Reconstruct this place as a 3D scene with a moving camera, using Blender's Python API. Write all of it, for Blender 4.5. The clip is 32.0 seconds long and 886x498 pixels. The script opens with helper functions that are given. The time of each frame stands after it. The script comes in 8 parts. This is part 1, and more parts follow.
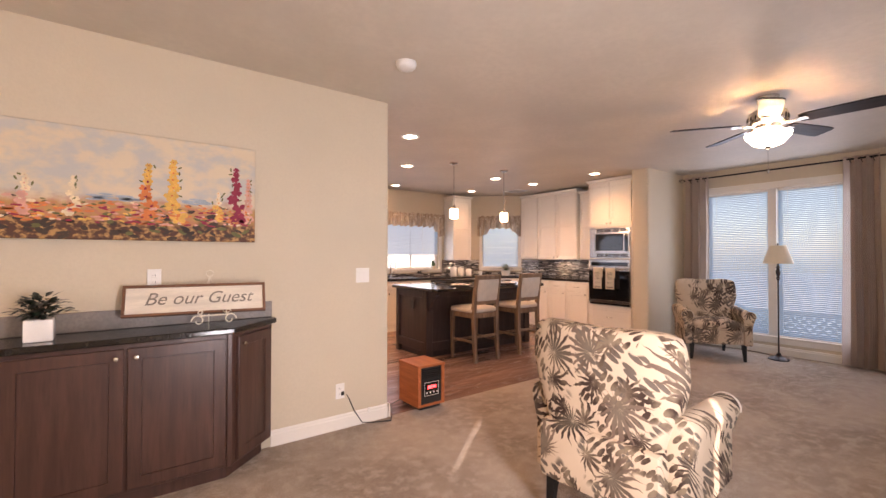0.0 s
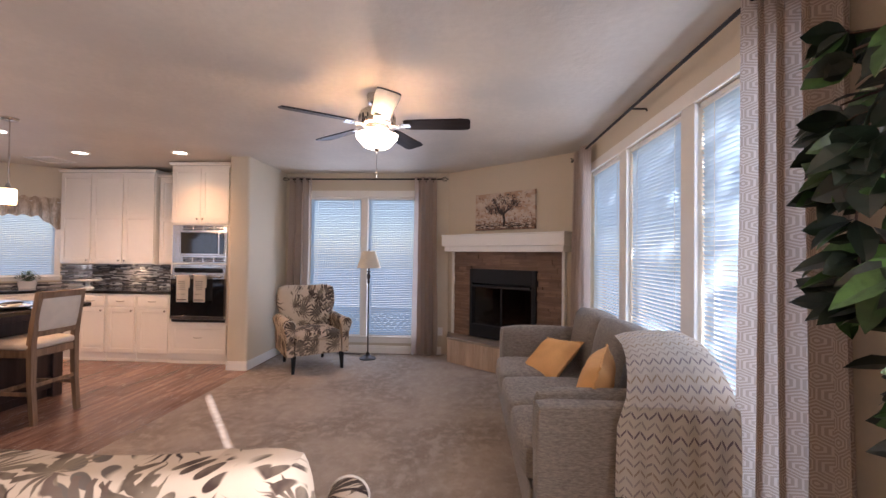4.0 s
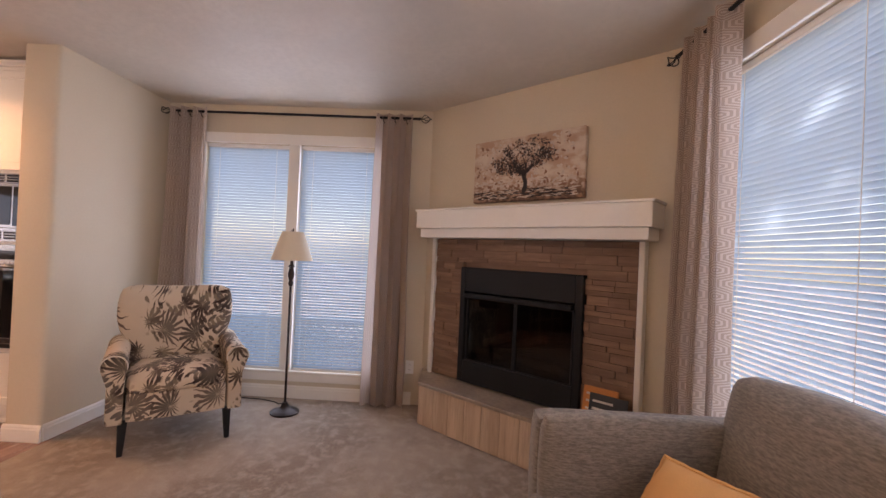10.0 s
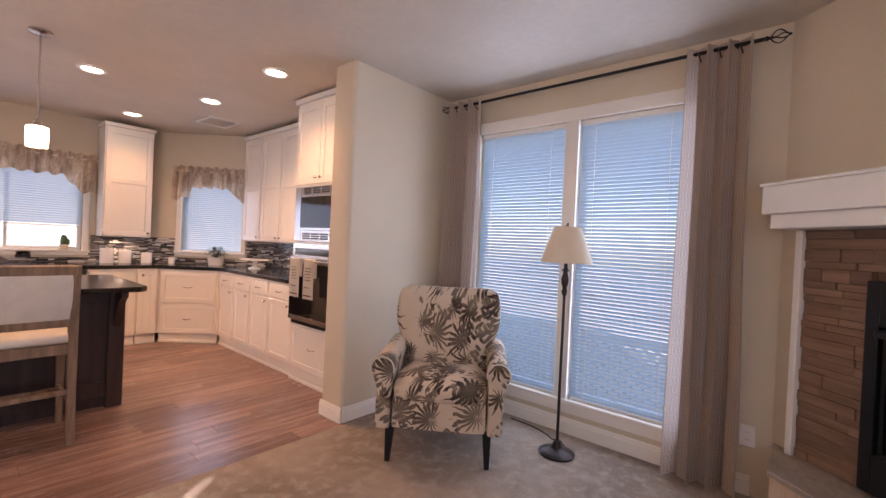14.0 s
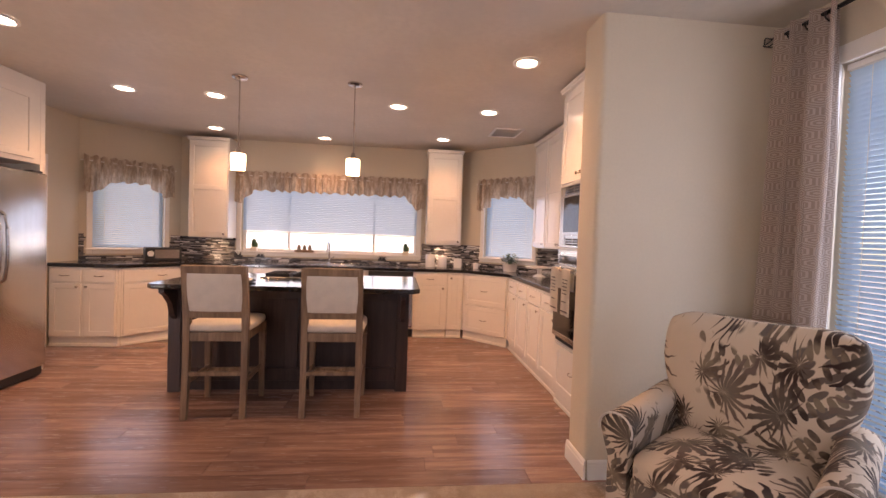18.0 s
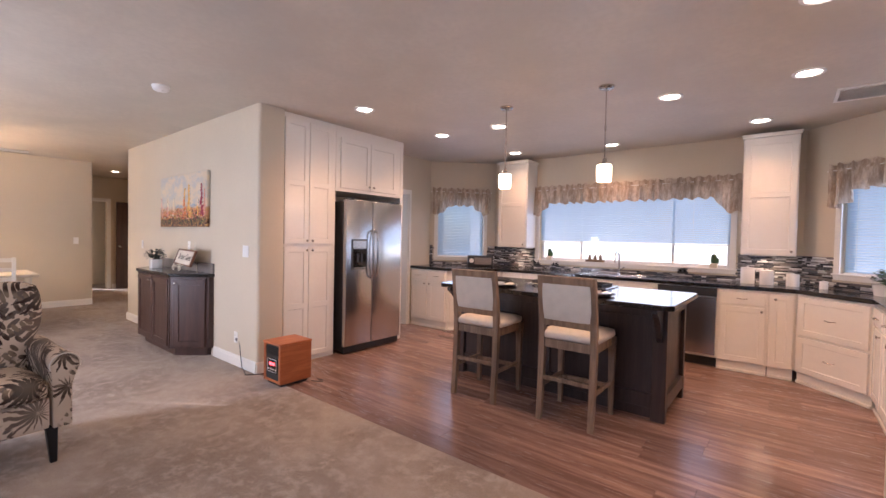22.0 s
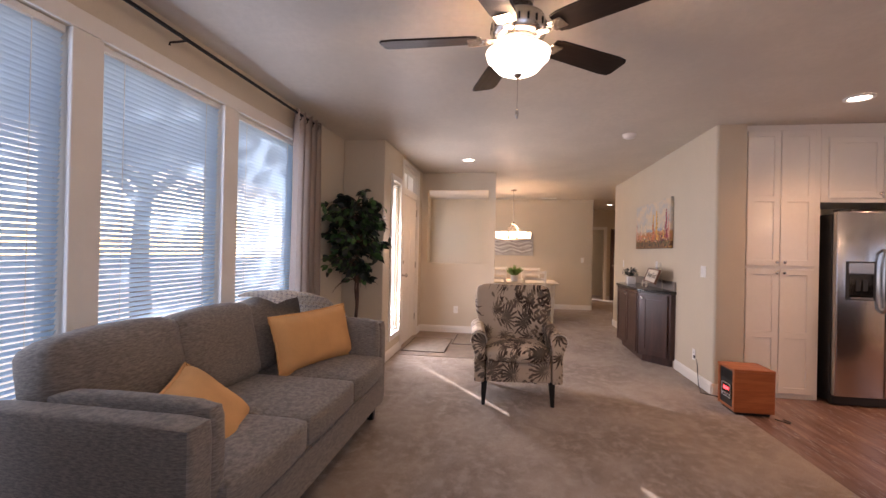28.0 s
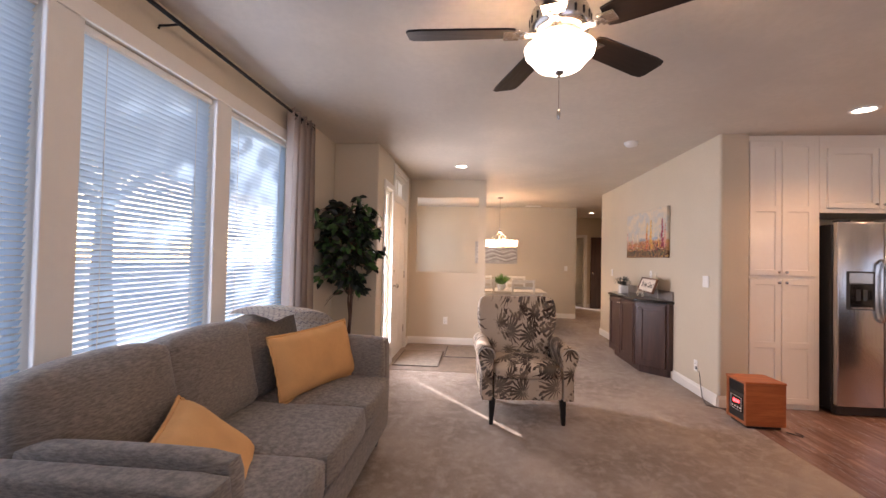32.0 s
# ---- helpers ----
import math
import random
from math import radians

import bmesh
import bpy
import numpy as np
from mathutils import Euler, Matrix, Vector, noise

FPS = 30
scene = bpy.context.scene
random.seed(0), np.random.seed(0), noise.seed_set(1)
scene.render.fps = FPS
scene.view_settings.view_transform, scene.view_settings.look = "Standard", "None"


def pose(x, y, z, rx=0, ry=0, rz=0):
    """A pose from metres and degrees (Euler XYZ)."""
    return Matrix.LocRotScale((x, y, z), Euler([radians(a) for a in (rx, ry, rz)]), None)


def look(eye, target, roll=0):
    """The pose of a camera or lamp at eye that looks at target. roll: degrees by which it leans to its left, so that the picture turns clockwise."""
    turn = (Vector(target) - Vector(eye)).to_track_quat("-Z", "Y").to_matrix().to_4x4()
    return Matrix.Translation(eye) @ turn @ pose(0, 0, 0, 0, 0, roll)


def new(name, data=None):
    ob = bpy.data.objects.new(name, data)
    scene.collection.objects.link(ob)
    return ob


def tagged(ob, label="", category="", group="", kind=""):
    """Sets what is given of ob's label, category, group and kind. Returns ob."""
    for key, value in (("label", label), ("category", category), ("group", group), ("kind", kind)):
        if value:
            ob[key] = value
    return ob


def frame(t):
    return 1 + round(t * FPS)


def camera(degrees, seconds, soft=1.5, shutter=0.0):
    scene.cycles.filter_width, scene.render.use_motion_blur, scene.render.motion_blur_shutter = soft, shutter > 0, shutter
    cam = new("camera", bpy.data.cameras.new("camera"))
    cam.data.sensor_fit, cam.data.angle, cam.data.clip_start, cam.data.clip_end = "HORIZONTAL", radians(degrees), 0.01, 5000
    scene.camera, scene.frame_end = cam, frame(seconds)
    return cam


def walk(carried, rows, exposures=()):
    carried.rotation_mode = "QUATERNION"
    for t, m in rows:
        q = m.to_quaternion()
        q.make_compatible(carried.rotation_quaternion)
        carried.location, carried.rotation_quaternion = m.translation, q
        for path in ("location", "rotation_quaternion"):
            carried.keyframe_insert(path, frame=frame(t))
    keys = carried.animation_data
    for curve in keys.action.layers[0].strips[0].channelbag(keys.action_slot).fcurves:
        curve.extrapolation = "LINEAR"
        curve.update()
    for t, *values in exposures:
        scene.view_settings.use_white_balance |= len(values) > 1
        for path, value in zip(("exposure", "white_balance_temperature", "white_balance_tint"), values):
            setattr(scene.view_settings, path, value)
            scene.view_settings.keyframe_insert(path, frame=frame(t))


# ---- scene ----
cam = camera(92.3, 32.0)
EXPOSURE = 1.5
PATH = [
    (0, (0.369, 0.149, 1.337), (1.56, 1.756, 1.365), 0.1),
    (0.5, (0.482, 0.328, 1.338), (1.814, 1.82, 1.366), 0.2),
    (1, (0.64, 0.5, 1.335), (2.124, 1.84, 1.364), 0.3),
    (1.5, (0.776, 0.685, 1.338), (2.41, 1.837, 1.37), 0.2),
    (2, (0.881, 0.848, 1.337), (2.669, 1.743, 1.376), 0.2),
    (2.5, (0.996, 0.863, 1.348), (2.92, 1.407, 1.394), 0.2),
    (3, (1.123, 0.813, 1.408), (3.105, 1.081, 1.436), 0.0),
    (3.5, (1.233, 0.76, 1.399), (3.226, 0.917, 1.429), 0.2),
    (4, (1.341, 0.645, 1.422), (3.337, 0.758, 1.451), 0.6),
    (4.5, (1.437, 0.621, 1.451), (3.435, 0.712, 1.476), 0.6),
    (6.5, (2.228, 0.468, 1.526), (4.228, 0.454, 1.534), 1.6),
    (7, (2.459, 0.49, 1.519), (4.458, 0.455, 1.521), 1.8),
    (7.5, (2.684, 0.517, 1.508), (4.684, 0.479, 1.51), 1.9),
    (8, (2.888, 0.523, 1.472), (4.888, 0.48, 1.473), 2.1),
    (8.5, (3.108, 0.552, 1.426), (5.107, 0.497, 1.437), 2.2),
    (9, (3.344, 0.53, 1.423), (5.344, 0.514, 1.428), 2.3),
    (9.5, (3.523, 0.62, 1.388), (5.523, 0.608, 1.403), 2.4),
    (10, (3.68, 0.65, 1.347), (5.679, 0.715, 1.367), 2.6),
    (10.5, (3.803, 0.622, 1.333), (5.786, 0.882, 1.35), 2.7),
    (11, (3.893, 0.651, 1.331), (5.844, 1.09, 1.341), 2.7),
    (11.5, (4.022, 0.689, 1.339), (5.934, 1.278, 1.34), 2.7),
    (12, (4.103, 0.769, 1.32), (5.978, 1.463, 1.324), 2.7),
    (12.5, (4.193, 0.79, 1.322), (6.014, 1.617, 1.316), 2.8),
    (13, (4.307, 0.784, 1.317), (6.052, 1.762, 1.31), 2.8),
    (13.5, (4.422, 0.784, 1.316), (6.062, 1.929, 1.303), 2.8),
    (14, (4.502, 0.809, 1.314), (6.022, 2.109, 1.294), 2.7),
    (14.5, (4.63, 0.864, 1.32), (6.02, 2.301, 1.291), 2.7),
    (16.5, (5.009, 0.918, 1.328), (5.762, 2.771, 1.284), 2.4),
    (17, (5.122, 0.958, 1.33), (5.694, 2.874, 1.282), 2.4),
    (17.5, (5.218, 1.007, 1.325), (5.61, 2.968, 1.274), 2.2),
    (18, (5.293, 1.034, 1.333), (5.497, 3.022, 1.28), 2.0),
    (18.5, (5.412, 1.05, 1.324), (5.42, 3.049, 1.275), 1.9),
    (19, (5.53, 1.027, 1.317), (5.306, 3.014, 1.272), 1.8),
    (19.5, (5.627, 1.036, 1.329), (5.194, 2.988, 1.278), 1.6),
    (20, (5.721, 1.079, 1.332), (5.124, 2.987, 1.282), 1.5),
    (20.5, (5.807, 1.105, 1.344), (5.064, 2.962, 1.297), 1.4),
    (21, (5.905, 1.137, 1.344), (5.007, 2.923, 1.295), 1.3),
    (21.5, (5.985, 1.156, 1.352), (4.911, 2.843, 1.3), 1.3),
    (22, (6.043, 1.191, 1.343), (4.792, 2.75, 1.294), 1.2),
    (22.5, (6.11, 1.254, 1.34), (4.716, 2.687, 1.292), 1.2),
    (23, (6.185, 1.33, 1.363), (4.656, 2.618, 1.313), 1.0),
    (23.5, (6.283, 1.371, 1.342), (4.617, 2.477, 1.299), 1.0),
    (24, (6.36, 1.359, 1.342), (4.566, 2.242, 1.305), 1.1),
    (24.5, (6.42, 1.356, 1.341), (4.526, 1.997, 1.309), 1.1),
    (25, (6.482, 1.363, 1.334), (4.531, 1.806, 1.308), 1.1),
    (25.5, (6.515, 1.363, 1.337), (4.533, 1.63, 1.314), 1.0),
    (26, (6.516, 1.342, 1.333), (4.521, 1.472, 1.316), 0.9),
    (26.5, (6.52, 1.331, 1.334), (4.521, 1.345, 1.322), 1.0),
    (28.5, (6.565, 1.279, 1.338), (4.605, 0.881, 1.347), 1.2),
    (29, (6.571, 1.263, 1.348), (4.63, 0.781, 1.358), 1.2),
    (29.5, (6.582, 1.226, 1.347), (4.658, 0.679, 1.362), 1.3),
    (30, (6.57, 1.183, 1.351), (4.658, 0.595, 1.37), 1.3),
    (30.5, (6.536, 1.135, 1.358), (4.624, 0.546, 1.382), 1.4),
    (31, (6.483, 1.054, 1.369), (4.545, 0.56, 1.399), 1.3),
    (31.5, (6.419, 0.997, 1.37), (4.447, 0.668, 1.404), 1.2),
    (32, (6.375, 0.979, 1.358), (4.383, 0.809, 1.4), 1.2),
]
walk(cam, [(t, look(eye, target, roll)) for t, eye, target, roll in PATH], exposures=[(0, EXPOSURE + 0.05, 7200, 28), (1.1, EXPOSURE - 0.25, 6000, 22), (2.2, EXPOSURE + 0.02, 6000, 22), (3.4, EXPOSURE - 0.1, 6200, 24), (4.5, EXPOSURE - 0.12, 6400, 24), (6.5, EXPOSURE - 0.38, 6900, 26), (8, EXPOSURE - 0.42, 7150, 29), (9, EXPOSURE - 0.25, 7100, 31), (11, EXPOSURE - 0.02, 7200, 30), (12.2, EXPOSURE - 0.04, 6450, 29), (14, EXPOSURE + 0.0, 6550, 29), (16.5, EXPOSURE - 0.2, 7550, 32), (18, EXPOSURE - 0.08, 7200, 32), (19, EXPOSURE - 0.1, 6700, 30), (20, EXPOSURE - 0.08, 6000, 26), (21.5, EXPOSURE + 0.05, 5800, 24), (23, EXPOSURE + 0.05, 5700, 22), (24, EXPOSURE + 0.02, 5750, 22), (25, EXPOSURE - 0.02, 5800, 23), (26.2, EXPOSURE - 0.26, 5950, 24), (28.5, EXPOSURE - 0.46, 6550, 28), (31, EXPOSURE - 0.4, 6400, 25), (32, EXPOSURE - 0.24, 6500, 26)])

# ---- world, sun, large lights ----
H = 2.6
SOUTH_Y, EAST_X = -0.63, 7.44
SUN_DIR = Vector((0.74, 0.57, -0.358)).normalized()
world = bpy.data.worlds.new("sky")
scene.world = world
world.use_nodes = True
wt = world.node_tree
sky = wt.nodes.new("ShaderNodeTexSky")
sky.sky_type = "NISHITA"
sky.sun_disc = False
sky.sun_elevation = math.asin(-SUN_DIR.z)
sky.sun_rotation = math.atan2(-SUN_DIR.x, -SUN_DIR.y)
wt.links.new(sky.outputs[0], wt.nodes["Background"].inputs[0])
wt.nodes["Background"].inputs[1].default_value = 0.148
sun_data = bpy.data.lights.new("sun", "SUN")
sun_data.energy, sun_data.angle, sun_data.color = 5.0, radians(0.5), (1.0, 0.93, 0.84)
sun = new("sun", sun_data)
sun.matrix_world = Matrix.Translation((-8, -8, 8)) @ SUN_DIR.to_track_quat("-Z", "Y").to_matrix().to_4x4()


def window_light(name, centre, facing, w, h, watts, colour=(0.66, 0.80, 1.0)):
    """Skylight standing in a window's opening."""
    d = bpy.data.lights.new(name, "AREA")
    d.shape, d.size, d.size_y, d.energy, d.color = "RECTANGLE", w, h, watts, colour
    ob = new(name, d)
    ob.matrix_world = look(centre, Vector(centre) + Vector(facing))
    return ob


WIN = 3.8
for x0, x1 in ((2.92, 3.79), (3.94, 4.81), (4.96, 5.83)):
    window_light("window_light_south", ((x0 + x1) / 2, SOUTH_Y - 0.012, 1.27), (0, 1, 0), x1 - x0 - 0.02, 2.0, WIN * 0.88)
for y0, y1 in ((1.375, 2.085), (2.185, 2.95)):
    window_light("window_light_east", (EAST_X + 0.012, (y0 + y1) / 2, 1.24), (-1, 0, 0), y1 - y0, 1.95, WIN * 1.15)
window_light("window_light_kitchen", (4.31, 7.282, 1.5), (0, -1, 0), 2.4, 0.95, WIN * 0.8)
window_light("window_light_kitchen", (6.768, 6.719, 1.5), (-1, -1, 0), 0.74, 0.9, WIN * 0.4)
window_light("window_light_kitchen", (1.851, 6.869, 1.5), (1, -1, 0), 0.74, 0.9, WIN * 0.4)
window_light("window_light_dining", (-2.365, -0.632, 1.5), (0, 1, 0), 1.8, 1.1, WIN * 2.6, (0.9, 0.95, 1.0))
# added lamp that brightens the utility room behind its doorway
window_light("window_light_utility", (-0.19, 5.85, 1.5), (1, 0, 0), 0.85, 0.9, WIN * 1.6)
window_light("window_light_entry", (1.30, -0.18, 1.0), (0, 1, 0), 0.30, 1.40, WIN * 4.6, (0.84, 0.92, 1.0))
entry_light = window_light("window_light_entry", (1.28, -0.15, 1.15), (0.80, 0.66, -0.30), 0.26, 1.50, WIN * 1.6, (0.95, 0.97, 1.0))
entry_light.data.spread = radians(125)


def warm_spot(name, p, watts, degrees=155, colour=(1.0, 0.55, 0.26), r=0.06):
    d = bpy.data.lights.new(name, "SPOT")
    d.energy, d.spot_size, d.spot_blend, d.color, d.shadow_soft_size = watts, radians(degrees), 1.0, colour, r
    ob = new(name, d)
    ob.location = p
    return ob


def warm_bulb(name, p, watts, colour=(1.0, 0.68, 0.40), r=0.05):
    d = bpy.data.lights.new(name, "POINT")
    d.energy, d.color, d.shadow_soft_size = watts, colour, r
    ob = new(name, d)
    ob.location = p
    return ob


CANS = [(2.775, 3.985), (6.155, 4.03), (2.745, 5.24), (3.53, 5.27), (5.24, 5.26), (6.14, 5.255), (2.98, 6.62), (4.26, 6.85), (5.815, 6.54), (0.67, 0.72), (-4.9, 3.85)]
PENDANTS = [(3.945, 4.725), (4.88, 4.71)]
FAN = (4.45, 1.32)
CHANDELIER = (-2.25, 1.38)
for cx, cy in CANS:
    warm_spot("downlight_lamp", (cx, cy, H - 0.03), 15 if cy > 6.5 else 12 if cx < -1 else 30 if cx < 1 else 26.0, 125 if cy > 6.5 else 150 if cx < 1 else 135, r=0.08)
for px, py in PENDANTS:
    warm_bulb("pendant_lamp", (px, py, 1.80), 2.9)
warm_bulb("fan_lamp", (FAN[0], FAN[1], 2.295), 9.5, r=0.06)
for k in range(4):
    warm_bulb("chandelier_lamp", (CHANDELIER[0] + 0.2 * math.cos(k * 1.571 + 0.4), CHANDELIER[1] + 0.2 * math.sin(k * 1.571 + 0.4), 1.66), 4.2)

# puck lights under the wall cabinets
PUCKS = [(2.77, 7.15, 1.228), (5.90, 7.15, 1.228), (7.20, 5.42, 1.248), (7.22, 4.70, 1.248)]
for p in PUCKS:
    warm_spot("puck_lamp", (p[0], p[1], p[2] - 0.014), 3.2, 170, (1.0, 0.74, 0.48), 0.02)

# ---- materials ----


def node_mat(name):
    m = bpy.data.materials.new(name)
    m.use_nodes = True
    t = m.node_tree
    b = t.nodes["Principled BSDF"]
    return m, t, b


def mixer(t, fac, a, b):
    n = t.nodes.new("ShaderNodeMix")
    n.data_type = "RGBA"
    for sock, v in ((n.inputs[0], fac), (n.inputs[6], a), (n.inputs[7], b)):
        if isinstance(v, bpy.types.NodeSocket):
            t.links.new(v, sock)
        elif isinstance(v, (tuple, list)):
            sock.default_value = (*v[:3], 1)
        else:
            sock.default_value = v
    return n.outputs[2]


def mth(t, op, a, b=None, c=None, clamp=False):
    n = t.nodes.new("ShaderNodeMath")
    n.operation = op
    n.use_clamp = clamp
    for i, v in enumerate((a, b, c)):
        if v is None:
            continue
        if isinstance(v, bpy.types.NodeSocket):
            t.links.new(v, n.inputs[i])
        else:
            n.inputs[i].default_value = v
    return n.outputs[0]


def coords(t, scale=(1, 1, 1), rot=(0, 0, 0)):
    c = t.nodes.new("ShaderNodeTexCoord")
    m = t.nodes.new("ShaderNodeMapping")
    m.inputs["Scale"].default_value = scale
    m.inputs["Rotation"].default_value = [radians(a) for a in rot]
    t.links.new(c.outputs["Object"], m.inputs["Vector"])
    return m.outputs[0]


def noise_tex(t, vec, scale, detail=3.0, rough=0.55):
    n = t.nodes.new("ShaderNodeTexNoise")
    n.inputs["Scale"].default_value, n.inputs["Detail"].default_value, n.inputs["Roughness"].default_value = scale, detail, rough
    t.links.new(vec, n.inputs["Vector"])
    return n.outputs["Fac"]


def ramp(t, fac, lo, hi):
    n = t.nodes.new("ShaderNodeMapRange")
    n.interpolation_type = "SMOOTHSTEP"
    n.inputs[1].default_value, n.inputs[2].default_value = lo, hi
    t.links.new(fac, n.inputs[0])
    return n.outputs[0]


def bumped(t, b, height, strength, distance=0.01):
    n = t.nodes.new("ShaderNodeBump")
    n.inputs["Strength"].default_value, n.inputs["Distance"].default_value = strength, distance
    t.links.new(height, n.inputs["Height"])
    t.links.new(n.outputs[0], b.inputs["Normal"])


def mat(name, col, rough=0.5, metal=0.0, var=0.08, scale=3.0, fine=90.0, bump=0.08, dist=0.003, stretch=(1, 1, 1), rand=0.0, spec=0.5, coat=0.0):
    """A plain surface with colour that varies at two scales, and fine relief."""
    m, t, b = node_mat(name)
    v = coords(t, stretch)
    big, small = noise_tex(t, v, scale), noise_tex(t, v, fine, 4)
    dark, light = [c * (1 - var) for c in col], [min(1, c * (1 + var)) for c in col]
    c1 = mixer(t, ramp(t, big, 0.3, 0.7), dark, light)
    c2 = mixer(t, mth(t, "MULTIPLY", ramp(t, small, 0.35, 0.7), 0.5), c1, [c * (1 - 1.4 * var) for c in col])
    if rand:
        oi = t.nodes.new("ShaderNodeObjectInfo")
        c2 = mixer(t, mth(t, "MULTIPLY", oi.outputs["Random"], 1.0), c2, [c * (1 - rand) for c in col])
    t.links.new(c2, b.inputs["Base Color"])
    b.inputs["Roughness"].default_value, b.inputs["Metallic"].default_value = rough, metal
    b.inputs["Specular IOR Level"].default_value = spec
    if coat:
        b.inputs["Coat Weight"].default_value = coat
    t.links.new(mth(t, "MULTIPLY_ADD", small, 0.16, rough - 0.08, clamp=True), b.inputs["Roughness"])
    if bump:
        bumped(t, b, small, bump, dist)
    return m


def glow(name, col, strength):
    m, t, b = node_mat(name)
    b.inputs["Base Color"].default_value = (*col, 1)
    b.inputs["Emission Color"].default_value = (*col, 1)
    b.inputs["Emission Strength"].default_value = strength
    b.inputs["Roughness"].default_value = 0.4
    return m


def wood(name, a, b_, rough=0.4, along="x", rand=0.0, scale=1.0, bump=0.15, spec=0.5):
    m, t, b = node_mat(name)
    st = {"x": (0.7, 9, 9), "y": (9, 0.7, 9), "z": (9, 9, 0.7)}[along]
    oi = t.nodes.new("ShaderNodeObjectInfo")
    c = t.nodes.new("ShaderNodeTexCoord")
    add = t.nodes.new("ShaderNodeVectorMath")
    add.operation = "ADD"
    comb = t.nodes.new("ShaderNodeCombineXYZ")
    for i in range(3):
        t.links.new(mth(t, "MULTIPLY", oi.outputs["Random"], 7.0 + 5 * i), comb.inputs[i])
    t.links.new(c.outputs["Object"], add.inputs[0])
    t.links.new(comb.outputs[0], add.inputs[1])
    mp = t.nodes.new("ShaderNodeMapping")
    mp.inputs["Scale"].default_value = [s * scale for s in st]
    t.links.new(add.outputs[0], mp.inputs["Vector"])
    g1, g2 = noise_tex(t, mp.outputs[0], 2.2, 6, 0.62), noise_tex(t, mp.outputs[0], 9.0, 5, 0.6)
    col = mixer(t, ramp(t, g1, 0.3, 0.72), a, b_)
    col = mixer(t, mth(t, "MULTIPLY", ramp(t, g2, 0.45, 0.75), 0.45), col, [x * 0.55 for x in a])
    if rand:
        col = mixer(t, mth(t, "MULTIPLY", oi.outputs["Random"], rand), col, [x * 0.6 for x in a])
    t.links.new(col, b.inputs["Base Color"])
    t.links.new(mth(t, "MULTIPLY_ADD", g2, 0.2, rough - 0.1), b.inputs["Roughness"])
    b.inputs["Specular IOR Level"].default_value = spec
    bumped(t, b, g2, bump, 0.002)
    return m


M_WALL = mat("wall_paint", (0.62, 0.542, 0.418), 0.75, var=0.03, scale=1.2, fine=60, bump=0.25, dist=0.004, spec=0.3)
M_CEIL = mat("ceiling_paint", (0.60, 0.54, 0.455), 0.55, var=0.05, scale=2.0, fine=22, bump=0.35, dist=0.006, spec=0.4)
M_TRIM = mat("white_trim", (0.80, 0.77, 0.71), 0.35, var=0.02, fine=40, bump=0.04)
M_CAB = mat("white_cabinet", (0.82, 0.78, 0.71), 0.2, var=0.02, fine=30, bump=0.03)
M_WINFRAME = mat("vinyl_window", (0.82, 0.82, 0.80), 0.35, var=0.02, bump=0.03)
M_BLACK = mat("black_iron", (0.007, 0.0065, 0.0065), 0.5, metal=0.0, var=0.2, bump=0.05, spec=0.3)
M_BRONZE = mat("dark_bronze", (0.035, 0.026, 0.022), 0.35, metal=0.7, var=0.25, bump=0.05)
M_NICKEL = mat("brushed_nickel", (0.55, 0.52, 0.48), 0.25, metal=1.0, var=0.06, bump=0.03, stretch=(1, 1, 20))
M_STEEL = mat("stainless_steel", (0.55, 0.54, 0.53), 0.22, metal=1.0, var=0.05, fine=40, bump=0.04, dist=0.001, stretch=(18, 18, 0.4))
M_CHROME = mat("chrome", (0.75, 0.75, 0.76), 0.1, metal=1.0, var=0.02, bump=0)
M_BLACKGLASS = mat("black_glass", (0.008, 0.008, 0.009), 0.06, var=0.1, bump=0, spec=0.7)
M_PLASTICBLACK = mat("black_plastic", (0.02, 0.02, 0.02), 0.45, var=0.15, bump=0.05)
M_PLASTICWHITE = mat("white_plastic", (0.82, 0.80, 0.76), 0.35, var=0.02, bump=0.02)
M_GRANITE = mat("black_granite", (0.018, 0.016, 0.015), 0.14, var=0.5, scale=20, fine=160, bump=0.0, spec=0.6)
M_ESPRESSO = wood("espresso_wood", (0.055, 0.026, 0.019), (0.088, 0.043, 0.032), 0.33, "z", bump=0.04)
M_ISLAND = wood("taupe_stained_wood", (0.029, 0.017, 0.0145), (0.052, 0.032, 0.027), 0.4, "z", bump=0.1)
M_OAK = wood("weathered_oak", (0.165, 0.102, 0.060), (0.30, 0.20, 0.125), 0.55, "z", bump=0.25)
M_PLANK = wood("vinyl_plank", (0.18, 0.103, 0.082), (0.41, 0.262, 0.208), 0.25, "x", rand=0.6, scale=1.0, bump=0.1)
M_HEATWOOD = wood("cherry_veneer", (0.36, 0.10, 0.032), (0.50, 0.16, 0.055), 0.4, "y", scale=1.4, bump=0.05)
M_BLADE = wood("dark_walnut_blade", (0.008, 0.005, 0.004), (0.018, 0.011, 0.009), 0.45, "x", bump=0.05, spec=0.25)
M_LINEN = mat("cream_linen", (0.62, 0.56, 0.48), 0.9, var=0.06, scale=12, fine=260, bump=0.3, dist=0.002, spec=0.2)
M_WHITECER = mat("white_ceramic", (0.82, 0.80, 0.77), 0.15, var=0.02, bump=0)
M_SHADE = mat("cream_shade", (0.72, 0.64, 0.50), 0.85, var=0.04, fine=150, bump=0.15)
M_DARK = mat("dark_void", (0.012, 0.011, 0.010), 0.8, var=0.2, bump=0)
M_GROUND = mat("outside_ground", (0.40, 0.38, 0.345), 0.9, var=0.2, scale=0.6, fine=8)
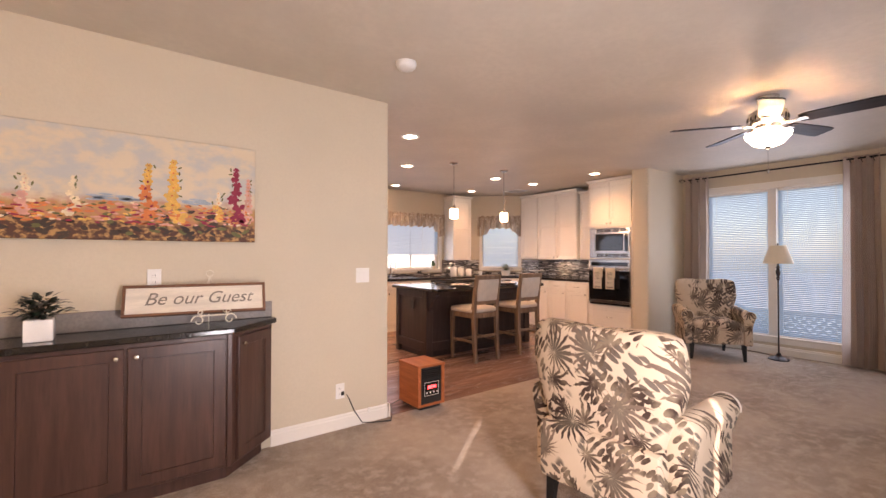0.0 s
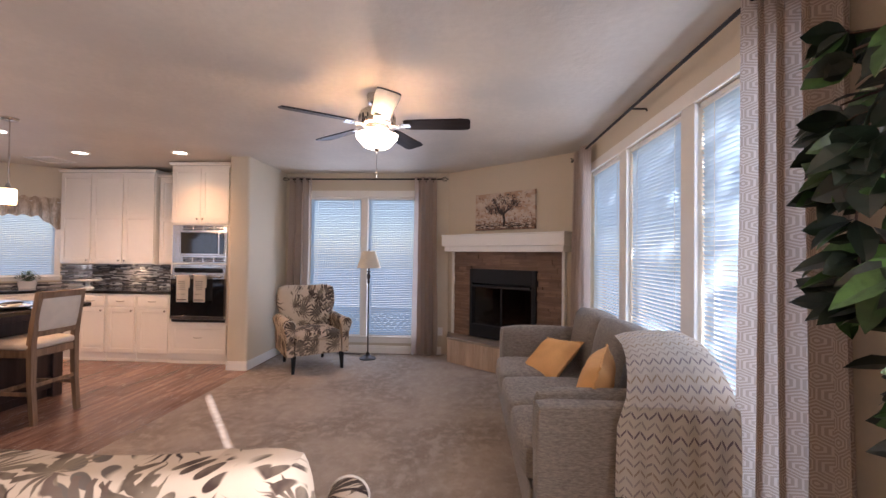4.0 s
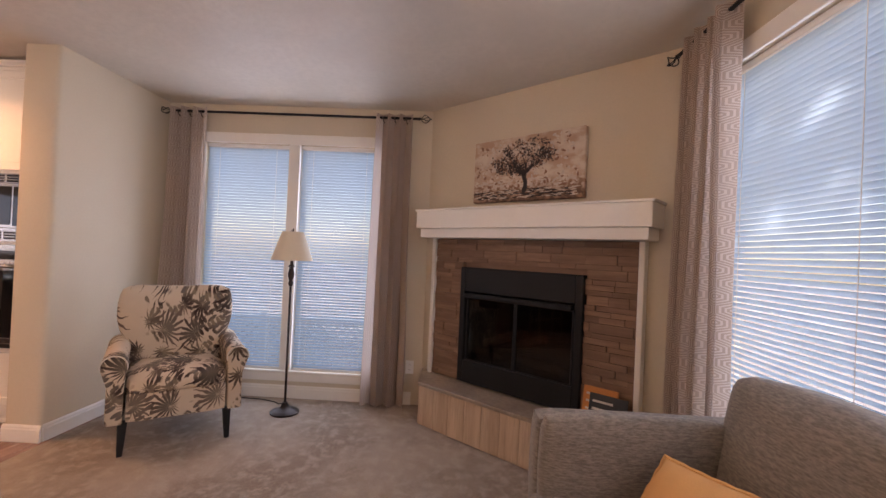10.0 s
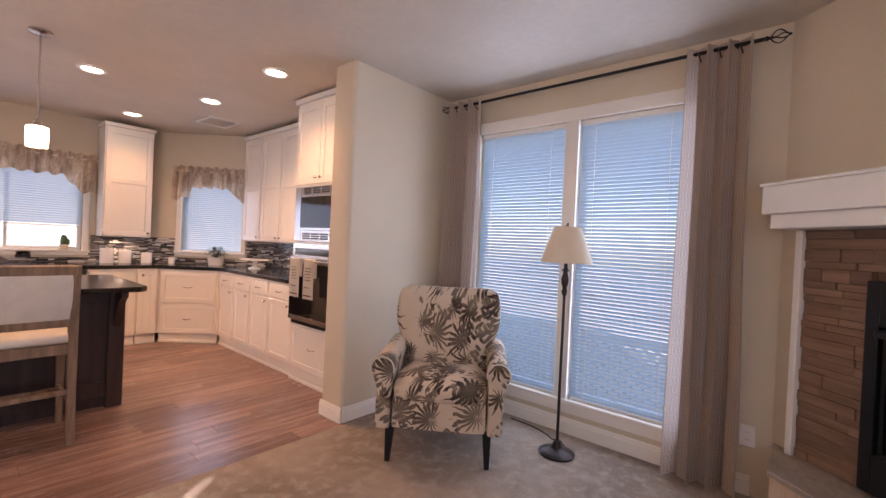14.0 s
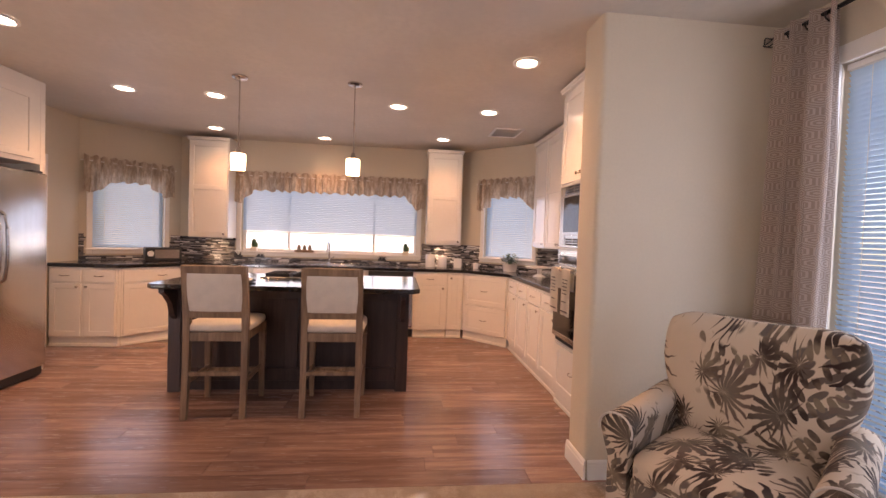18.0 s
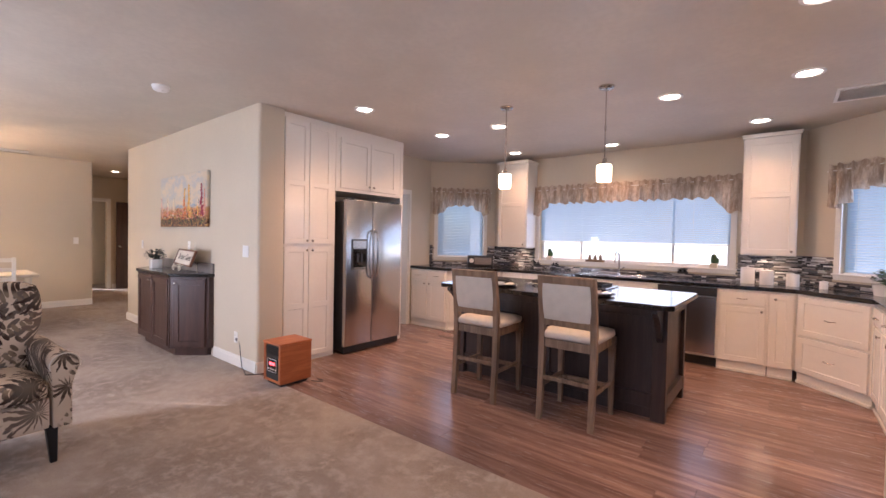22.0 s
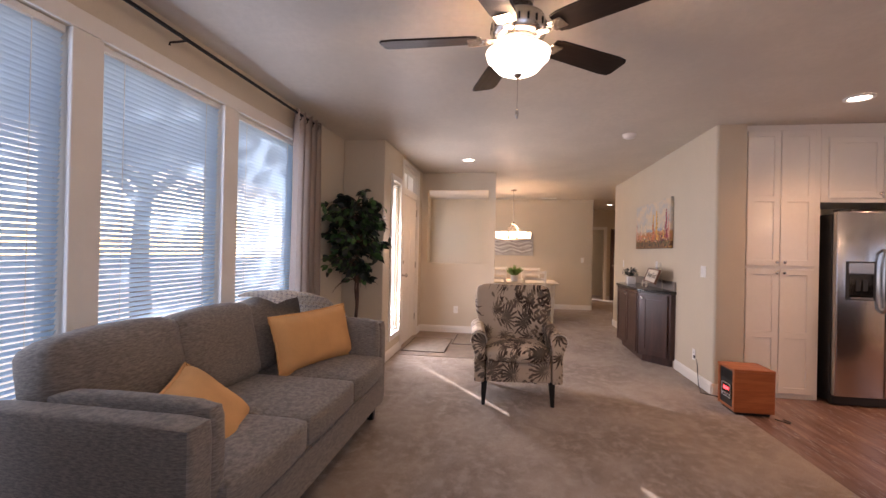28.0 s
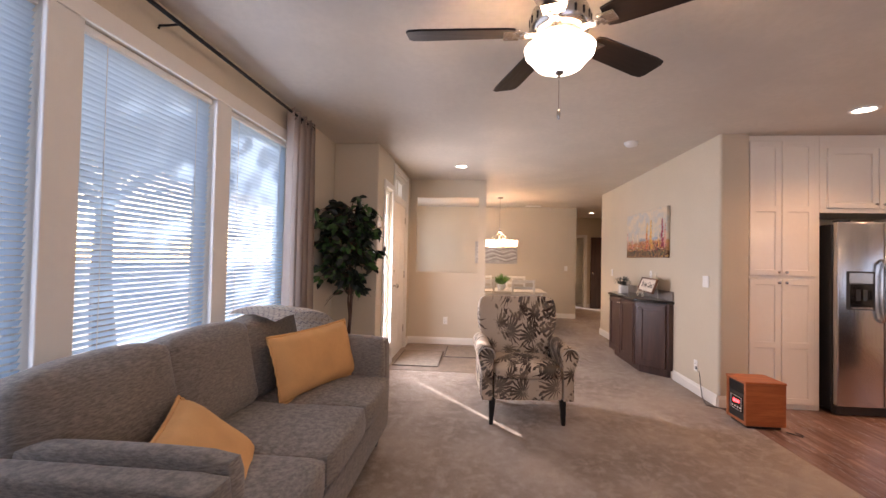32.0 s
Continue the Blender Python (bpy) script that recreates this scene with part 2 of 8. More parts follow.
M_RED = glow("red_display", (1.0, 0.05, 0.05), 2.4)
M_CANGLOW = glow("downlight_lens", (1.0, 0.86, 0.66), 8.0)
M_BULBGLASS = glow("frosted_lamp_glass", (1.0, 0.76, 0.48), 2.6)
M_FANGLASS = glow("alabaster_fan_glass", (1.0, 0.86, 0.66), 3.6)


def m_carpet():
    m, t, b = node_mat("beige_carpet")
    v = coords(t)
    big, mid, fine = noise_tex(t, v, 1.6, 4, 0.6), noise_tex(t, v, 11.0, 6, 0.72), noise_tex(t, v, 130.0, 3, 0.7)
    c = mixer(t, ramp(t, big, 0.35, 0.66), (0.23, 0.172, 0.128), (0.385, 0.308, 0.24))
    c = mixer(t, mth(t, "MULTIPLY", ramp(t, mid, 0.46, 0.62), 0.75), c, (0.45, 0.37, 0.295))
    c = mixer(t, mth(t, "MULTIPLY", ramp(t, fine, 0.42, 0.62), 0.5), c, (0.20, 0.155, 0.12))
    t.links.new(c, b.inputs["Base Color"])
    b.inputs["Roughness"].default_value = 0.95
    b.inputs["Specular IOR Level"].default_value = 0.1
    b.inputs["Sheen Weight"].default_value = 0.25
    bumped(t, b, mth(t, "MULTIPLY_ADD", mid, 0.5, fine), 0.7, 0.008)
    return m


M_CARPET = m_carpet()


def m_blind():
    m, t, b = node_mat("skylit_slat_vinyl")
    # white slats, with the blue of the daylight put into both colours
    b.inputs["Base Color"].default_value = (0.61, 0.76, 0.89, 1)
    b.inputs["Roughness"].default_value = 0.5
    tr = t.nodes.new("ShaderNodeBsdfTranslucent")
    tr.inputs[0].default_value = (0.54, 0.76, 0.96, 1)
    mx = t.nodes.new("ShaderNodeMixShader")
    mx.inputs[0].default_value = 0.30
    t.links.new(b.outputs[0], mx.inputs[1])
    t.links.new(tr.outputs[0], mx.inputs[2])
    t.links.new(mx.outputs[0], t.nodes["Material Output"].inputs[0])
    return m


M_BLIND = m_blind()


def m_glass(name="window_glass", tint=(1, 1, 1)):
    m, t, b = node_mat(name)
    tr = t.nodes.new("ShaderNodeBsdfTransparent")
    tr.inputs[0].default_value = (*tint, 1)
    gl = t.nodes.new("ShaderNodeBsdfGlossy")
    gl.inputs["Roughness"].default_value = 0.02
    lw = t.nodes.new("ShaderNodeLayerWeight")
    lw.inputs[0].default_value = 0.5
    gloss = mth(t, "MULTIPLY_ADD", mth(t, "POWER", lw.outputs["Facing"], 4.0), 0.5, 0.035)
    mx = t.nodes.new("ShaderNodeMixShader")
    t.links.new(gloss, mx.inputs[0])
    t.links.new(tr.outputs[0], mx.inputs[1])
    t.links.new(gl.outputs[0], mx.inputs[2])
    t.links.new(mx.outputs[0], t.nodes["Material Output"].inputs[0])
    return m


M_GLASS = m_glass()
M_SMOKED = m_glass("smoked_glass", (0.35, 0.33, 0.31))

# ---- mesh helpers ----


def put(name, bm, material, parent=None, label="", smooth=False, m=None):
    me = bpy.data.meshes.new(name)
    bm.normal_update()
    bm.to_mesh(me)
    bm.free()
    for mm in material if isinstance(material, (list, tuple)) else (material,):
        me.materials.append(mm)
    if smooth:
        for p in me.polygons:
            p.use_smooth = True
        try:
            me.set_sharp_from_angle(angle=radians(40))
        except AttributeError:
            pass
    ob = new(name, me)
    if parent is not None:
        ob.parent = parent
    if m is not None:
        ob.matrix_basis = m
    if label:
        ob["label"] = label
    return ob


def part(name, bm, material, parent, label="", smooth=False, m=None):
    return put(name, bm, material, parent, label, smooth, m)


def again(name, like, parent, m=None):
    """Another part on the same mesh."""
    ob = new(name, like.data)
    ob.parent = parent
    if m is not None:
        ob.matrix_basis = m
    return ob


def thing(name, label, category, x=0, y=0, z=0, rz=0, group=""):
    ob = new(name)
    ob.empty_display_size = 0.1
    ob.matrix_basis = pose(x, y, z, 0, 0, rz)
    return tagged(ob, label, category, group)


def box(x0, y0, z0, x1, y1, z1, bev=0.0, seg=1, bm=None):
    own = bm is None
    if own:
        bm = bmesh.new()
    r = bmesh.ops.create_cube(bm, size=1.0, matrix=Matrix.Translation(((x0 + x1) / 2, (y0 + y1) / 2, (z0 + z1) / 2)) @ Matrix.Diagonal((abs(x1 - x0), abs(y1 - y0), abs(z1 - z0), 1)))
    if bev > 0:
        es = list({e for v in r["verts"] for e in v.link_edges})
        bmesh.ops.bevel(bm, geom=es, offset=min(bev, 0.45 * min(abs(x1 - x0), abs(y1 - y0), abs(z1 - z0))), segments=seg, profile=0.5, affect="EDGES")
    return bm


def boxes(*rows, bev=0.0):
    bm = bmesh.new()
    for r in rows:
        box(*r, bev=bev, bm=bm)
    return bm


def prism(pts, z0, z1, bev=0.0, seg=1, bm=None):
    own = bm is None
    bm = bm or bmesh.new()
    lo = [bm.verts.new((x, y, z0)) for x, y in pts]
    hi = [bm.verts.new((x, y, z1)) for x, y in pts]
    n = len(pts)
    fs = [bm.faces.new(lo[::-1]), bm.faces.new(hi)]
    fs += [bm.faces.new((lo[i], lo[(i + 1) % n], hi[(i + 1) % n], hi[i])) for i in range(n)]
    bmesh.ops.recalc_face_normals(bm, faces=fs)
    if bev:
        bmesh.ops.bevel(bm, geom=list({e for f in fs for e in f.edges}), offset=bev, segments=seg, profile=0.5, affect="EDGES")
    return bm


def lathe(profile, seg=24, bm=None, at=(0, 0, 0)):
    """A turned shape from (radius, height) pairs."""
    bm = bm or bmesh.new()
    rings = []
    for r, z in profile:
        if r < 1e-5:
            rings.append([bm.verts.new((at[0], at[1], at[2] + z))])
        else:
            rings.append([bm.verts.new((at[0] + r * math.cos(2 * math.pi * i / seg), at[1] + r * math.sin(2 * math.pi * i / seg), at[2] + z)) for i in range(seg)])
    for a, b in zip(rings, rings[1:]):
        for i in range(seg):
            j = (i + 1) % seg
            if len(a) == 1 and len(b) == 1:
                continue
            if len(a) == 1:
                bm.faces.new((a[0], b[j], b[i]))
            elif len(b) == 1:
                bm.faces.new((a[i], a[j], b[0]))
            else:
                bm.faces.new((a[i], a[j], b[j], b[i]))
    bmesh.ops.recalc_face_normals(bm, faces=bm.faces[:])
    return bm


def tube(points, r, seg=8, bm=None, closed=False):
    bm = bm or bmesh.new()
    pts = [Vector(p) for p in points]
    rs = r if isinstance(r, (list, tuple)) else [r] * len(pts)
    rings = []
    up = Vector((0.13, 0.21, 0.97))
    for i, p in enumerate(pts):
        d = (pts[min(i + 1, len(pts) - 1)] - pts[max(i - 1, 0)]).normalized()
        a = d.cross(up)
        a = a.normalized() if a.length > 1e-4 else Vector((1, 0, 0))
        b = d.cross(a).normalized()
        rings.append([bm.verts.new(p + rs[i] * (math.cos(2 * math.pi * k / seg) * a + math.sin(2 * math.pi * k / seg) * b)) for k in range(seg)])
    for a, b in zip(rings, rings[1:]):
        for k in range(seg):
            bm.faces.new((a[k], a[(k + 1) % seg], b[(k + 1) % seg], b[k]))
    if not closed:
        bm.faces.new(rings[0][::-1])
        bm.faces.new(rings[-1])
    bmesh.ops.recalc_face_normals(bm, faces=bm.faces[:])
    return bm


def smooth_box(x0, y0, z0, x1, y1, z1, puff=0.0, cuts=8, rnd=0.05, seed=1, wrinkle=0.0):
    """A cushion: a box with a soft outline, puffed out in the middle of its faces."""
    bm = bmesh.new()
    bmesh.ops.create_cube(bm, size=2.0)
    bmesh.ops.subdivide_edges(bm, edges=bm.edges[:], cuts=cuts, use_grid_fill=True)
    c = Vector(((x0 + x1) / 2, (y0 + y1) / 2, (z0 + z1) / 2))
    h = Vector(((x1 - x0) / 2, (y1 - y0) / 2, (z1 - z0) / 2))
    for v in bm.verts:
        p = v.co.copy()
        q = Vector((p.x * h.x, p.y * h.y, p.z * h.z))
        inner = Vector([max(-hh + rnd, min(hh - rnd, qq)) for hh, qq in zip(h, q)])
        d = q - inner
        if d.length > 1e-6:
            q = inner + d.normalized() * rnd
        k = [1 - abs(a) ** 2.2 for a in p]
        for i in range(3):
            j, l = (i + 1) % 3, (i + 2) % 3
            if abs(p[i]) > 0.98:
                q[i] += math.copysign(puff * max(0, k[j]) * max(0, k[l]), p[i])
        if wrinkle:
            q += wrinkle * noise.noise_vector(q * 7 + Vector((seed * 3.1, seed, 0)))
        v.co = c + q
    return bm


def wall_run(name, p0, p1, openings=(), thick=0.14, z0=0.0, z1=H, material=None, parent=None):
    """A wall whose inner face runs from p0 to p1 with the room on its left; openings are (s0, s1, low, high) along it."""
    p0, p1 = Vector((*p0, 0)), Vector((*p1, 0))
    L = (p1 - p0).length
    ang = math.degrees(math.atan2(p1.y - p0.y, p1.x - p0.x))
    bm = bmesh.new()
    cuts = sorted({0.0, L, *[s for o in openings for s in o[:2]]})
    for a, b in zip(cuts, cuts[1:]):
        mid = (a + b) / 2
        holes = sorted([(o[2], o[3]) for o in openings if o[0] < mid < o[1]])
        z = z0
        for lo, hi in holes:
            if lo > z:
                box(a, -thick, z, b, 0, lo, bm=bm)
            z = hi
        if z < z1:
            box(a, -thick, z, b, 0, z1, bm=bm)
    bmesh.ops.remove_doubles(bm, verts=bm.verts[:], dist=0.0005)
    seen = {}
    for f in bm.faces:
        seen.setdefault(tuple(round(x, 3) for x in f.calc_center_median()), []).append(f)
    bmesh.ops.delete(bm, geom=[f for g in seen.values() if len(g) > 1 for f in g], context="FACES_ONLY")
    ob = put(name, bm, material or M_WALL, parent)
    ob.matrix_basis = pose(p0.x, p0.y, 0, 0, 0, ang)
    return tagged(ob, kind="structure")


def baseboard(name, p0, p1, h=0.11):
    p0, p1 = Vector((*p0, 0)), Vector((*p1, 0))
    L = (p1 - p0).length
    bm = bmesh.new()
    prof = [(0.0, 0.0), (0.014, 0.0), (0.014, h - 0.03), (0.010, h - 0.022), (0.010, h - 0.012), (0.004, h), (0.0, h)]
    a = [bm.verts.new((0, y, z)) for y, z in prof]
    b = [bm.verts.new((L, y, z)) for y, z in prof]
    n = len(prof)
    for i in range(n):
        bm.faces.new((a[i], a[(i + 1) % n], b[(i + 1) % n], b[i]))
    bm.faces.new(a[::-1])
    bm.faces.new(b)
    bmesh.ops.recalc_face_normals(bm, faces=bm.faces[:])
    ob = put(name, bm, M_TRIM)
    ob.matrix_basis = pose(p0.x, p0.y, 0.001, 0, 0, math.degrees(math.atan2(p1.y - p0.y, p1.x - p0.x)))
    return tagged(ob, kind="structure")

# ---- large structure ----


S_PANES = [(2.92, 3.79), (3.94, 4.81), (4.96, 5.83)]
E_PANES = [(1.375, 2.085), (2.185, 2.95)]
WZ0, WZ1, EZ0, EZ1 = 0.25, 2.29, 0.24, 2.255

wall_run("wall_south", (1.68, SOUTH_Y), (7.58, SOUTH_Y), [(S_PANES[0][0] - 1.68, S_PANES[2][1] - 1.68, WZ0, WZ1)])
wall_run("wall_east", (EAST_X, SOUTH_Y), (EAST_X, 3.42), [(E_PANES[0][0] - SOUTH_Y, E_PANES[1][1] - SOUTH_Y, EZ0, EZ1)])
FP_A, FP_B = Vector((7.44, 0.912, 0)), Vector((6.155, -0.63, 0))
FP_ANG = math.degrees(math.atan2(FP_A.y - FP_B.y, FP_A.x - FP_B.x))
# the chimney wall across the corner, with the firebox opening through it
FP_L = (FP_A - FP_B).length
wall_run("wall_chimney", FP_B.xy, FP_A.xy, [(FP_L - 1.44, FP_L - 0.49, 0.34, 1.235)], thick=0.12)
bm = box(6.37, 3.30, 0, 7.58, 3.55, H)
bmesh.ops.bevel(bm, geom=[e for e in bm.edges if abs(e.verts[0].co.z - e.verts[1].co.z) > 1 and e.verts[0].co.x < 6.5], offset=0.03, segments=4, profile=0.5, affect="EDGES")
tagged(put("wall_stub", bm, M_WALL, smooth=True), kind="structure")
wall_run("wall_kitchen_east", (7.32, 3.55), (7.32, 6.15), thick=0.26)
RA0, RA1 = (7.32, 6.15), (6.20, 7.27)
LA0, LA1 = (2.27, 7.27), (1.50, 6.50)
wall_run("wall_kitchen_angle_east", RA0, RA1, [(0.42, 1.18, 1.07, 2.02)])
wall_run("wall_kitchen_north", (6.20, 7.27), (2.27, 7.27), [(6.20 - 5.54, 6.20 - 3.08, 1.05, 2.02)])
wall_run("wall_kitchen_angle_west", LA0, LA1, [(0.20, 0.96, 1.05, 2.02)])
wall_run("wall_kitchen_west", (1.50, 6.50), (1.50, 5.27), [(0.51, 1.19, 0.0, 2.03)], thick=0.12)
bm = prism([(-1.85, 3.26), (2.115, 3.26), (2.115, 3.52), (1.92, 3.52), (1.92, 3.40), (-1.85, 3.40)], 0, H)
bmesh.ops.bevel(bm, geom=[e for e in bm.edges if abs(e.verts[0].co.z - e.verts[1].co.z) > 1 and e.verts[0].co.y < 3.3], offset=0.03, segments=4, profile=0.5, affect="EDGES")
tagged(put("wall_picture", bm, M_WALL, smooth=True), kind="structure")
tagged(put("wall_entry_return", box(1.68, -0.63, 0, 1.82, -0.13, H, 0.012, 2), M_WALL), kind="structure")
# entry wall: transom and door share one opening, the sidelight has its own
wall_run("wall_entry", (-0.45, -0.13), (1.69, -0.13), [(0.47, 1.41, 0.0, 2.50), (1.42, 1.94, 0.28, 2.19)], thick=0.09)
wall_run("wall_pass_through", (-0.33, 1.075), (-0.33, -0.13), [(0.115, 1.105, 1.13, 2.32)], thick=0.12)
wall_run("wall_dining_south", (-3.99, -0.62), (-0.45, -0.62), [(0.55, 2.7, 0.95, 2.22)], thick=0.14)
tagged(put("wall_dining_east", box(-0.45, -0.62, 0, -0.33, -0.27, H), M_WALL), kind="structure")
wall_run("wall_dining_west", (-3.87, 3.25), (-3.87, -0.62), thick=0.12)
wall_run("wall_hall_south", (-6.3, 3.25), (-3.99, 3.25), thick=0.12)
wall_run("wall_hall_west", (-6.3, 4.6), (-6.3, 3.25), [(0.58, 1.1, 0.0, 2.03)], thick=0.12)
wall_run("wall_hall_north", (-1.85, 4.6), (-6.3, 4.6), thick=0.12)
wall_run("wall_hall_east", (-1.85, 3.40), (-1.85, 4.6), thick=0.12)
wall_run("wall_hall_room", (-7.6, 4.6), (-7.6, 3.0), thick=0.1)
wall_run("wall_utility_west", (-0.2, 7.0), (-0.2, 5.0), [(0.70, 1.60, 1.0, 2.0)], thick=0.1)
wall_run("wall_utility_north", (1.38, 6.9), (-0.2, 6.9), thick=0.1)
wall_run("wall_bedroom_south", (-7.6, 2.8), (-6.42, 2.8), thick=0.1)
wall_run("wall_bedroom_north", (-6.42, 4.6), (-7.6, 4.6), thick=0.1)
wall_run("wall_utility_south", (-0.2, 5.1), (1.38, 5.1), thick=0.1)
tagged(put("ceiling", prism([(-7.7, -0.95), (7.75, -0.95), (7.75, 7.6), (-7.7, 7.6)], H, H + 0.15), M_CEIL), kind="structure")
CARPET_Y = 3.27
tagged(put("floor_carpet", prism([(-7.7, -0.75), (7.6, -0.75), (7.6, CARPET_Y), (-1.7, CARPET_Y), (-1.7, 4.7), (-7.7, 4.7)], -0.08, 0.0), M_CARPET), kind="structure")
tagged(put("floor_subfloor", prism([(-0.35, CARPET_Y), (7.6, CARPET_Y), (7.6, 7.5), (-0.35, 7.5)], -0.10, -0.006), M_DARK), kind="structure")
tagged(put("ground", prism([(-60, -60), (60, -60), (60, 60), (-60, 60)], -0.6, -0.5), M_GROUND), kind="structure")

for a, b in [((1.82, -0.63), (6.0, -0.63)), ((7.44, 1.0), (7.44, 3.30)), ((7.44, 3.30), (6.384, 3.30)), ((6.37, 3.29), (6.37, 3.55)),
             ((2.10, 3.26), (1.18, 3.26)), ((-0.52, 3.26), (-1.85, 3.26)), ((2.115, 3.52), (2.115, 3.25)), ((1.82, -0.14), (1.82, -0.62)),
             ((-0.45, -0.13), (0.0, -0.13)), ((1.0, -0.13), (1.82, -0.13)), ((-0.33, 1.06), (-0.33, -0.12)), ((-3.87, 3.25), (-3.87, -0.6)),
             ((-6.3, 3.35), (-6.3, 3.40)), ((-6.3, 4.58), (-6.3, 4.12))]:
    a, b = Vector(a), Vector(b)
    baseboard("baseboard", a, b)

# ---- windows, blinds, curtains ----


def window(name, p0, p1, panes, z0, z1, casing=0.09, deep=0.14):
    """A window unit in the wall from p0 towards p1; panes are (s0, s1) along it."""
    p0, p1 = Vector(p0), Vector(p1)
    ang = math.degrees(math.atan2(p1.y - p0.y, p1.x - p0.x))
    w = new(name)
    w.matrix_basis = pose(p0.x, p0.y, 0, 0, 0, ang)
    tagged(w, kind="structure")
    a, b = panes[0][0], panes[-1][1]
    c = casing
    rows = [(a - c, 0.0, z0 - c, a, 0.018, z1 + c), (b, 0.0, z0 - c, b + c, 0.018, z1 + c), (a, 0.0, z1, b, 0.018, z1 + c), (a, 0.0, z0 - c, b, 0.018, z0)]
    part("casing", boxes(*rows, bev=0.003), M_TRIM, w)
    part("window_sill", box(a - c - 0.01, 0.002, z0 - 0.016, b + c + 0.01, 0.034, z0 + 0.006, 0.004), M_TRIM, w)
    rows = []
    for s0, s1 in zip([p[1] for p in panes], [p[0] for p in panes[1:]]):
        rows.append((s0, -deep, z0, s1, 0.012, z1))
    if rows:
        part("mullion", boxes(*rows, bev=0.003), M_TRIM, w)
    for s0, s1 in panes:
        part("window_frame", boxes((s0, -0.115, z0, s0 + 0.035, -0.075, z1), (s1 - 0.035, -0.115, z0, s1, -0.075, z1), (s0 + 0.035, -0.115, z1 - 0.04, s1 - 0.035, -0.075, z1), (s0 + 0.035, -0.115, z0, s1 - 0.035, -0.075, z0 + 0.04), bev=0.003), M_WINFRAME, w)
        pane = part("pane", box(s0 + 0.034, -0.098, z0 + 0.039, s1 - 0.034, -0.094, z1 - 0.039), M_GLASS, w)
        pane.visible_shadow = False
    return w


def blind(p0, p1, s0, s1, top, bottom, tilt=53, pitch=0.0255, slat=0.0265, back=-0.035):
    """A horizontal blind hung in a window of the wall from p0 towards p1."""
    p0, p1 = Vector(p0), Vector(p1)
    ang = math.degrees(math.atan2(p1.y - p0.y, p1.x - p0.x))
    t = thing("window_blind", "white horizontal slatted blind, lowered, slats half open", "blind", p0.x, p0.y, 0, ang, "window blinds")
    t["kind"] = ""
    part("headrail", box(s0 + 0.006, back - 0.018, top - 0.034, s1 - 0.006, back + 0.018, top - 0.002, 0.003), M_PLASTICWHITE, t)
    part("bottom_rail", box(s0 + 0.008, back - 0.013, bottom + 0.002, s1 - 0.008, back + 0.013, bottom + 0.018, 0.003), M_PLASTICWHITE, t)
    bm = bmesh.new()
    w = s1 - s0 - 0.016
    prof = []
    for k in range(4):
        u = (k / 3 - 0.5) * slat
        prof.append((u, 0.0022 * (1 - (2 * u / slat) ** 2)))
    ct, st_ = math.cos(radians(tilt)), math.sin(radians(tilt))
    va = [[bm.verts.new((x, u * ct - q * st_, u * st_ + q * ct)) for u, q in prof] for x in (0, w)]
    for k in range(3):
        bm.faces.new((va[0][k], va[0][k + 1], va[1][k + 1], va[1][k]))
    first = None
    z = top - 0.05
    while z > bottom + 0.024:
        m = Matrix.Translation((s0 + 0.008, back, z))
        if first is None:
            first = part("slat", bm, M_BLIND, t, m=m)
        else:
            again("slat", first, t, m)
        z -= pitch
    for f in (0.16, 0.84):
        x = s0 + f * (s1 - s0)
        part("ladder_cord", boxes((x - 0.001, back + 0.014, bottom + 0.01, x + 0.001, back + 0.016, top - 0.03), (x - 0.001, back - 0.016, bottom + 0.01, x + 0.001, back - 0.014, top - 0.03)), M_PLASTICWHITE, t)
    return t


SW0, SW1 = (0, SOUTH_Y), (1, SOUTH_Y)
window("window_1", SW0, SW1, S_PANES, WZ0, WZ1)
for s0, s1 in S_PANES:
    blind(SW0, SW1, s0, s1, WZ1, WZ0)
EW0, EW1 = (EAST_X, 0), (EAST_X, 1)
window("window_2", EW0, EW1, E_PANES, EZ0, EZ1)
for s0, s1 in E_PANES:
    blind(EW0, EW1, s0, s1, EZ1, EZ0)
window("window_3", RA0, RA1, [(0.42, 1.18)], 1.07, 2.02, 0.06)
blind(RA0, RA1, 0.42, 1.18, 2.02, 1.07, 56)
sink_window = window("window_4", (6.20, 7.27), (2.27, 7.27), [(0.66, 3.12)], 1.05, 2.02, 0.06)
for s0 in (1.27, 2.48):
    part("window_bar", box(s0, -0.112, 1.09, s0 + 0.03, -0.084, 1.98, 0.003), M_WINFRAME, sink_window)
blind((6.20, 7.27), (2.27, 7.27), 0.66, 3.12, 2.02, 1.32, 56)
window("window_5", LA0, LA1, [(0.20, 0.96)], 1.05, 2.02, 0.06)
blind(LA0, LA1, 0.20, 0.96, 2.02, 1.05, 56)
# unseen window, added as an opening for the utility room's lamp
window("window_8", (-0.2, 7.0), (-0.2, 5.0), [(0.70, 1.60)], 1.0, 2.0, 0.06, deep=0.09)
window("window_6", (-3.99, -0.62), (-0.45, -0.62), [(0.55, 2.7)], 0.95, 2.22, 0.07)
# unseen blinds, split in three so a narrow slit casts the sun streak
blind((-3.99, -0.62), (-0.45, -0.62), 0.55, 2.7, 1.795, 0.95, 75)
blind((-3.99, -0.62), (-0.45, -0.62), 0.55, 2.237, 2.22, 1.80, 75)
blind((-3.99, -0.62), (-0.45, -0.62), 2.243, 2.7, 2.22, 1.80, 75)


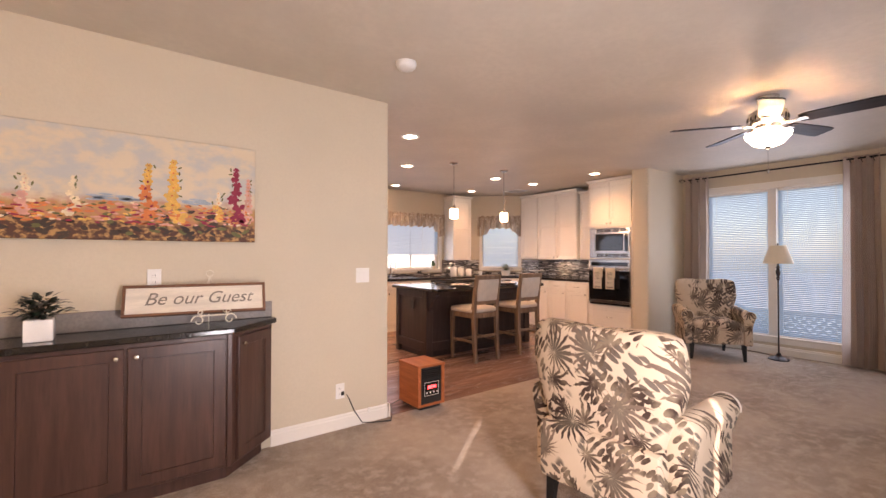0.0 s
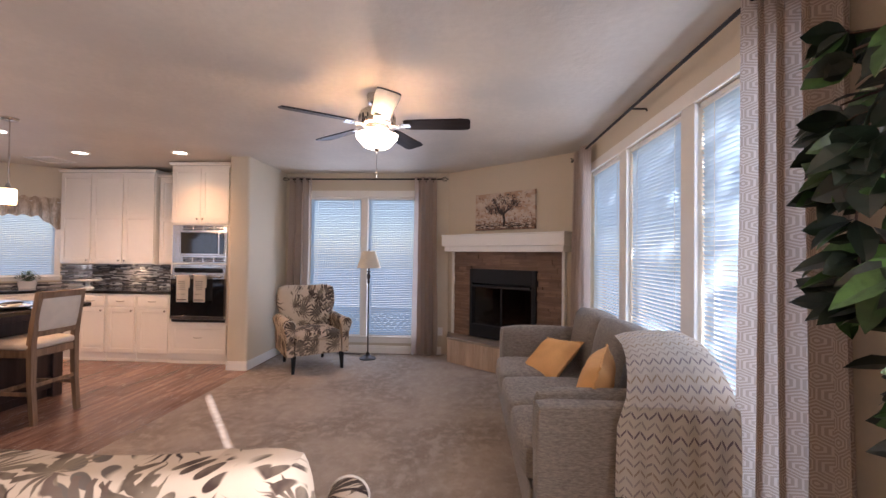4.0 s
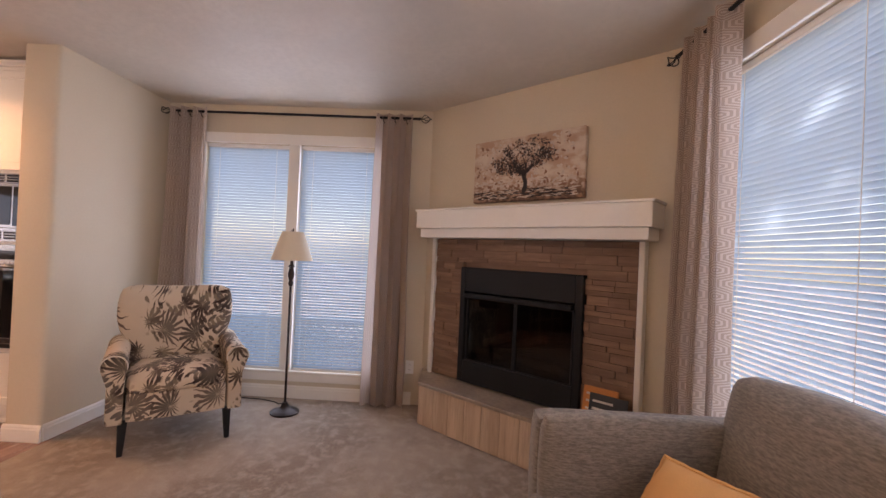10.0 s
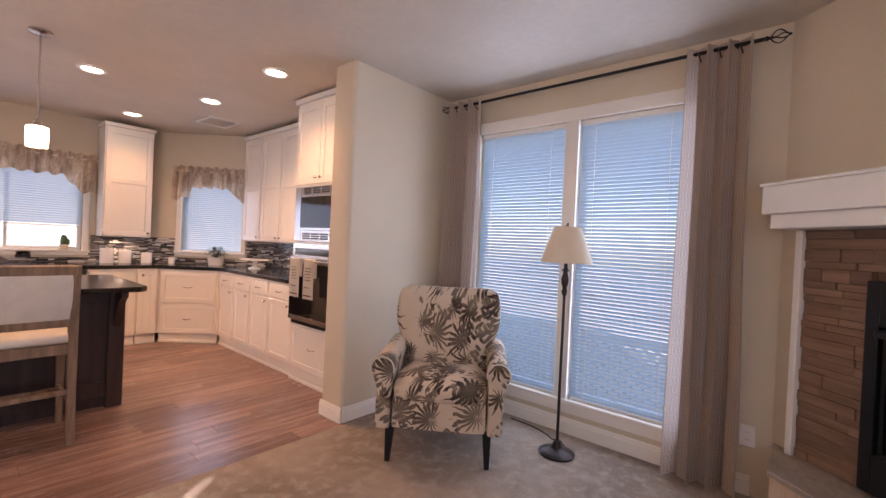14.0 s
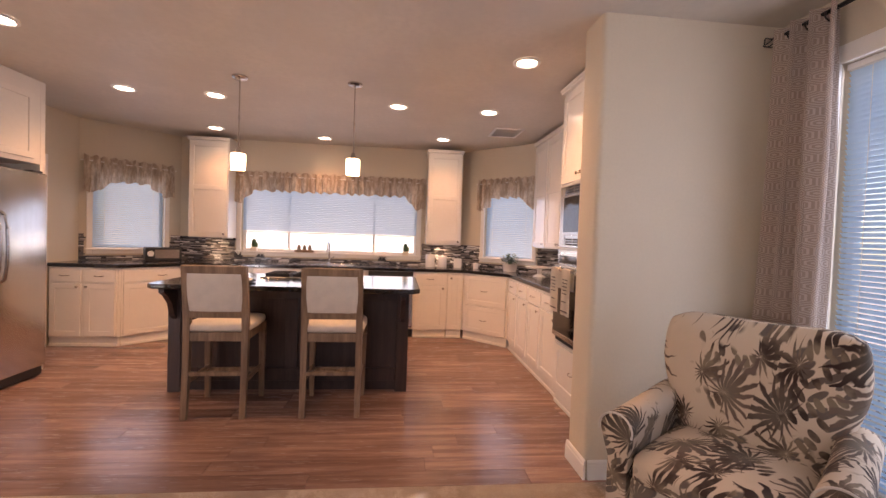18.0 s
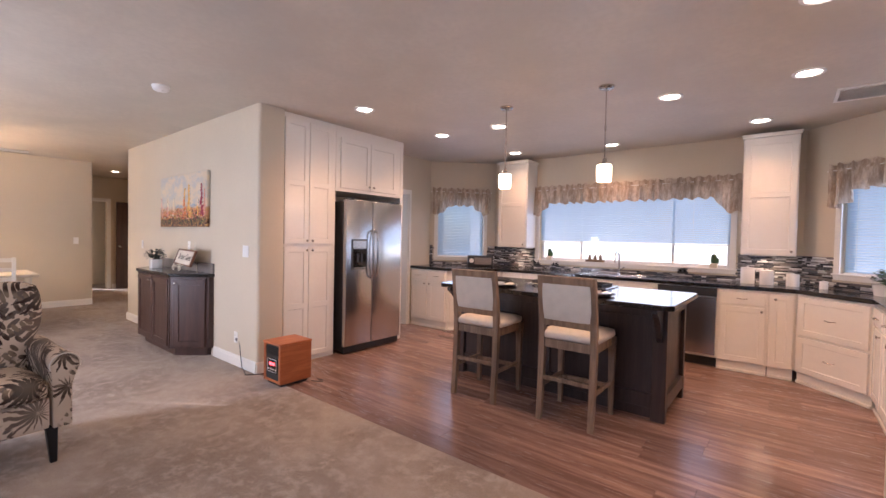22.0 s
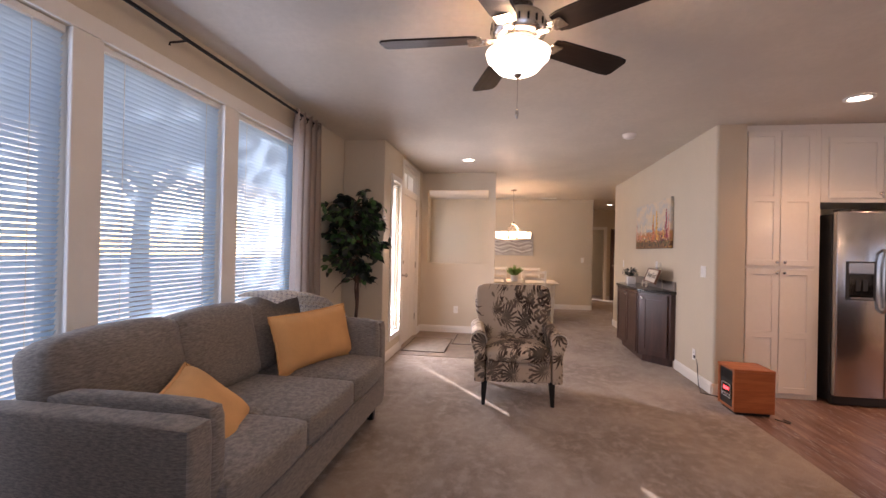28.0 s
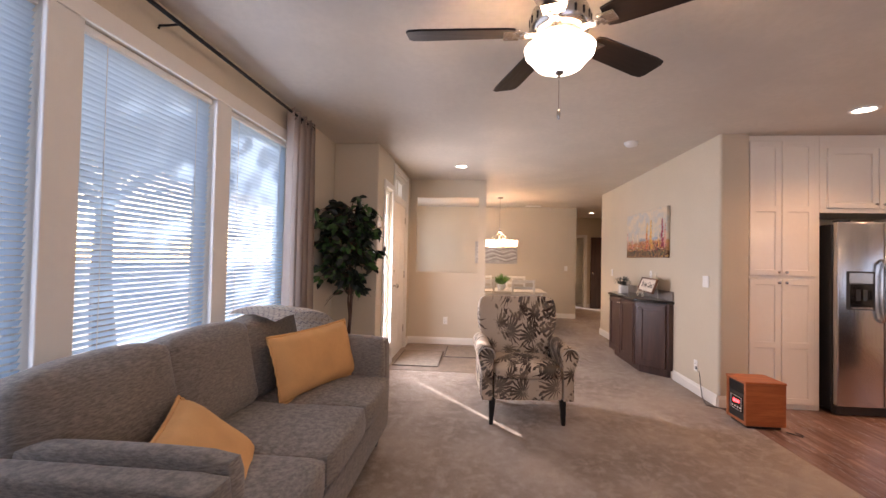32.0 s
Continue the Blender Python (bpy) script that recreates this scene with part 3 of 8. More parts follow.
def m_curtain():
    m, t, b = node_mat("taupe_curtain_weave")
    c = t.nodes.new("ShaderNodeUVMap")
    sp = t.nodes.new("ShaderNodeSeparateXYZ")
    t.links.new(c.outputs[0], sp.inputs[0])
    size = 15.0

    def hexagon(off):
        """Distance from the middle of the cell in a lattice of hexagons."""
        a = mth(t, "ABSOLUTE", mth(t, "SUBTRACT", mth(t, "FRACT", mth(t, "MULTIPLY_ADD", sp.outputs[0], size, off)), 0.5))
        b2 = mth(t, "MULTIPLY", mth(t, "ABSOLUTE", mth(t, "SUBTRACT", mth(t, "FRACT", mth(t, "MULTIPLY_ADD", sp.outputs[1], size / 1.732, off)), 0.5)), 1.732)
        return mth(t, "MAXIMUM", a, mth(t, "ADD", mth(t, "MULTIPLY", a, 0.5), mth(t, "MULTIPLY", b2, 0.866)))

    hexes = mth(t, "MINIMUM", hexagon(0.0), hexagon(0.5))
    rings = mth(t, "SINE", mth(t, "MULTIPLY", hexes, 40.0))
    mask = ramp(t, rings, -0.2, 0.5)
    big = noise_tex(t, coords(t), 3.0)
    base = mixer(t, big, (0.40, 0.315, 0.255), (0.48, 0.39, 0.325))
    col = mixer(t, mask, base, (0.62, 0.53, 0.46))
    t.links.new(col, b.inputs["Base Color"])
    b.inputs["Roughness"].default_value = 0.85
    b.inputs["Specular IOR Level"].default_value = 0.2
    tr = t.nodes.new("ShaderNodeBsdfTranslucent")
    t.links.new(col, tr.inputs[0])
    mx = t.nodes.new("ShaderNodeMixShader")
    mx.inputs[0].default_value = 0.48
    t.links.new(b.outputs[0], mx.inputs[1])
    t.links.new(tr.outputs[0], mx.inputs[2])
    t.links.new(mx.outputs[0], t.nodes["Material Output"].inputs[0])
    bumped(t, b, mask, 0.2, 0.002)
    return m


M_CURTAIN = m_curtain()


def curtain(name, x, y, rz, w, z0, z1, seed, folds=5, deep=0.06):
    """A gathered grommet curtain hanging along local x."""
    t = thing(name, "taupe geometric-weave curtain panel gathered in deep folds", "curtain", x, y, 0, rz, "living room curtains")
    bm = bmesh.new()
    uv = bm.loops.layers.uv.new("UVMap")
    nx, nz = 72, 26
    rnd = random.Random(seed)
    ph = rnd.random() * 6
    grid = []
    for j in range(nz + 1):
        f = j / nz
        z = z0 + (z1 - z0) * f
        flare = 1.0 + 0.16 * (1 - f) ** 1.5
        row = []
        for i in range(nx + 1):
            u = i / nx
            a = 2 * math.pi * folds * u + ph
            amp = deep * (0.75 + 0.35 * (1 - f)) * (0.8 + 0.4 * noise.noise((u * 3, f * 1.5, seed)))
            dx = 0.018 * math.sin(2 * a) + 0.03 * (1 - f) * noise.noise((u * 2.2, f * 2, seed + 7))
            row.append(bm.verts.new(((u - 0.5) * w * flare + dx, amp * math.sin(a + 0.5 * math.sin(a) + 0.5 * (1 - f) * noise.noise((u * 2, f * 3, seed + 3))), z)))
        grid.append(row)
    for j in range(nz):
        for i in range(nx):
            fc = bm.faces.new((grid[j][i], grid[j][i + 1], grid[j + 1][i + 1], grid[j + 1][i]))
            for lp, (ii, jj) in zip(fc.loops, ((i, j), (i + 1, j), (i + 1, j + 1), (i, j + 1))):
                lp[uv].uv = (ii / nx * w * 2.6, (z0 + (z1 - z0) * jj / nz))
    part("fabric", bm, M_CURTAIN, t, smooth=True)
    for k in range(folds):
        xg = (k + 0.5) / folds * w - w / 2
        ring = [(xg + 0.006 * math.sin(a), 0.024 * math.cos(a), z1 - 0.055 + 0.024 * math.sin(a)) for a in [2 * math.pi * q / 12 for q in range(13)]]
        part("grommet", tube(ring, 0.004, 6, closed=True), M_BRONZE, t, smooth=True)
    return t


def curtain_rod(x0, y0, x1, y1, z, label):
    t = thing("curtain_rod", label, "curtain rod", x0, y0, z, math.degrees(math.atan2(y1 - y0, x1 - x0)), "curtain rods")
    L = math.hypot(x1 - x0, y1 - y0)
    part("rod", tube([(0, 0, 0), (L, 0, 0)], 0.011, 10), M_BLACK, t, smooth=True)
    for x, s in ((0, -1), (L, 1)):
        f = part("finial", lathe([(0.0, 0.0), (0.013, 0.002), (0.013, 0.012), (0.007, 0.02)], 12), M_BLACK, t, smooth=True, m=pose(x, 0, 0, 0, 90 * s, 0))
        for k in range(4):
            a = math.pi / 2 * k
            pts = [(0.034 * math.sin(math.pi * q) * math.cos(a + 1.2 * q), 0.034 * math.sin(math.pi * q) * math.sin(a + 1.2 * q), 0.02 + 0.085 * q) for q in [i / 8 for i in range(9)]]
            part("cage_wire", tube(pts, 0.0035, 5), M_BLACK, f, smooth=True)
        part("tip", lathe([(0.0, 0.10), (0.008, 0.104), (0.006, 0.112), (0, 0.116)], 10), M_BLACK, f, smooth=True)
    n = 3 if L > 2.6 else 2
    for k in range(n):
        x = 0.12 + (L - 0.24) * k / (n - 1)
        part("bracket", tube([(x, 0, -0.012), (x, -0.05, -0.014), (x, -0.095, -0.014), (x, -0.10, -0.03)], 0.006, 6), M_BLACK, t, smooth=True)
    return t


curtain_rod(2.80, -0.52, 6.05, -0.52, 2.49, "long black iron curtain rod with caged finials")
curtain_rod(7.33, 1.03, 7.33, 3.20, 2.495, "black iron curtain rod with caged finials")
curtain("curtain", 2.93, -0.53, 0, 0.44, 0.02, 2.52, 1, 4, 0.07)
curtain("curtain", 5.78, -0.52, 0, 0.38, 0.02, 2.52, 2, 4, 0.075)
curtain("curtain", 7.33, 1.23, 90, 0.30, 0.02, 2.525, 3, 3, 0.08)
curtain("curtain", 7.33, 3.03, 90, 0.30, 0.02, 2.525, 4, 3, 0.08)

# ---- outside, seen only through the blinds ----
M_SIDING = mat("pale_siding", (0.58, 0.58, 0.55), 0.7, var=0.06, scale=1.5, fine=30, bump=0.2)
M_ROOF = mat("grey_shingle", (0.12, 0.115, 0.11), 0.9, var=0.2, scale=4, fine=20, bump=0.4)
M_OUTLEAF = mat("garden_leaf", (0.06, 0.085, 0.04), 0.6, var=0.4, scale=4, fine=20, bump=0.1)
M_OUTBARK = mat("garden_bark", (0.30, 0.28, 0.25), 0.9, var=0.3, scale=5, fine=30, bump=0.4)


def neighbour(x0, y0, x1, y1, along):
    """A pale house beyond the garden; the roof's ridge runs along x or y."""
    t = thing("neighbouring_house", "pale sided house with grey roof beyond the garden", "house", (x0 + x1) / 2, (y0 + y1) / 2, -0.5, 0, "neighbouring houses")
    w, d = (x1 - x0) / 2, (y1 - y0) / 2
    part("wall", box(-w, -d, 0, w, d, 3.6), M_SIDING, t)
    bm = bmesh.new()
    e = 0.5
    if along == "x":
        ring = [[(s * (w + e), -d - e, 3.6), (s * (w + e), d + e, 3.6), (s * (w + e), 0, 5.6)] for s in (-1, 1)]
    else:
        ring = [[(-w - e, s * (d + e), 3.6), (w + e, s * (d + e), 3.6), (0, s * (d + e), 5.6)] for s in (-1, 1)]
    va = [[bm.verts.new(p) for p in rr] for rr in ring]
    for k in range(3):
        bm.faces.new((va[0][k], va[0][(k + 1) % 3], va[1][(k + 1) % 3], va[1][k]))
    bm.faces.new(va[0])
    bm.faces.new(va[1])
    bmesh.ops.recalc_face_normals(bm, faces=bm.faces[:])
    part("roof", bm, M_ROOF, t)
    return t


neighbour(-4.0, 15.5, 12.0, 24.0, "x")


def lattice_fence(x, y0, y1, z0, z1):
    t = thing("lattice_fence", "white wooden lattice fence outside the window", "fence", x, y0, 0)
    L = y1 - y0
    for z in (z0, z1):
        part("rail", box(-0.03, 0, z - 0.03, 0.03, L, z + 0.03, 0.004), M_TRIM, t)
    for k in range(4):
        part("post", box(-0.045, L * k / 3 - 0.045, -0.5, 0.045, L * k / 3 + 0.045, z1 + 0.08, 0.006), M_TRIM, t)
    hgt = z1 - z0
    for s, off in ((1, -0.008), (-1, 0.008)):
        slat = None
        for k in range(int((L - hgt) / 0.12)):
            m = pose(off, 0.04 + hgt / 2 + k * 0.12, (z0 + z1) / 2, 45 * s)
            if slat is None:
                slat = part("slat", box(-0.005, -0.02, -hgt * 0.69, 0.005, 0.02, hgt * 0.69), M_TRIM, t, m=m)
            else:
                again("slat", slat, t, m)
    return t


lattice_fence(9.2, -0.6, 5.0, -0.35, 0.40)


def garden_tree(x, y, hgt, spread, seed):
    t = thing("garden_tree", "broad leafy tree in the garden outside the windows", "tree", x, y, -0.5)
    r = random.Random(seed)
    part("trunk", tube([(0.05 * math.sin(k), 0.04 * math.cos(k), k * hgt * 0.1) for k in range(8)], [0.20 - 0.02 * k for k in range(8)], 10), M_OUTBARK, t, smooth=True)
    for k in range(9):
        a = k * 2.4
        part("limb", tube([(0, 0, hgt * (0.35 + 0.03 * k)), (0.5 * spread * math.cos(a), 0.5 * spread * math.sin(a), hgt * (0.5 + 0.03 * k)), (0.9 * spread * math.cos(a), 0.9 * spread * math.sin(a), hgt * (0.55 + 0.04 * k))], [0.08, 0.05, 0.02], 6), M_OUTBARK, t, smooth=True)
    bm = bmesh.new()
    for k in range(4200):
        a, q = r.uniform(0, 6.283), r.uniform(-1, 1)
        rr = spread * r.random() ** 0.4 * (0.8 + 0.35 * noise.noise((math.cos(a) * 2, math.sin(a) * 2, q * 2 + seed)))
        c = Vector((rr * math.sqrt(1 - q * q) * math.cos(a), rr * math.sqrt(1 - q * q) * math.sin(a), hgt * 0.66 + rr * q))
        u = Vector((r.gauss(0, 1), r.gauss(0, 1), r.gauss(0, 0.6))).normalized() * r.uniform(0.05, 0.12)
        w = u.cross(Vector((r.gauss(0, 1), r.gauss(0, 1), r.gauss(0, 1)))).normalized() * u.length * 0.55
        bm.faces.new([bm.verts.new(c + p) for p in (u, w, -u, -w)])
    tagged(part("crown", bm, M_OUTLEAF, t), kind="stuff")
    return t


garden_tree(-0.5, -5.5, 7.0, 2.05, 8)

# ---- living room ----


def m_floral():
    """Cream upholstery printed with taupe palm fronds and leaf sprays."""
    m, t, b = node_mat("palm_print_fabric")
    c = t.nodes.new("ShaderNodeTexCoord")
    sp = t.nodes.new("ShaderNodeSeparateXYZ")
    t.links.new(c.outputs["Object"], sp.inputs[0])
    u = mth(t, "MULTIPLY_ADD", sp.outputs[0], 0.35, sp.outputs[1])
    v = mth(t, "MULTIPLY_ADD", sp.outputs[0], 0.8, sp.outputs[2])

    def fronds(scale, count, reach, seed):
        cb = t.nodes.new("ShaderNodeCombineXYZ")
        t.links.new(mth(t, "MULTIPLY_ADD", u, scale, seed), cb.inputs[0])
        t.links.new(mth(t, "MULTIPLY_ADD", v, scale, seed * 0.7), cb.inputs[1])
        vo = t.nodes.new("ShaderNodeTexVoronoi")
        vo.voronoi_dimensions = "2D"
        vo.inputs["Scale"].default_value, vo.inputs["Randomness"].default_value = 1.0, 0.65
        t.links.new(cb.outputs[0], vo.inputs["Vector"])
        sub = t.nodes.new("ShaderNodeVectorMath")
        sub.operation = "SUBTRACT"
        t.links.new(cb.outputs[0], sub.inputs[0])
        t.links.new(vo.outputs["Position"], sub.inputs[1])
        s2 = t.nodes.new("ShaderNodeSeparateXYZ")
        t.links.new(sub.outputs[0], s2.inputs[0])
        cs = t.nodes.new("ShaderNodeSeparateColor")
        t.links.new(vo.outputs["Color"], cs.inputs[0])
        ang = mth(t, "ADD", mth(t, "ARCTAN2", s2.outputs[1], s2.outputs[0]), mth(t, "MULTIPLY", cs.outputs[0], 6.28))
        wob = noise_tex(t, cb.outputs[0], 3.0, 2)
        k = mth(t, "MULTIPLY_ADD", wob, 1.6, mth(t, "MULTIPLY", ang, count / 6.2832))
        off = mth(t, "MULTIPLY", mth(t, "ABSOLUTE", mth(t, "SUBTRACT", mth(t, "FRACT", k), 0.5)), 6.2832 / count)
        uneven = mth(t, "MULTIPLY_ADD", mth(t, "SINE", mth(t, "MULTIPLY", mth(t, "FLOOR", k), 7.3)), 0.16, 0.84)
        half = mth(t, "MULTIPLY_ADD", mth(t, "COSINE", ang), 0.34, 0.62)
        tip = mth(t, "MULTIPLY", mth(t, "MULTIPLY", half, uneven), reach)
        along = mth(t, "DIVIDE", vo.outputs["Distance"], tip)
        wide = mth(t, "MULTIPLY", mth(t, "SINE", mth(t, "MULTIPLY", mth(t, "POWER", mth(t, "MINIMUM", along, 1.0), 0.8), 3.1416)), mth(t, "MULTIPLY", tip, 0.98 / count))
        across = mth(t, "MULTIPLY", off, vo.outputs["Distance"])
        leaf = ramp(t, mth(t, "SUBTRACT", wide, across), -0.004, 0.012)
        mask = mth(t, "MULTIPLY", leaf, mth(t, "LESS_THAN", along, 1.0))
        return mask, cs.outputs[1], along

    def sprays(scale, turn, seed):
        cb = t.nodes.new("ShaderNodeCombineXYZ")
        ca, sa = math.cos(turn), math.sin(turn)
        x = mth(t, "MULTIPLY_ADD", u, ca, mth(t, "MULTIPLY", v, sa))
        y = mth(t, "MULTIPLY_ADD", v, ca, mth(t, "MULTIPLY", u, -sa))
        t.links.new(mth(t, "MULTIPLY_ADD", x, scale, seed), cb.inputs[0])
        t.links.new(mth(t, "MULTIPLY_ADD", y, scale * 2.6, seed), cb.inputs[1])
        vo = t.nodes.new("ShaderNodeTexVoronoi")
        vo.voronoi_dimensions = "2D"
        vo.inputs["Scale"].default_value, vo.inputs["Randomness"].default_value = 1.0, 0.55
        t.links.new(cb.outputs[0], vo.inputs["Vector"])
        where = ramp(t, noise_tex(t, coords(t), 4.2 + seed, 1), 0.53, 0.57)
        return mth(t, "MULTIPLY", where, mth(t, "SUBTRACT", 1.0, ramp(t, vo.outputs["Distance"], 0.33, 0.40)))

    m1, r1, a1 = fronds(3.7, 18, 0.92, 0.0)
    m2, r2, a2 = fronds(5.2, 13, 0.78, 3.7)
    s1, s2 = sprays(11.0, 0.6, 0.4), sprays(13.0, -0.9, 1.3)
    wash = noise_tex(t, coords(t), 9.0, 3)
    cream = mixer(t, noise_tex(t, coords(t), 5.0), (0.49, 0.385, 0.28), (0.60, 0.49, 0.37))
    leaf1 = mixer(t, ramp(t, mth(t, "MULTIPLY_ADD", r1, 0.6, mth(t, "MULTIPLY", wash, 0.4)), 0.3, 0.6), (0.032, 0.016, 0.013), (0.17, 0.118, 0.088))
    leaf1 = mixer(t, ramp(t, a1, 0.1, 0.7), mixer(t, 0.5, leaf1, (0.17, 0.15, 0.11)), leaf1)
    leaf2 = mixer(t, ramp(t, wash, 0.35, 0.65), (0.045, 0.026, 0.019), (0.21, 0.16, 0.11))
    leaf3 = mixer(t, wash, (0.06, 0.042, 0.033), (0.18, 0.15, 0.12))
    col = mixer(t, s1, cream, leaf3)
    col = mixer(t, s2, col, leaf2)
    col = mixer(t, m2, col, leaf2)
    col = mixer(t, m1, col, leaf1)
    weave = noise_tex(t, coords(t), 320.0, 2)
    t.links.new(col, b.inputs["Base Color"])
    b.inputs["Roughness"].default_value = 0.85
    b.inputs["Specular IOR Level"].default_value = 0.25
    bumped(t, b, weave, 0.25, 0.002)
    return m


M_FLORAL = m_floral()


def m_tweed():
    m, t, b = node_mat("grey_tweed")
    v = coords(t, (24, 24, 120))
    n1, n2, n3 = noise_tex(t, v, 1.6, 4, 0.7), noise_tex(t, coords(t, (160, 160, 300)), 1.0, 2), noise_tex(t, coords(t), 2.5)
    c = mixer(t, ramp(t, n1, 0.3, 0.7), (0.085, 0.072, 0.060), (0.29, 0.247, 0.205))
    c = mixer(t, mth(t, "MULTIPLY", n2, 0.45), c, (0.28, 0.235, 0.19))
    c = mixer(t, mth(t, "MULTIPLY", n3, 0.25), c, (0.22, 0.195, 0.17))
    t.links.new(c, b.inputs["Base Color"])
    b.inputs["Roughness"].default_value = 0.92
    b.inputs["Specular IOR Level"].default_value = 0.2
    b.inputs["Sheen Weight"].default_value = 0.15
    bumped(t, b, n1, 0.35, 0.003)
    return m


M_SOFA = m_tweed()
M_YELLOW = mat("mustard_linen", (0.68, 0.37, 0.145), 0.9, var=0.07, scale=6, fine=280, bump=0.35, dist=0.002, spec=0.2)


def loft(sections, bm=None, cap=True):
    """Skin over rings of points with the same count."""
    bm = bm or bmesh.new()
    rings = [[bm.verts.new(p) for p in s] for s in sections]
    n = len(rings[0])
    for a, b in zip(rings, rings[1:]):
        for i in range(n):
            bm.faces.new((a[i], a[(i + 1) % n], b[(i + 1) % n], b[i]))
    if cap:
        bm.faces.new(rings[0][::-1])
        bm.faces.new(rings[-1])
    bmesh.ops.recalc_face_normals(bm, faces=bm.faces[:])
    return bm


def tapered_leg(x, y, z0, z1, top, bot, lean=(0, 0)):
    bm = bmesh.new()
    s = []
    for z, r, k in ((z0, bot, 1.0), (z1, top, 0.0)):
        cx, cy = x + lean[0] * k, y + lean[1] * k
        s.append([(cx - r, cy - r, z), (cx + r, cy - r, z), (cx + r, cy + r, z), (cx - r, cy + r, z)])
    loft(s, bm)
    bmesh.ops.bevel(bm, geom=bm.edges[:], offset=0.003, segments=1, affect="EDGES")
    return bm


def accent_chair(x, y, rz, label):
    """A broad-backed armchair facing local +x; the origin lies under its middle."""
    t = thing("accent_chair", label, "armchair", x, y, 0, rz, "palm print armchairs")
    # seat box and apron
    part("seat_base", smooth_box(-0.30, -0.285, 0.20, 0.40, 0.285, 0.40, 0.0, 6, 0.03), M_FLORAL, t, smooth=True)
    part("seat_cushion", smooth_box(-0.22, -0.275, 0.37, 0.42, 0.275, 0.49, 0.022, 8, 0.045), M_FLORAL, t, smooth=True)
    # backrest: a little wider towards the top, round corners, top edge dipping slightly in the middle
    bm = bmesh.new()
    nz, ny = 18, 18
    front, back = [], []
    for j in range(nz + 1):
        f = j / nz
        half = 0.285 + 0.09 * (1 - math.cos(math.pi * min(1.0, max(0.0, (f - 0.12) / 0.60)))) / 2
        rf, rb = [], []
        for i in range(ny + 1):
            s = 2 * i / ny - 1
            corner = 0.040 * abs(s) ** 7 * f ** 5
            z = 0.34 + (0.680 - 0.022 * math.cos(s * math.pi * 0.5) * f) * f - corner
            lean = -0.115 - 0.135 * f
            wrap = 0.075 * abs(s) ** 3 * f
            puff = 0.04 * (1 - s * s) * math.sin(math.pi * min(1, f * 0.95 + 0.03))
            edge = 0.055 * (1 - abs(s) ** 6) * (1 - f ** 10)
            yy = s * (half - 0.028 * f ** 9)
            rf.append(bm.verts.new((lean + wrap + puff + edge + 0.015, yy, z)))
            rb.append(bm.verts.new((lean - 0.075 - 0.05 * (1 - f) + wrap * 0.8 - edge * 0.3, yy, z)))
        front.append(rf)
        back.append(rb)
    for j in range(nz):
        for i in range(ny):
            bm.faces.new((front[j][i], front[j][i + 1], front[j + 1][i + 1], front[j + 1][i]))
            bm.faces.new((back[j][i + 1], back[j][i], back[j + 1][i], back[j + 1][i + 1]))
        bm.faces.new((front[j][0], front[j + 1][0], back[j + 1][0], back[j][0]))
        bm.faces.new((front[j + 1][ny], front[j][ny], back[j][ny], back[j + 1][ny]))
    for i in range(ny):
        bm.faces.new((front[nz][i], front[nz][i + 1], back[nz][i + 1], back[nz][i]))
        bm.faces.new((front[0][i + 1], front[0][i], back[0][i], back[0][i + 1]))
    bmesh.ops.recalc_face_normals(bm, faces=bm.faces[:])
    es = [e for e in bm.edges if len(e.link_faces) == 2 and e.calc_face_angle(0) > 0.9]
    bmesh.ops.bevel(bm, geom=es, offset=0.028, segments=4, profile=0.5, affect="EDGES")
    part("backrest", bm, M_FLORAL, t, smooth=True)
    part("back_panel", smooth_box(-0.315, -0.30, 0.20, -0.18, 0.30, 0.50, 0.0, 6, 0.03), M_FLORAL, t, smooth=True)
    # rolled arms
    for s in (-1, 1):
        secs = []
        for k in range(9):
            f = k / 8
            xx = -0.22 + 0.615 * f
            drop = -0.025 * f
            cz, cy, r = 0.585 + drop, s * 0.345, 0.070 - 0.004 * math.sin(f * 3.1)
            ring = []
            for a in range(12):
                g = math.pi * (a / 11) * 1.25 - math.pi * 0.12
                ring.append((xx, cy + s * r * math.cos(g), cz + r * math.sin(g)))
            ring += [(xx, cy - s * 0.055, 0.40), (xx, cy - s * 0.055, 0.20), (xx, cy + s * 0.035, 0.20), (xx, cy + s * 0.035, 0.44)]
            secs.append(ring)
        bm = loft(secs)
        es = [e for e in bm.edges if len(e.link_faces) == 2 and e.calc_face_angle(0) > 1.0]
        bmesh.ops.bevel(bm, geom=es, offset=0.012, segments=2, profile=0.5, affect="EDGES")
        part("arm", bm, M_FLORAL, t, smooth=True)
        part("arm_piping", tube([(0.397, s * (0.345) + s * 0.070 * math.cos(g), 0.56 + 0.070 * math.sin(g)) for g in [math.pi * (q / 14) * 1.15 - 0.2 for q in range(15)]], 0.0045, 5), M_LINEN, t, smooth=True)
    for lx, ly, ln in ((0.36, -0.29, (0.01, -0.008)), (0.36, 0.29, (0.01, 0.008)), (-0.255, -0.25, (-0.03, 0)), (-0.255, 0.25, (-0.03, 0))):
        part("leg", tapered_leg(lx, ly, 0.0, 0.21, 0.026, 0.015, ln), M_BLACK, t, "tapered black wooden leg")
    return t


accent_chair(2.428, 1.365, 5, "cream armchair with taupe palm-leaf print, on the open carpet")
accent_chair(6.735, 2.655, 216, "cream palm-leaf print armchair in the corner by the window")


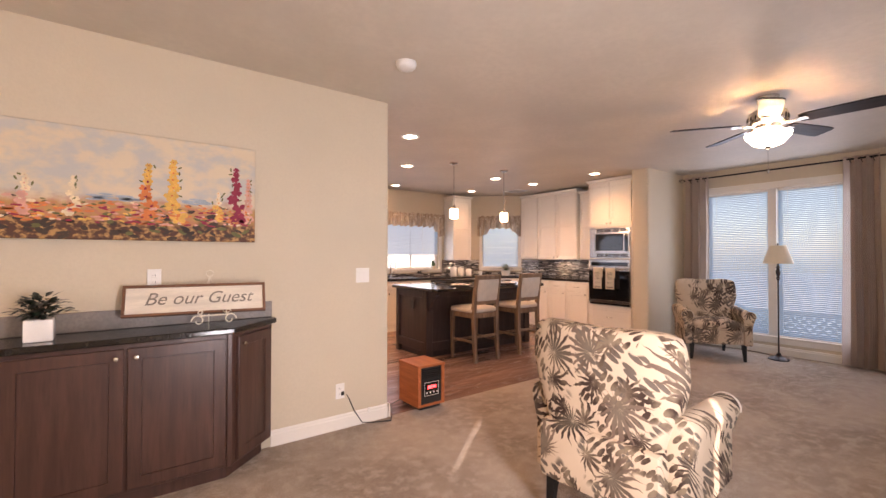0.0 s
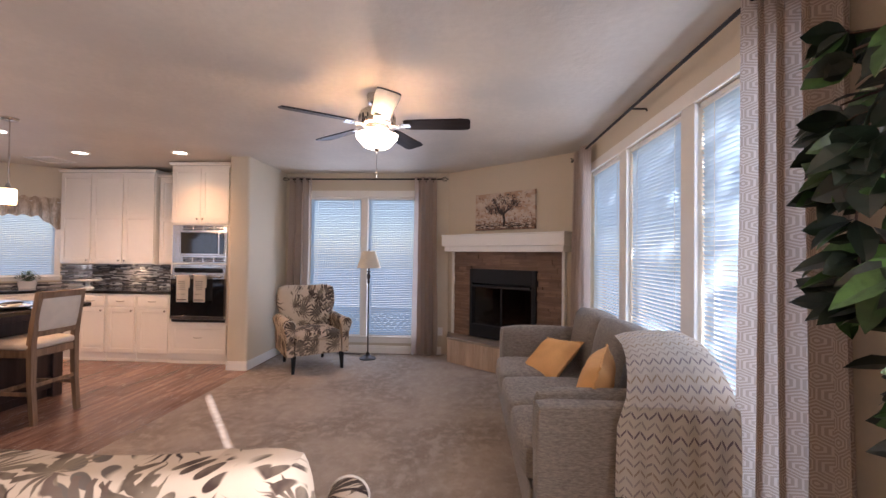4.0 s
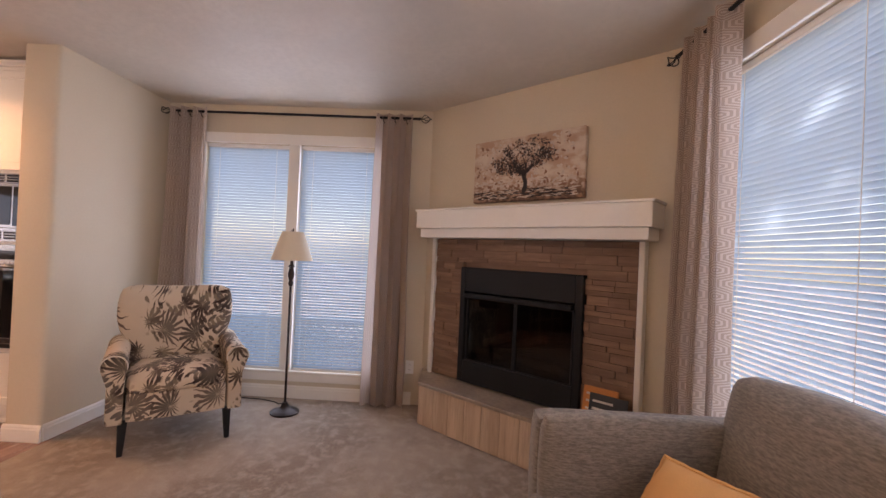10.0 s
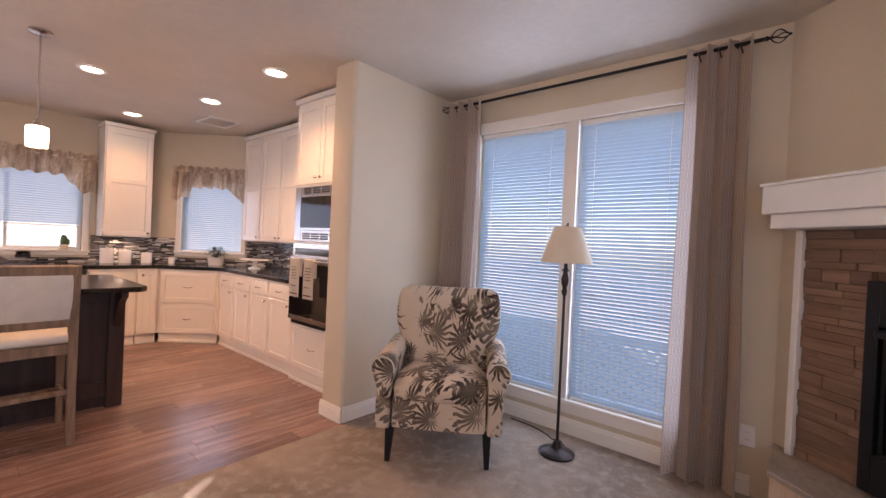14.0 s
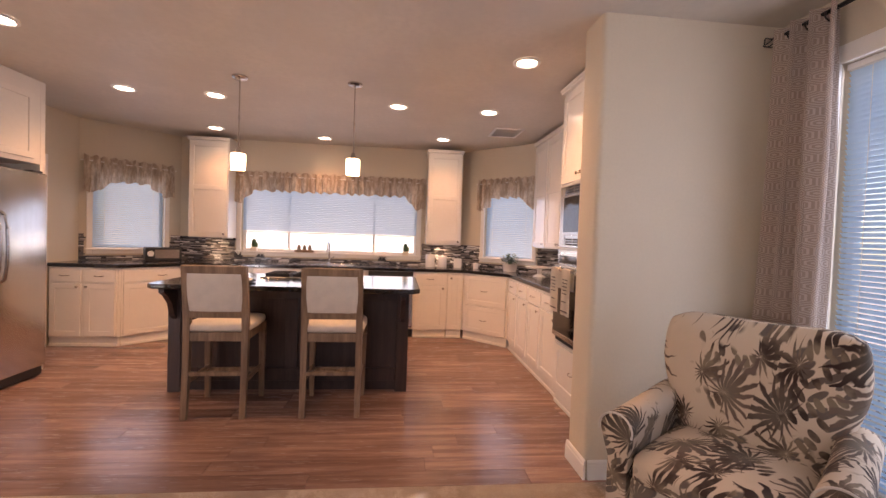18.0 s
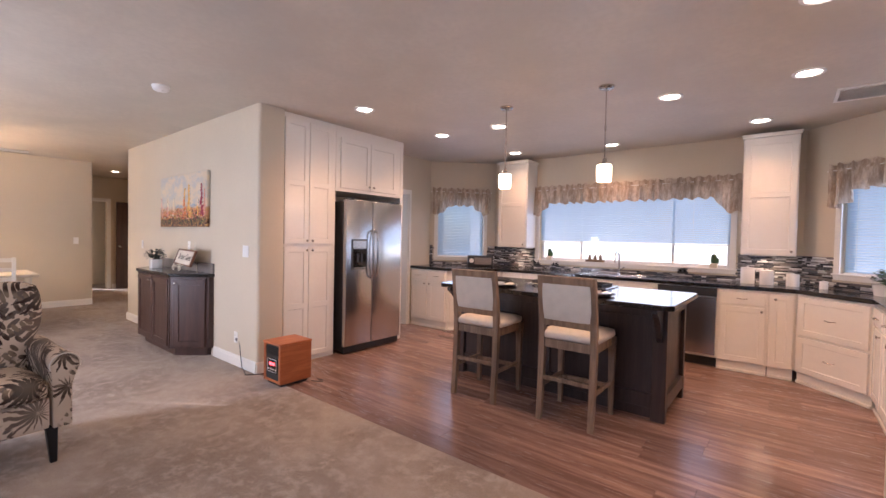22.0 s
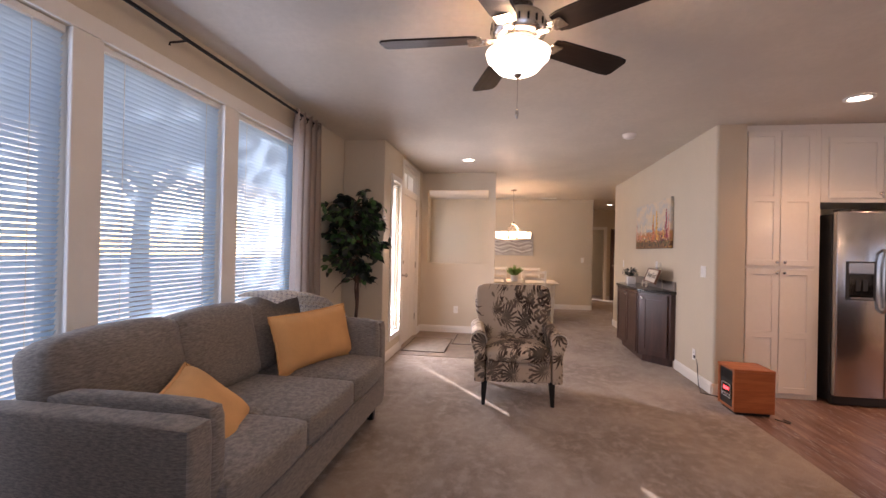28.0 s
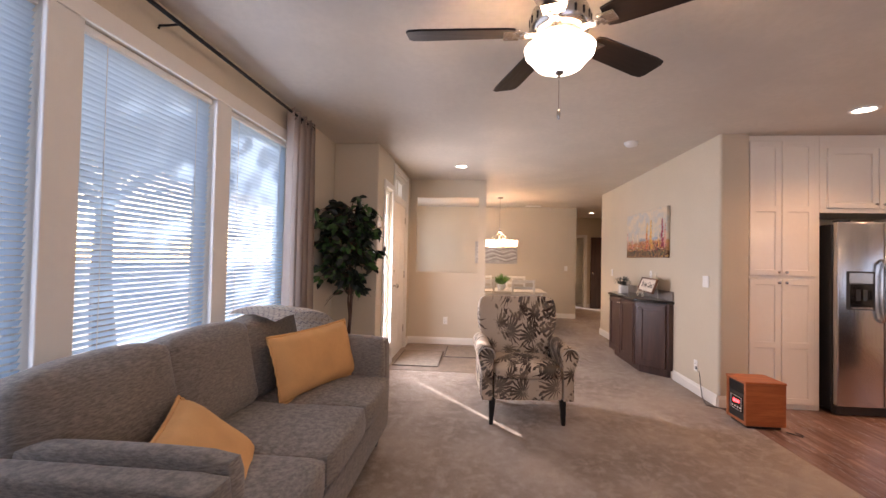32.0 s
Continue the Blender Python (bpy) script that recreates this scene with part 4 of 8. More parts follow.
def sofa():
    t = thing("sofa", "grey tweed three-seat sofa with loose cushions, under the windows", "sofa", 3.245, -0.555)
    L, D = 2.12, 0.905
    part("base", smooth_box(0.02, 0.06, 0.13, L - 0.02, D - 0.02, 0.36, 0, 4, 0.02), M_SOFA, t, smooth=True)
    part("back_frame", smooth_box(0.03, 0.0, 0.13, L - 0.03, 0.16, 0.74, 0, 4, 0.03), M_SOFA, t, smooth=True)
    for x0, x1 in ((0.0, 0.13), (L - 0.13, L)):
        s = -1 if x0 == 0 else 1
        part("arm", smooth_box(x0 + 0.015 * s, 0.0, 0.11, x1 + 0.015 * s, D - 0.02, 0.765, 0.004, 9, 0.028, seed=int(x0), wrinkle=0.002), M_SOFA, t, smooth=True)
        xi0, xi1 = (x1 + 0.03 * s, x1 + 0.03 * s + 0.10) if s < 0 else (x0 + 0.03 * s - 0.10, x0 + 0.03 * s)
        part("arm_cushion", smooth_box(xi0, 0.20, 0.40, xi1, D - 0.035, 0.79, 0.012, 7, 0.035), M_SOFA, t, smooth=True)
    w = (L - 0.26) / 3
    for k in range(3):
        x0 = 0.13 + k * w
        part("seat_cushion", smooth_box(x0 + 0.004, 0.15, 0.355, x0 + w - 0.004, D + 0.015, 0.52, 0.022, 9, 0.035, seed=k, wrinkle=0.004), M_SOFA, t, smooth=True)
        bc = part("back_cushion", smooth_box(x0 + 0.002, -0.11, 0.0, x0 + w - 0.002, 0.11, 0.46, 0.03, 9, 0.05, seed=k + 5, wrinkle=0.006), M_SOFA, t, smooth=True)
        bc.matrix_basis = pose(0, 0.20, 0.505, 12, 0, 0)
    part("skirt_rail", box(0.10, D - 0.02, 0.15, L - 0.10, D - 0.005, 0.345, 0.006), M_SOFA, t)
    for lx in (0.09, L - 0.09):
        for ly in (0.08, D - 0.10):
            part("leg", tapered_leg(lx, ly, 0.0, 0.135, 0.032, 0.024), M_BLACK, t, "short black wooden foot")
    return t


sofa()


def pillow(x, y, z, rx, ry, rz, w, h, d, label):
    t = thing("throw_pillow", label, "pillow", x, y, z, 0, "mustard throw pillows")
    t.matrix_basis = pose(x, y, z, 0, 0, rz) @ pose(0, 0, 0, rx) @ pose(0, 0, 0, 0, ry)
    bm = bmesh.new()
    n = 16
    for s in (-1, 1):
        g = []
        for j in range(n + 1):
            for i in range(n + 1):
                u, v = 2 * i / n - 1, 2 * j / n - 1
                pinch = 1 - 0.05 * (1 - abs(u) ** 2) * abs(v) ** 4 - 0.05 * (1 - abs(v) ** 2) * abs(u) ** 4
                th = d / 2 * ((1 - u ** 4) * (1 - v ** 4)) ** 0.6 * (1 + 0.12 * noise.noise((u * 2, v * 2, s * 3 + x)))
                g.append(bm.verts.new((u * w / 2 * (1 - 0.05 * (1 - abs(v) ** 2)), s * (th + 0.0005), v * h / 2 * (1 - 0.06 * (1 - abs(u) ** 2)))))
        for j in range(n):
            for i in range(n):
                a = j * (n + 1) + i
                bm.faces.new((g[a], g[a + 1], g[a + n + 2], g[a + n + 1]))
    bmesh.ops.remove_doubles(bm, verts=bm.verts[:], dist=0.002)
    bmesh.ops.recalc_face_normals(bm, faces=bm.faces[:])
    part("cover", bm, M_YELLOW, t, smooth=True)
    rim = []
    for k in range(81):
        a = k / 80 * 4
        e, f = int(a) % 4, a - int(a)
        u, v = [(-1 + 2 * f, -1), (1, -1 + 2 * f), (1 - 2 * f, 1), (-1, 1 - 2 * f)][e]
        rim.append((u * w / 2 * (1 - 0.05 * (1 - abs(v) ** 2)) * 1.01, 0.003 * math.sin(k * 2.1), v * h / 2 * (1 - 0.06 * (1 - abs(u) ** 2)) * 1.01))
    part("flange", tube(rim, 0.008, 6, closed=True), M_YELLOW, t, smooth=True)
    part("tag", box(w * 0.30, 0.001, -h / 2 - 0.02, w * 0.36, 0.004, -h / 2 + 0.004, 0.001), M_PLASTICWHITE, t, "small white sewn label")
    return t


pillow(3.71, -0.05, 0.705, 16, 2, -21, 0.69, 0.38, 0.17, "mustard yellow linen lumbar pillow on the sofa")
pillow(4.83, -0.03, 0.60, 48, 9, 17, 0.46, 0.40, 0.14, "square mustard yellow linen pillow leaning back on the seat")


def floor_lamp():
    t = thing("floor_lamp", "dark bronze floor lamp with cream empire shade by the window", "lamp", 7.10, 1.985)
    part("base", lathe([(0, 0), (0.112, 0), (0.115, 0.012), (0.10, 0.022), (0.085, 0.03), (0.045, 0.04), (0.03, 0.055), (0.02, 0.085), (0, 0.085)], 32), M_BRONZE, t, smooth=True)
    part("pole", lathe([(0, 0.08), (0.0095, 0.08), (0.0095, 1.02), (0.016, 1.03), (0.022, 1.05), (0.014, 1.07), (0.024, 1.10), (0.027, 1.13), (0.018, 1.16), (0.016, 1.175), (0.03, 1.185), (0.016, 1.195), (0.012, 1.21), (0.012, 1.36), (0, 1.36)], 20), M_BRONZE, t, smooth=True)
    part("shade", lathe([(0.162, 1.235), (0.085, 1.465), (0.082, 1.465), (0.159, 1.235)], 40), M_SHADE, t, smooth=True)
    part("harp", tube([(0, 0.04 * math.sin(a), 1.35 + 0.13 * (1 - math.cos(a)) / 2 * 1.0) for a in [math.pi * q / 10 for q in range(11)]], 0.002, 5), M_BRONZE, t)
    part("finial", lathe([(0, 1.46), (0.008, 1.465), (0.005, 1.48), (0.008, 1.487), (0, 1.497)], 12), M_BRONZE, t, smooth=True)
    part("power_cord", tube([(0.12, 0, 0.008), (0.18, 0.06, 0.006), (0.16, 0.12, 0.006), (0.2, 0.16, 0.006), (0.25, 0.3, 0.006), (0.26, 0.5, 0.006)], 0.004, 5), M_BLACK, t)
    return t


floor_lamp()


def ceiling_fan():
    x, y = FAN
    t = thing("ceiling_fan", "five-blade ceiling fan with dark blades, nickel motor and lit bowl", "ceiling fan", x, y, -0.012)
    part("canopy", lathe([(0, H + 0.012), (0.078, H + 0.012), (0.078, H + 0.0), (0.066, H - 0.05), (0.03, H - 0.062), (0, H - 0.062)], 28), M_NICKEL, t, smooth=True)
    part("downrod", lathe([(0, H - 0.05), (0.014, H - 0.05), (0.014, 2.495), (0, 2.495)], 14), M_NICKEL, t, smooth=True)
    part("motor", lathe([(0, 2.525), (0.05, 2.525), (0.09, 2.510), (0.125, 2.485), (0.135, 2.455), (0.135, 2.410), (0.12, 2.390), (0.10, 2.380), (0, 2.380)], 36), M_NICKEL, t, smooth=True)
    for k in range(20):
        a = 2 * math.pi * k / 20
        part("vent_slot", box(-0.004, 0.1325, 2.417, 0.004, 0.1375, 2.450), M_BLACK, t, m=pose(0, 0, 0, 0, 0, math.degrees(a)))
    part("light_fitter", lathe([(0, 2.380), (0.085, 2.380), (0.095, 2.355), (0.075, 2.330), (0, 2.330)], 28), M_NICKEL, t, smooth=True)
    bowl = part("glass_bowl", lathe([(0.148, 2.318), (0.156, 2.316), (0.152, 2.310), (0.150, 2.290), (0.128, 2.270), (0.122, 2.260), (0.10, 2.235), (0.06, 2.217), (0.0, 2.212)], 36), M_FANGLASS, t, "frosted alabaster glass bowl, lit", smooth=True)
    bowl.visible_shadow = False
    part("bowl_finial", lathe([(0, 2.223), (0.022, 2.215), (0.018, 2.205), (0.006, 2.197), (0.009, 2.190), (0, 2.185)], 14), M_NICKEL, t, smooth=True)
    part("pull_chain", lathe([(0, 2.190), (0.0022, 2.190), (0.0022, 2.045), (0.007, 2.040), (0.009, 2.020), (0.005, 2.000), (0, 1.998)], 10), M_NICKEL, t, smooth=True)
    for k in range(5):
        a = FAN_TURN + 72 * k
        m = pose(0, 0, 2.390, 0, 0, a)
        iron = part("blade_iron", boxes((0.09, -0.022, -0.012, 0.20, 0.022, -0.004), (0.18, -0.045, -0.008, 0.25, 0.045, -0.002), bev=0.002), M_NICKEL, t, m=m)
        part("iron_boss", lathe([(0, -0.022), (0.022, -0.018), (0.026, -0.006), (0, -0.002)], 14, at=(0.155, 0, 0)), M_NICKEL, iron, smooth=True)
        pts = [(0.20, -0.055), (0.24, -0.066), (0.62, -0.078), (0.675, -0.072), (0.69, -0.05), (0.69, 0.05), (0.675, 0.072), (0.62, 0.078), (0.24, 0.066), (0.20, 0.055)]
        part("blade", prism(pts, -0.0045, 0.0045, 0.001), M_BLADE, iron, "dark walnut fan blade", m=pose(0, 0, 0.004, -12, 0, 0))
    return t


FAN_TURN = 54
ceiling_fan()

# ---- kitchen ----


def shaker(x0, z0, x1, z1, rails=(), stile=0.055, t=0.02, deep=0.008, slab=False):
    """A framed door or drawer front facing local -y, its face at y = -t: one skin with sunk panels."""
    bm = bmesh.new()
    if slab:
        return box(x0, -t, z0, x1, 0, z1, 0.003, 1, bm)
    s, b = min(stile, (x1 - x0) * 0.3), 0.0025
    xs = [x0 + b, x0 + s, x1 - s, x1 - b]
    zs = [z0 + b, z0 + s]
    for z in rails:
        zs += [z - s / 2, z + s / 2]
    zs += [z1 - s, z1 - b]
    g = [[bm.verts.new((x, -t, z)) for x in xs] for z in zs]
    for j in range(len(zs) - 1):
        for i in range(3):
            q = (g[j][i], g[j][i + 1], g[j + 1][i + 1], g[j + 1][i])
            if i == 1 and j % 2:
                e = 0.003
                sunk = [bm.verts.new((v.co.x + dx * e, -t + deep, v.co.z + dz * e)) for v, (dx, dz) in zip(q, ((1, 1), (-1, 1), (-1, -1), (1, -1)))]
                for k in range(4):
                    bm.faces.new((q[k], q[(k + 1) % 4], sunk[(k + 1) % 4], sunk[k]))
                bm.faces.new(sunk)
            else:
                bm.faces.new(q)
    loop = g[0] + [r[3] for r in g[1:]] + g[-1][2::-1] + [r[0] for r in g[-2:0:-1]]
    rims = []
    for y in (-t + b, 0.0):
        rims.append([bm.verts.new((v.co.x + (b if v.co.x > x1 - 2 * b else -b if v.co.x < x0 + 2 * b else 0), y, v.co.z + (b if v.co.z > z1 - 2 * b else -b if v.co.z < z0 + 2 * b else 0))) for v in loop])
    for p, q in ((loop, rims[0]), (rims[0], rims[1])):
        for k in range(len(loop)):
            n = (k + 1) % len(loop)
            bm.faces.new((p[k], q[k], q[n], p[n]))
    bm.faces.new(rims[1])
    bmesh.ops.recalc_face_normals(bm, faces=bm.faces[:])
    return bm


def knob(parent, x, z, t=0.02, material=None):
    part("knob", lathe([(0, 0), (0.006, 0), (0.005, 0.012), (0.012, 0.017), (0.014, 0.022), (0.010, 0.027), (0, 0.028)], 12), material or M_NICKEL, parent, "round nickel knob", smooth=True, m=pose(x, -t, z, 90, 0, 0))


def pull(parent, x, z, t=0.02, w=0.09):
    pts = [(x - w / 2, -t, z), (x - w / 2, -t - 0.016, z + 0.001), (x - w / 4, -t - 0.026, z - 0.002), (x, -t - 0.028, z - 0.004), (x + w / 4, -t - 0.026, z - 0.002), (x + w / 2, -t - 0.016, z + 0.001), (x + w / 2, -t, z)]
    part("pull", tube(pts, 0.0045, 6), M_NICKEL, parent, "curved nickel pull", smooth=True)


def cabinet(name, label, x, y, rz, w, d, z0, z1, fronts, material=None, toe=0.0, group="", crown=0.0):
    """fronts: (kind, x0, z0, x1, z1, knob x, knob z, rails)."""
    material = material or M_CAB
    t = thing(name, label, "cabinet", x, y, 0, rz, group)
    if toe:
        part("toe_kick", box(0.0, 0.012, z0, w, d, z0 + toe, 0.002), material, t)
        part("base_moulding", box(0.0, -0.002, z0, w, 0.012, z0 + 0.03, 0.004), material, t)
    part("body", box(0, 0, z0 + toe, w, d, z1, 0.002), material, t)
    for kind, a, lo, b, hi, kx, kz, rails in fronts:
        f = part(kind, shaker(a, lo, b, hi, rails, slab=(kind == "drawer" and hi - lo < 0.2)), material, t)
        if kx is not None:
            if kind == "drawer":
                pull(f, kx, kz)
            else:
                knob(f, kx, kz)
    if crown:
        part("crown", boxes((-0.012, -0.034, z1 - 0.035, w + 0.012, d, z1 + 0.001), (-0.02, -0.042, z1 - 0.012, w + 0.02, d, z1 + 0.004), bev=0.002), material, t)
    return t


def base_unit(x, y, rz, w, d, label, doors=2, drawers=None, group="white base cabinets", kind="mix"):
    f = []
    drawers = doors if drawers is None else drawers
    g = 0.006
    if kind == "mix":
        for k in range(drawers):
            a, b = w * k / drawers + g + 0.012, w * (k + 1) / drawers - g - 0.012
            f.append(("drawer", a, 0.715, b, 0.85, (a + b) / 2, 0.782, ()))
        for k in range(doors):
            a, b = w * k / doors + g + 0.012, w * (k + 1) / doors - g - 0.012
            kx = b - 0.03 if (k % 2 == 0) else a + 0.03
            f.append(("door", a, 0.115, b, 0.695, kx, 0.66, ()))
    elif kind == "door":
        f.append(("door", g, 0.115, w - g, 0.85, 0.05, 0.80, ()))
    else:
        f.append(("drawer", 0.02, 0.115, w - 0.02, 0.46, w / 2, 0.29, ()))
        f.append(("drawer", 0.02, 0.48, w - 0.02, 0.85, w / 2, 0.665, ()))
    return cabinet("base_cabinet", label, x, y, rz, w, d, 0.0, 0.873, f, toe=0.105, group=group)


WB = "white shaker base cabinet with drawers over doors"
base_unit(1.512, 6.06, 0, 0.70, 0.38, "white shaker base cabinet beside the utility door")
base_unit(2.235, 6.085, 45, 0.78, 0.55, "white shaker base cabinet set across the corner", 1, 1)
base_unit(2.83, 6.64, 0, 0.62, 0.60, WB)
base_unit(3.46, 6.64, 0, 0.98, 0.60, "white shaker sink base cabinet under the window")
base_unit(4.45, 6.64, 0, 0.44, 0.60, WB, 1)
base_unit(5.50, 6.64, 0, 0.43, 0.60, WB, 1)
base_unit(5.94, 6.64, 0, 0.20, 0.60, "narrow white shaker base cabinet", kind="door")
base_unit(6.165, 6.625, -45, 0.67, 0.55, "white corner cabinet with two deep drawers", kind="drawers")
for a, b in ((6.12, 5.73), (5.725, 5.335), (5.33, 4.925), (4.92, 4.475)):
    base_unit(6.65, a, -90, a - b, 0.64, WB, 1)
tagged(put("worktop", prism([(1.502, 6.035), (2.23, 6.035), (2.81, 6.615), (6.14, 6.615), (6.625, 6.13), (6.625, 4.462), (7.318, 4.462), (7.318, 6.148), (6.198, 7.268), (2.272, 7.268), (1.502, 6.498)], 0.875, 0.915, 0.006, 2), M_GRANITE), "polished black stone kitchen worktop on white cabinets", "worktop")


tagged(put("trim_base_filler", prism([(1.502, 6.075), (2.21, 6.075), (2.79, 6.655), (6.16, 6.655), (6.665, 6.15), (6.665, 4.47), (7.30, 4.47), (7.30, 6.13), (6.19, 7.25), (2.28, 7.25), (1.51, 6.48)], 0.106, 0.872), M_CAB), kind="structure")


def upper(x, y, rz, w, z0, z1, n, label, d=0.315):
    f = []
    for k in range(n):
        a, b = w * k / n + 0.012, w * (k + 1) / n - 0.012
        kx = b - 0.03 if k % 2 == 0 else a + 0.03
        f.append(("door", a, z0 + 0.012, b, z1 - 0.06, kx, z0 + 0.05, (z0 + (z1 - z0) * 0.5,)))
    return cabinet("wall_cabinet", label, x, y, rz, w, d, z0, z1, f, group="white wall cabinets", crown=0.03)


upper(2.52, 6.95, 0, 0.50, 1.23, 2.54, 1, "tall white shaker wall cabinet beside the sink window")
upper(5.66, 6.95, 0, 0.48, 1.23, 2.54, 1, "tall white shaker wall cabinet beside the sink window")
upper(7.0, 6.34, -90, 0.455, 1.25, 2.56, 1, "white shaker wall cabinet by the corner window")
upper(7.0, 5.88, -90, 0.92, 1.25, 2.56, 2, "white two-door shaker wall cabinet over the counter")
upper(7.06, 4.945, -90, 0.49, 1.25, 2.50, 1, "narrow white wall cabinet set back by the ovens", 0.255)

for p in PUCKS:
    t = thing("puck_light", "small round light under a wall cabinet, lit", "cabinet light", p[0], p[1], p[2], 0, "lights under the wall cabinets")
    part("housing", lathe([(0, 0.001), (0.034, 0.001), (0.034, -0.007), (0.028, -0.010), (0.026, -0.008)], 20), M_NICKEL, t, smooth=True)
    part("lens", lathe([(0, -0.008), (0.026, -0.008), (0.026, -0.005)], 20), M_CANGLOW, t, "glowing frosted lens")

# oven tower
ov = cabinet("oven_cabinet", "tall white cabinet built around microwave and wall oven", 6.62, 4.455, -90, 0.79, 0.69, 0.0, 2.575,
             [("door", 0.02, 1.80, 0.392, 2.51, 0.36, 1.85, ()), ("door", 0.398, 1.80, 0.77, 2.51, 0.43, 1.85, ()), ("drawer", 0.03, 0.13, 0.76, 0.50, 0.395, 0.34, ())], toe=0.05, crown=0.03)


def oven():
    t = thing("wall_oven", "stainless wall oven with black glass door and towel bar", "oven", 6.615, 4.425, 0, -90)
    w = 0.72
    part("body", box(0, -0.012, 0.56, w, 0.03, 1.27, 0.003), M_STEEL, t)
    part("control_panel", box(0.004, -0.02, 1.16, w - 0.004, -0.011, 1.268, 0.002), M_STEEL, t)
    part("display", box(0.04, -0.0225, 1.165, w - 0.04, -0.0195, 1.225, 0.001), M_BLACKGLASS, t, "black glass control display")
    d = part("door", box(0.004, -0.045, 0.61, w - 0.004, -0.011, 1.145, 0.005), M_BLACKGLASS, t, "black glass oven door")
    for z0, z1 in ((1.085, 1.15), (0.575, 0.615)):
        part("door_trim", box(0.002, -0.047, z0, w - 0.002, -0.01, z1, 0.003), M_STEEL, d)
    part("handle", tube([(0.05, -0.045, 1.115), (0.05, -0.085, 1.12), (0.08, -0.09, 1.12), (w - 0.08, -0.09, 1.12), (w - 0.05, -0.085, 1.12), (w - 0.05, -0.045, 1.115)], 0.011, 10), M_STEEL, d, smooth=True)
    part("vent_trim", box(0.01, -0.02, 0.535, w - 0.01, -0.0, 0.562, 0.002), M_BLACK, t)
    return t


def microwave():
    t = thing("microwave", "built-in stainless microwave with vent grilles", "microwave", 6.615, 4.425, 0, -90)
    w = 0.72
    part("trim_frame", boxes((0, -0.012, 1.29, w, 0.03, 1.775), bev=0.003), M_STEEL, t)
    for z0 in (1.30, 1.705):
        v = part("vent_recess", box(0.13, -0.0135, z0, w - 0.02, -0.011, z0 + 0.066, 0.001), M_BLACK, t)
        for k in range(4):
            part("vent_slat", box(0.13, -0.022, z0 + k * 0.0195, w - 0.02, -0.0135, z0 + 0.0085 + k * 0.0195, 0.002), M_STEEL, v)
        for k in range(5):
            x = 0.13 + k * (w - 0.165) / 4
            part("vent_divider", box(x, -0.021, z0, x + 0.015, -0.0135, z0 + 0.066, 0.001), M_STEEL, v)
    d = part("door", box(0.115, -0.035, 1.385, w - 0.012, -0.011, 1.69, 0.004), M_STEEL, t)
    part("window", box(0.128, -0.0375, 1.408, w - 0.10, -0.0345, 1.68, 0.001), M_BLACKGLASS, d, "dark glass window")
    part("key_pad", box(w - 0.085, -0.0375, 1.40, w - 0.02, -0.0345, 1.68, 0.001), M_BLACKGLASS, d)
    part("side_filler", box(0.004, -0.016, 1.30, 0.10, -0.011, 1.77, 0.001), M_STEEL, t)
    return t


oven()
microwave()


M_TOWEL = mat("white_flour_sack", (0.80, 0.75, 0.66), 0.9, var=0.04, scale=12, fine=260, bump=0.2, dist=0.002, spec=0.2)


def tea_towel(y0, label, seed):
    t = thing("tea_towel", label, "towel", 6.505, y0, 0, 0, "oven towels")
    bm = bmesh.new()
    n = 8
    path = [(0.016, 0.98), (0.016, 1.06), (0.015, 1.125), (0.0, 1.139), (-0.014, 1.13)] + [(-0.015, 1.11 - 0.31 * k / 10) for k in range(11)]
    w = 0.15
    gr = [[bm.verts.new((px + 0.004 * math.sin(i * 1.3 + seed) * (j / len(path)), -w / 2 + w * i / n, pz)) for i in range(n + 1)] for j, (px, pz) in enumerate(path)]
    for j in range(len(path) - 1):
        for i in range(n):
            bm.faces.new((gr[j][i], gr[j][i + 1], gr[j + 1][i + 1], gr[j + 1][i]))
    bmesh.ops.solidify(bm, geom=bm.faces[:], thickness=0.003)
    part("cloth", bm, M_TOWEL, t, smooth=True)
    r = random.Random(seed)
    rows = []
    for k, z in enumerate((1.06, 1.035, 1.01, 0.985, 0.96, 0.90)):
        y = -r.uniform(0.03, 0.05)
        while y < 0.035:
            ww = r.uniform(0.006, 0.018)
            rows.append((-0.0225, y, z - 0.004, -0.0205, y + ww, z + 0.003))
            y += ww + 0.007
    tagged(part("lettering", boxes(*rows, bev=0.0005), M_BLACK, t, "dark printed lettering"), kind="stuff")
    part("hem_band", box(-0.0228, -0.06, 0.825, -0.0205, 0.06, 0.835), M_ESPRESSO, t)
    return t


tea_towel(4.205, "cream printed tea towel hung on the oven bar", 1)
tea_towel(3.985, "cream printed tea towel hung on the oven bar", 2)


def pantry():
    f = []
    for k, (a, b) in enumerate(((0.02, 0.305), (0.311, 0.60))):
        kx = b - 0.03 if k == 0 else a + 0.03
        f.append(("door", a, 0.05, b, 1.225, kx, 1.19, (0.60,)))
        f.append(("door", a, 1.255, b, 2.54, kx, 1.29, (1.89,)))
    return cabinet("pantry_cabinet", "tall white shaker pantry with four panelled doors", 2.07, 3.525, 90, 0.655, 0.60, 0.0, H - 0.003, f)


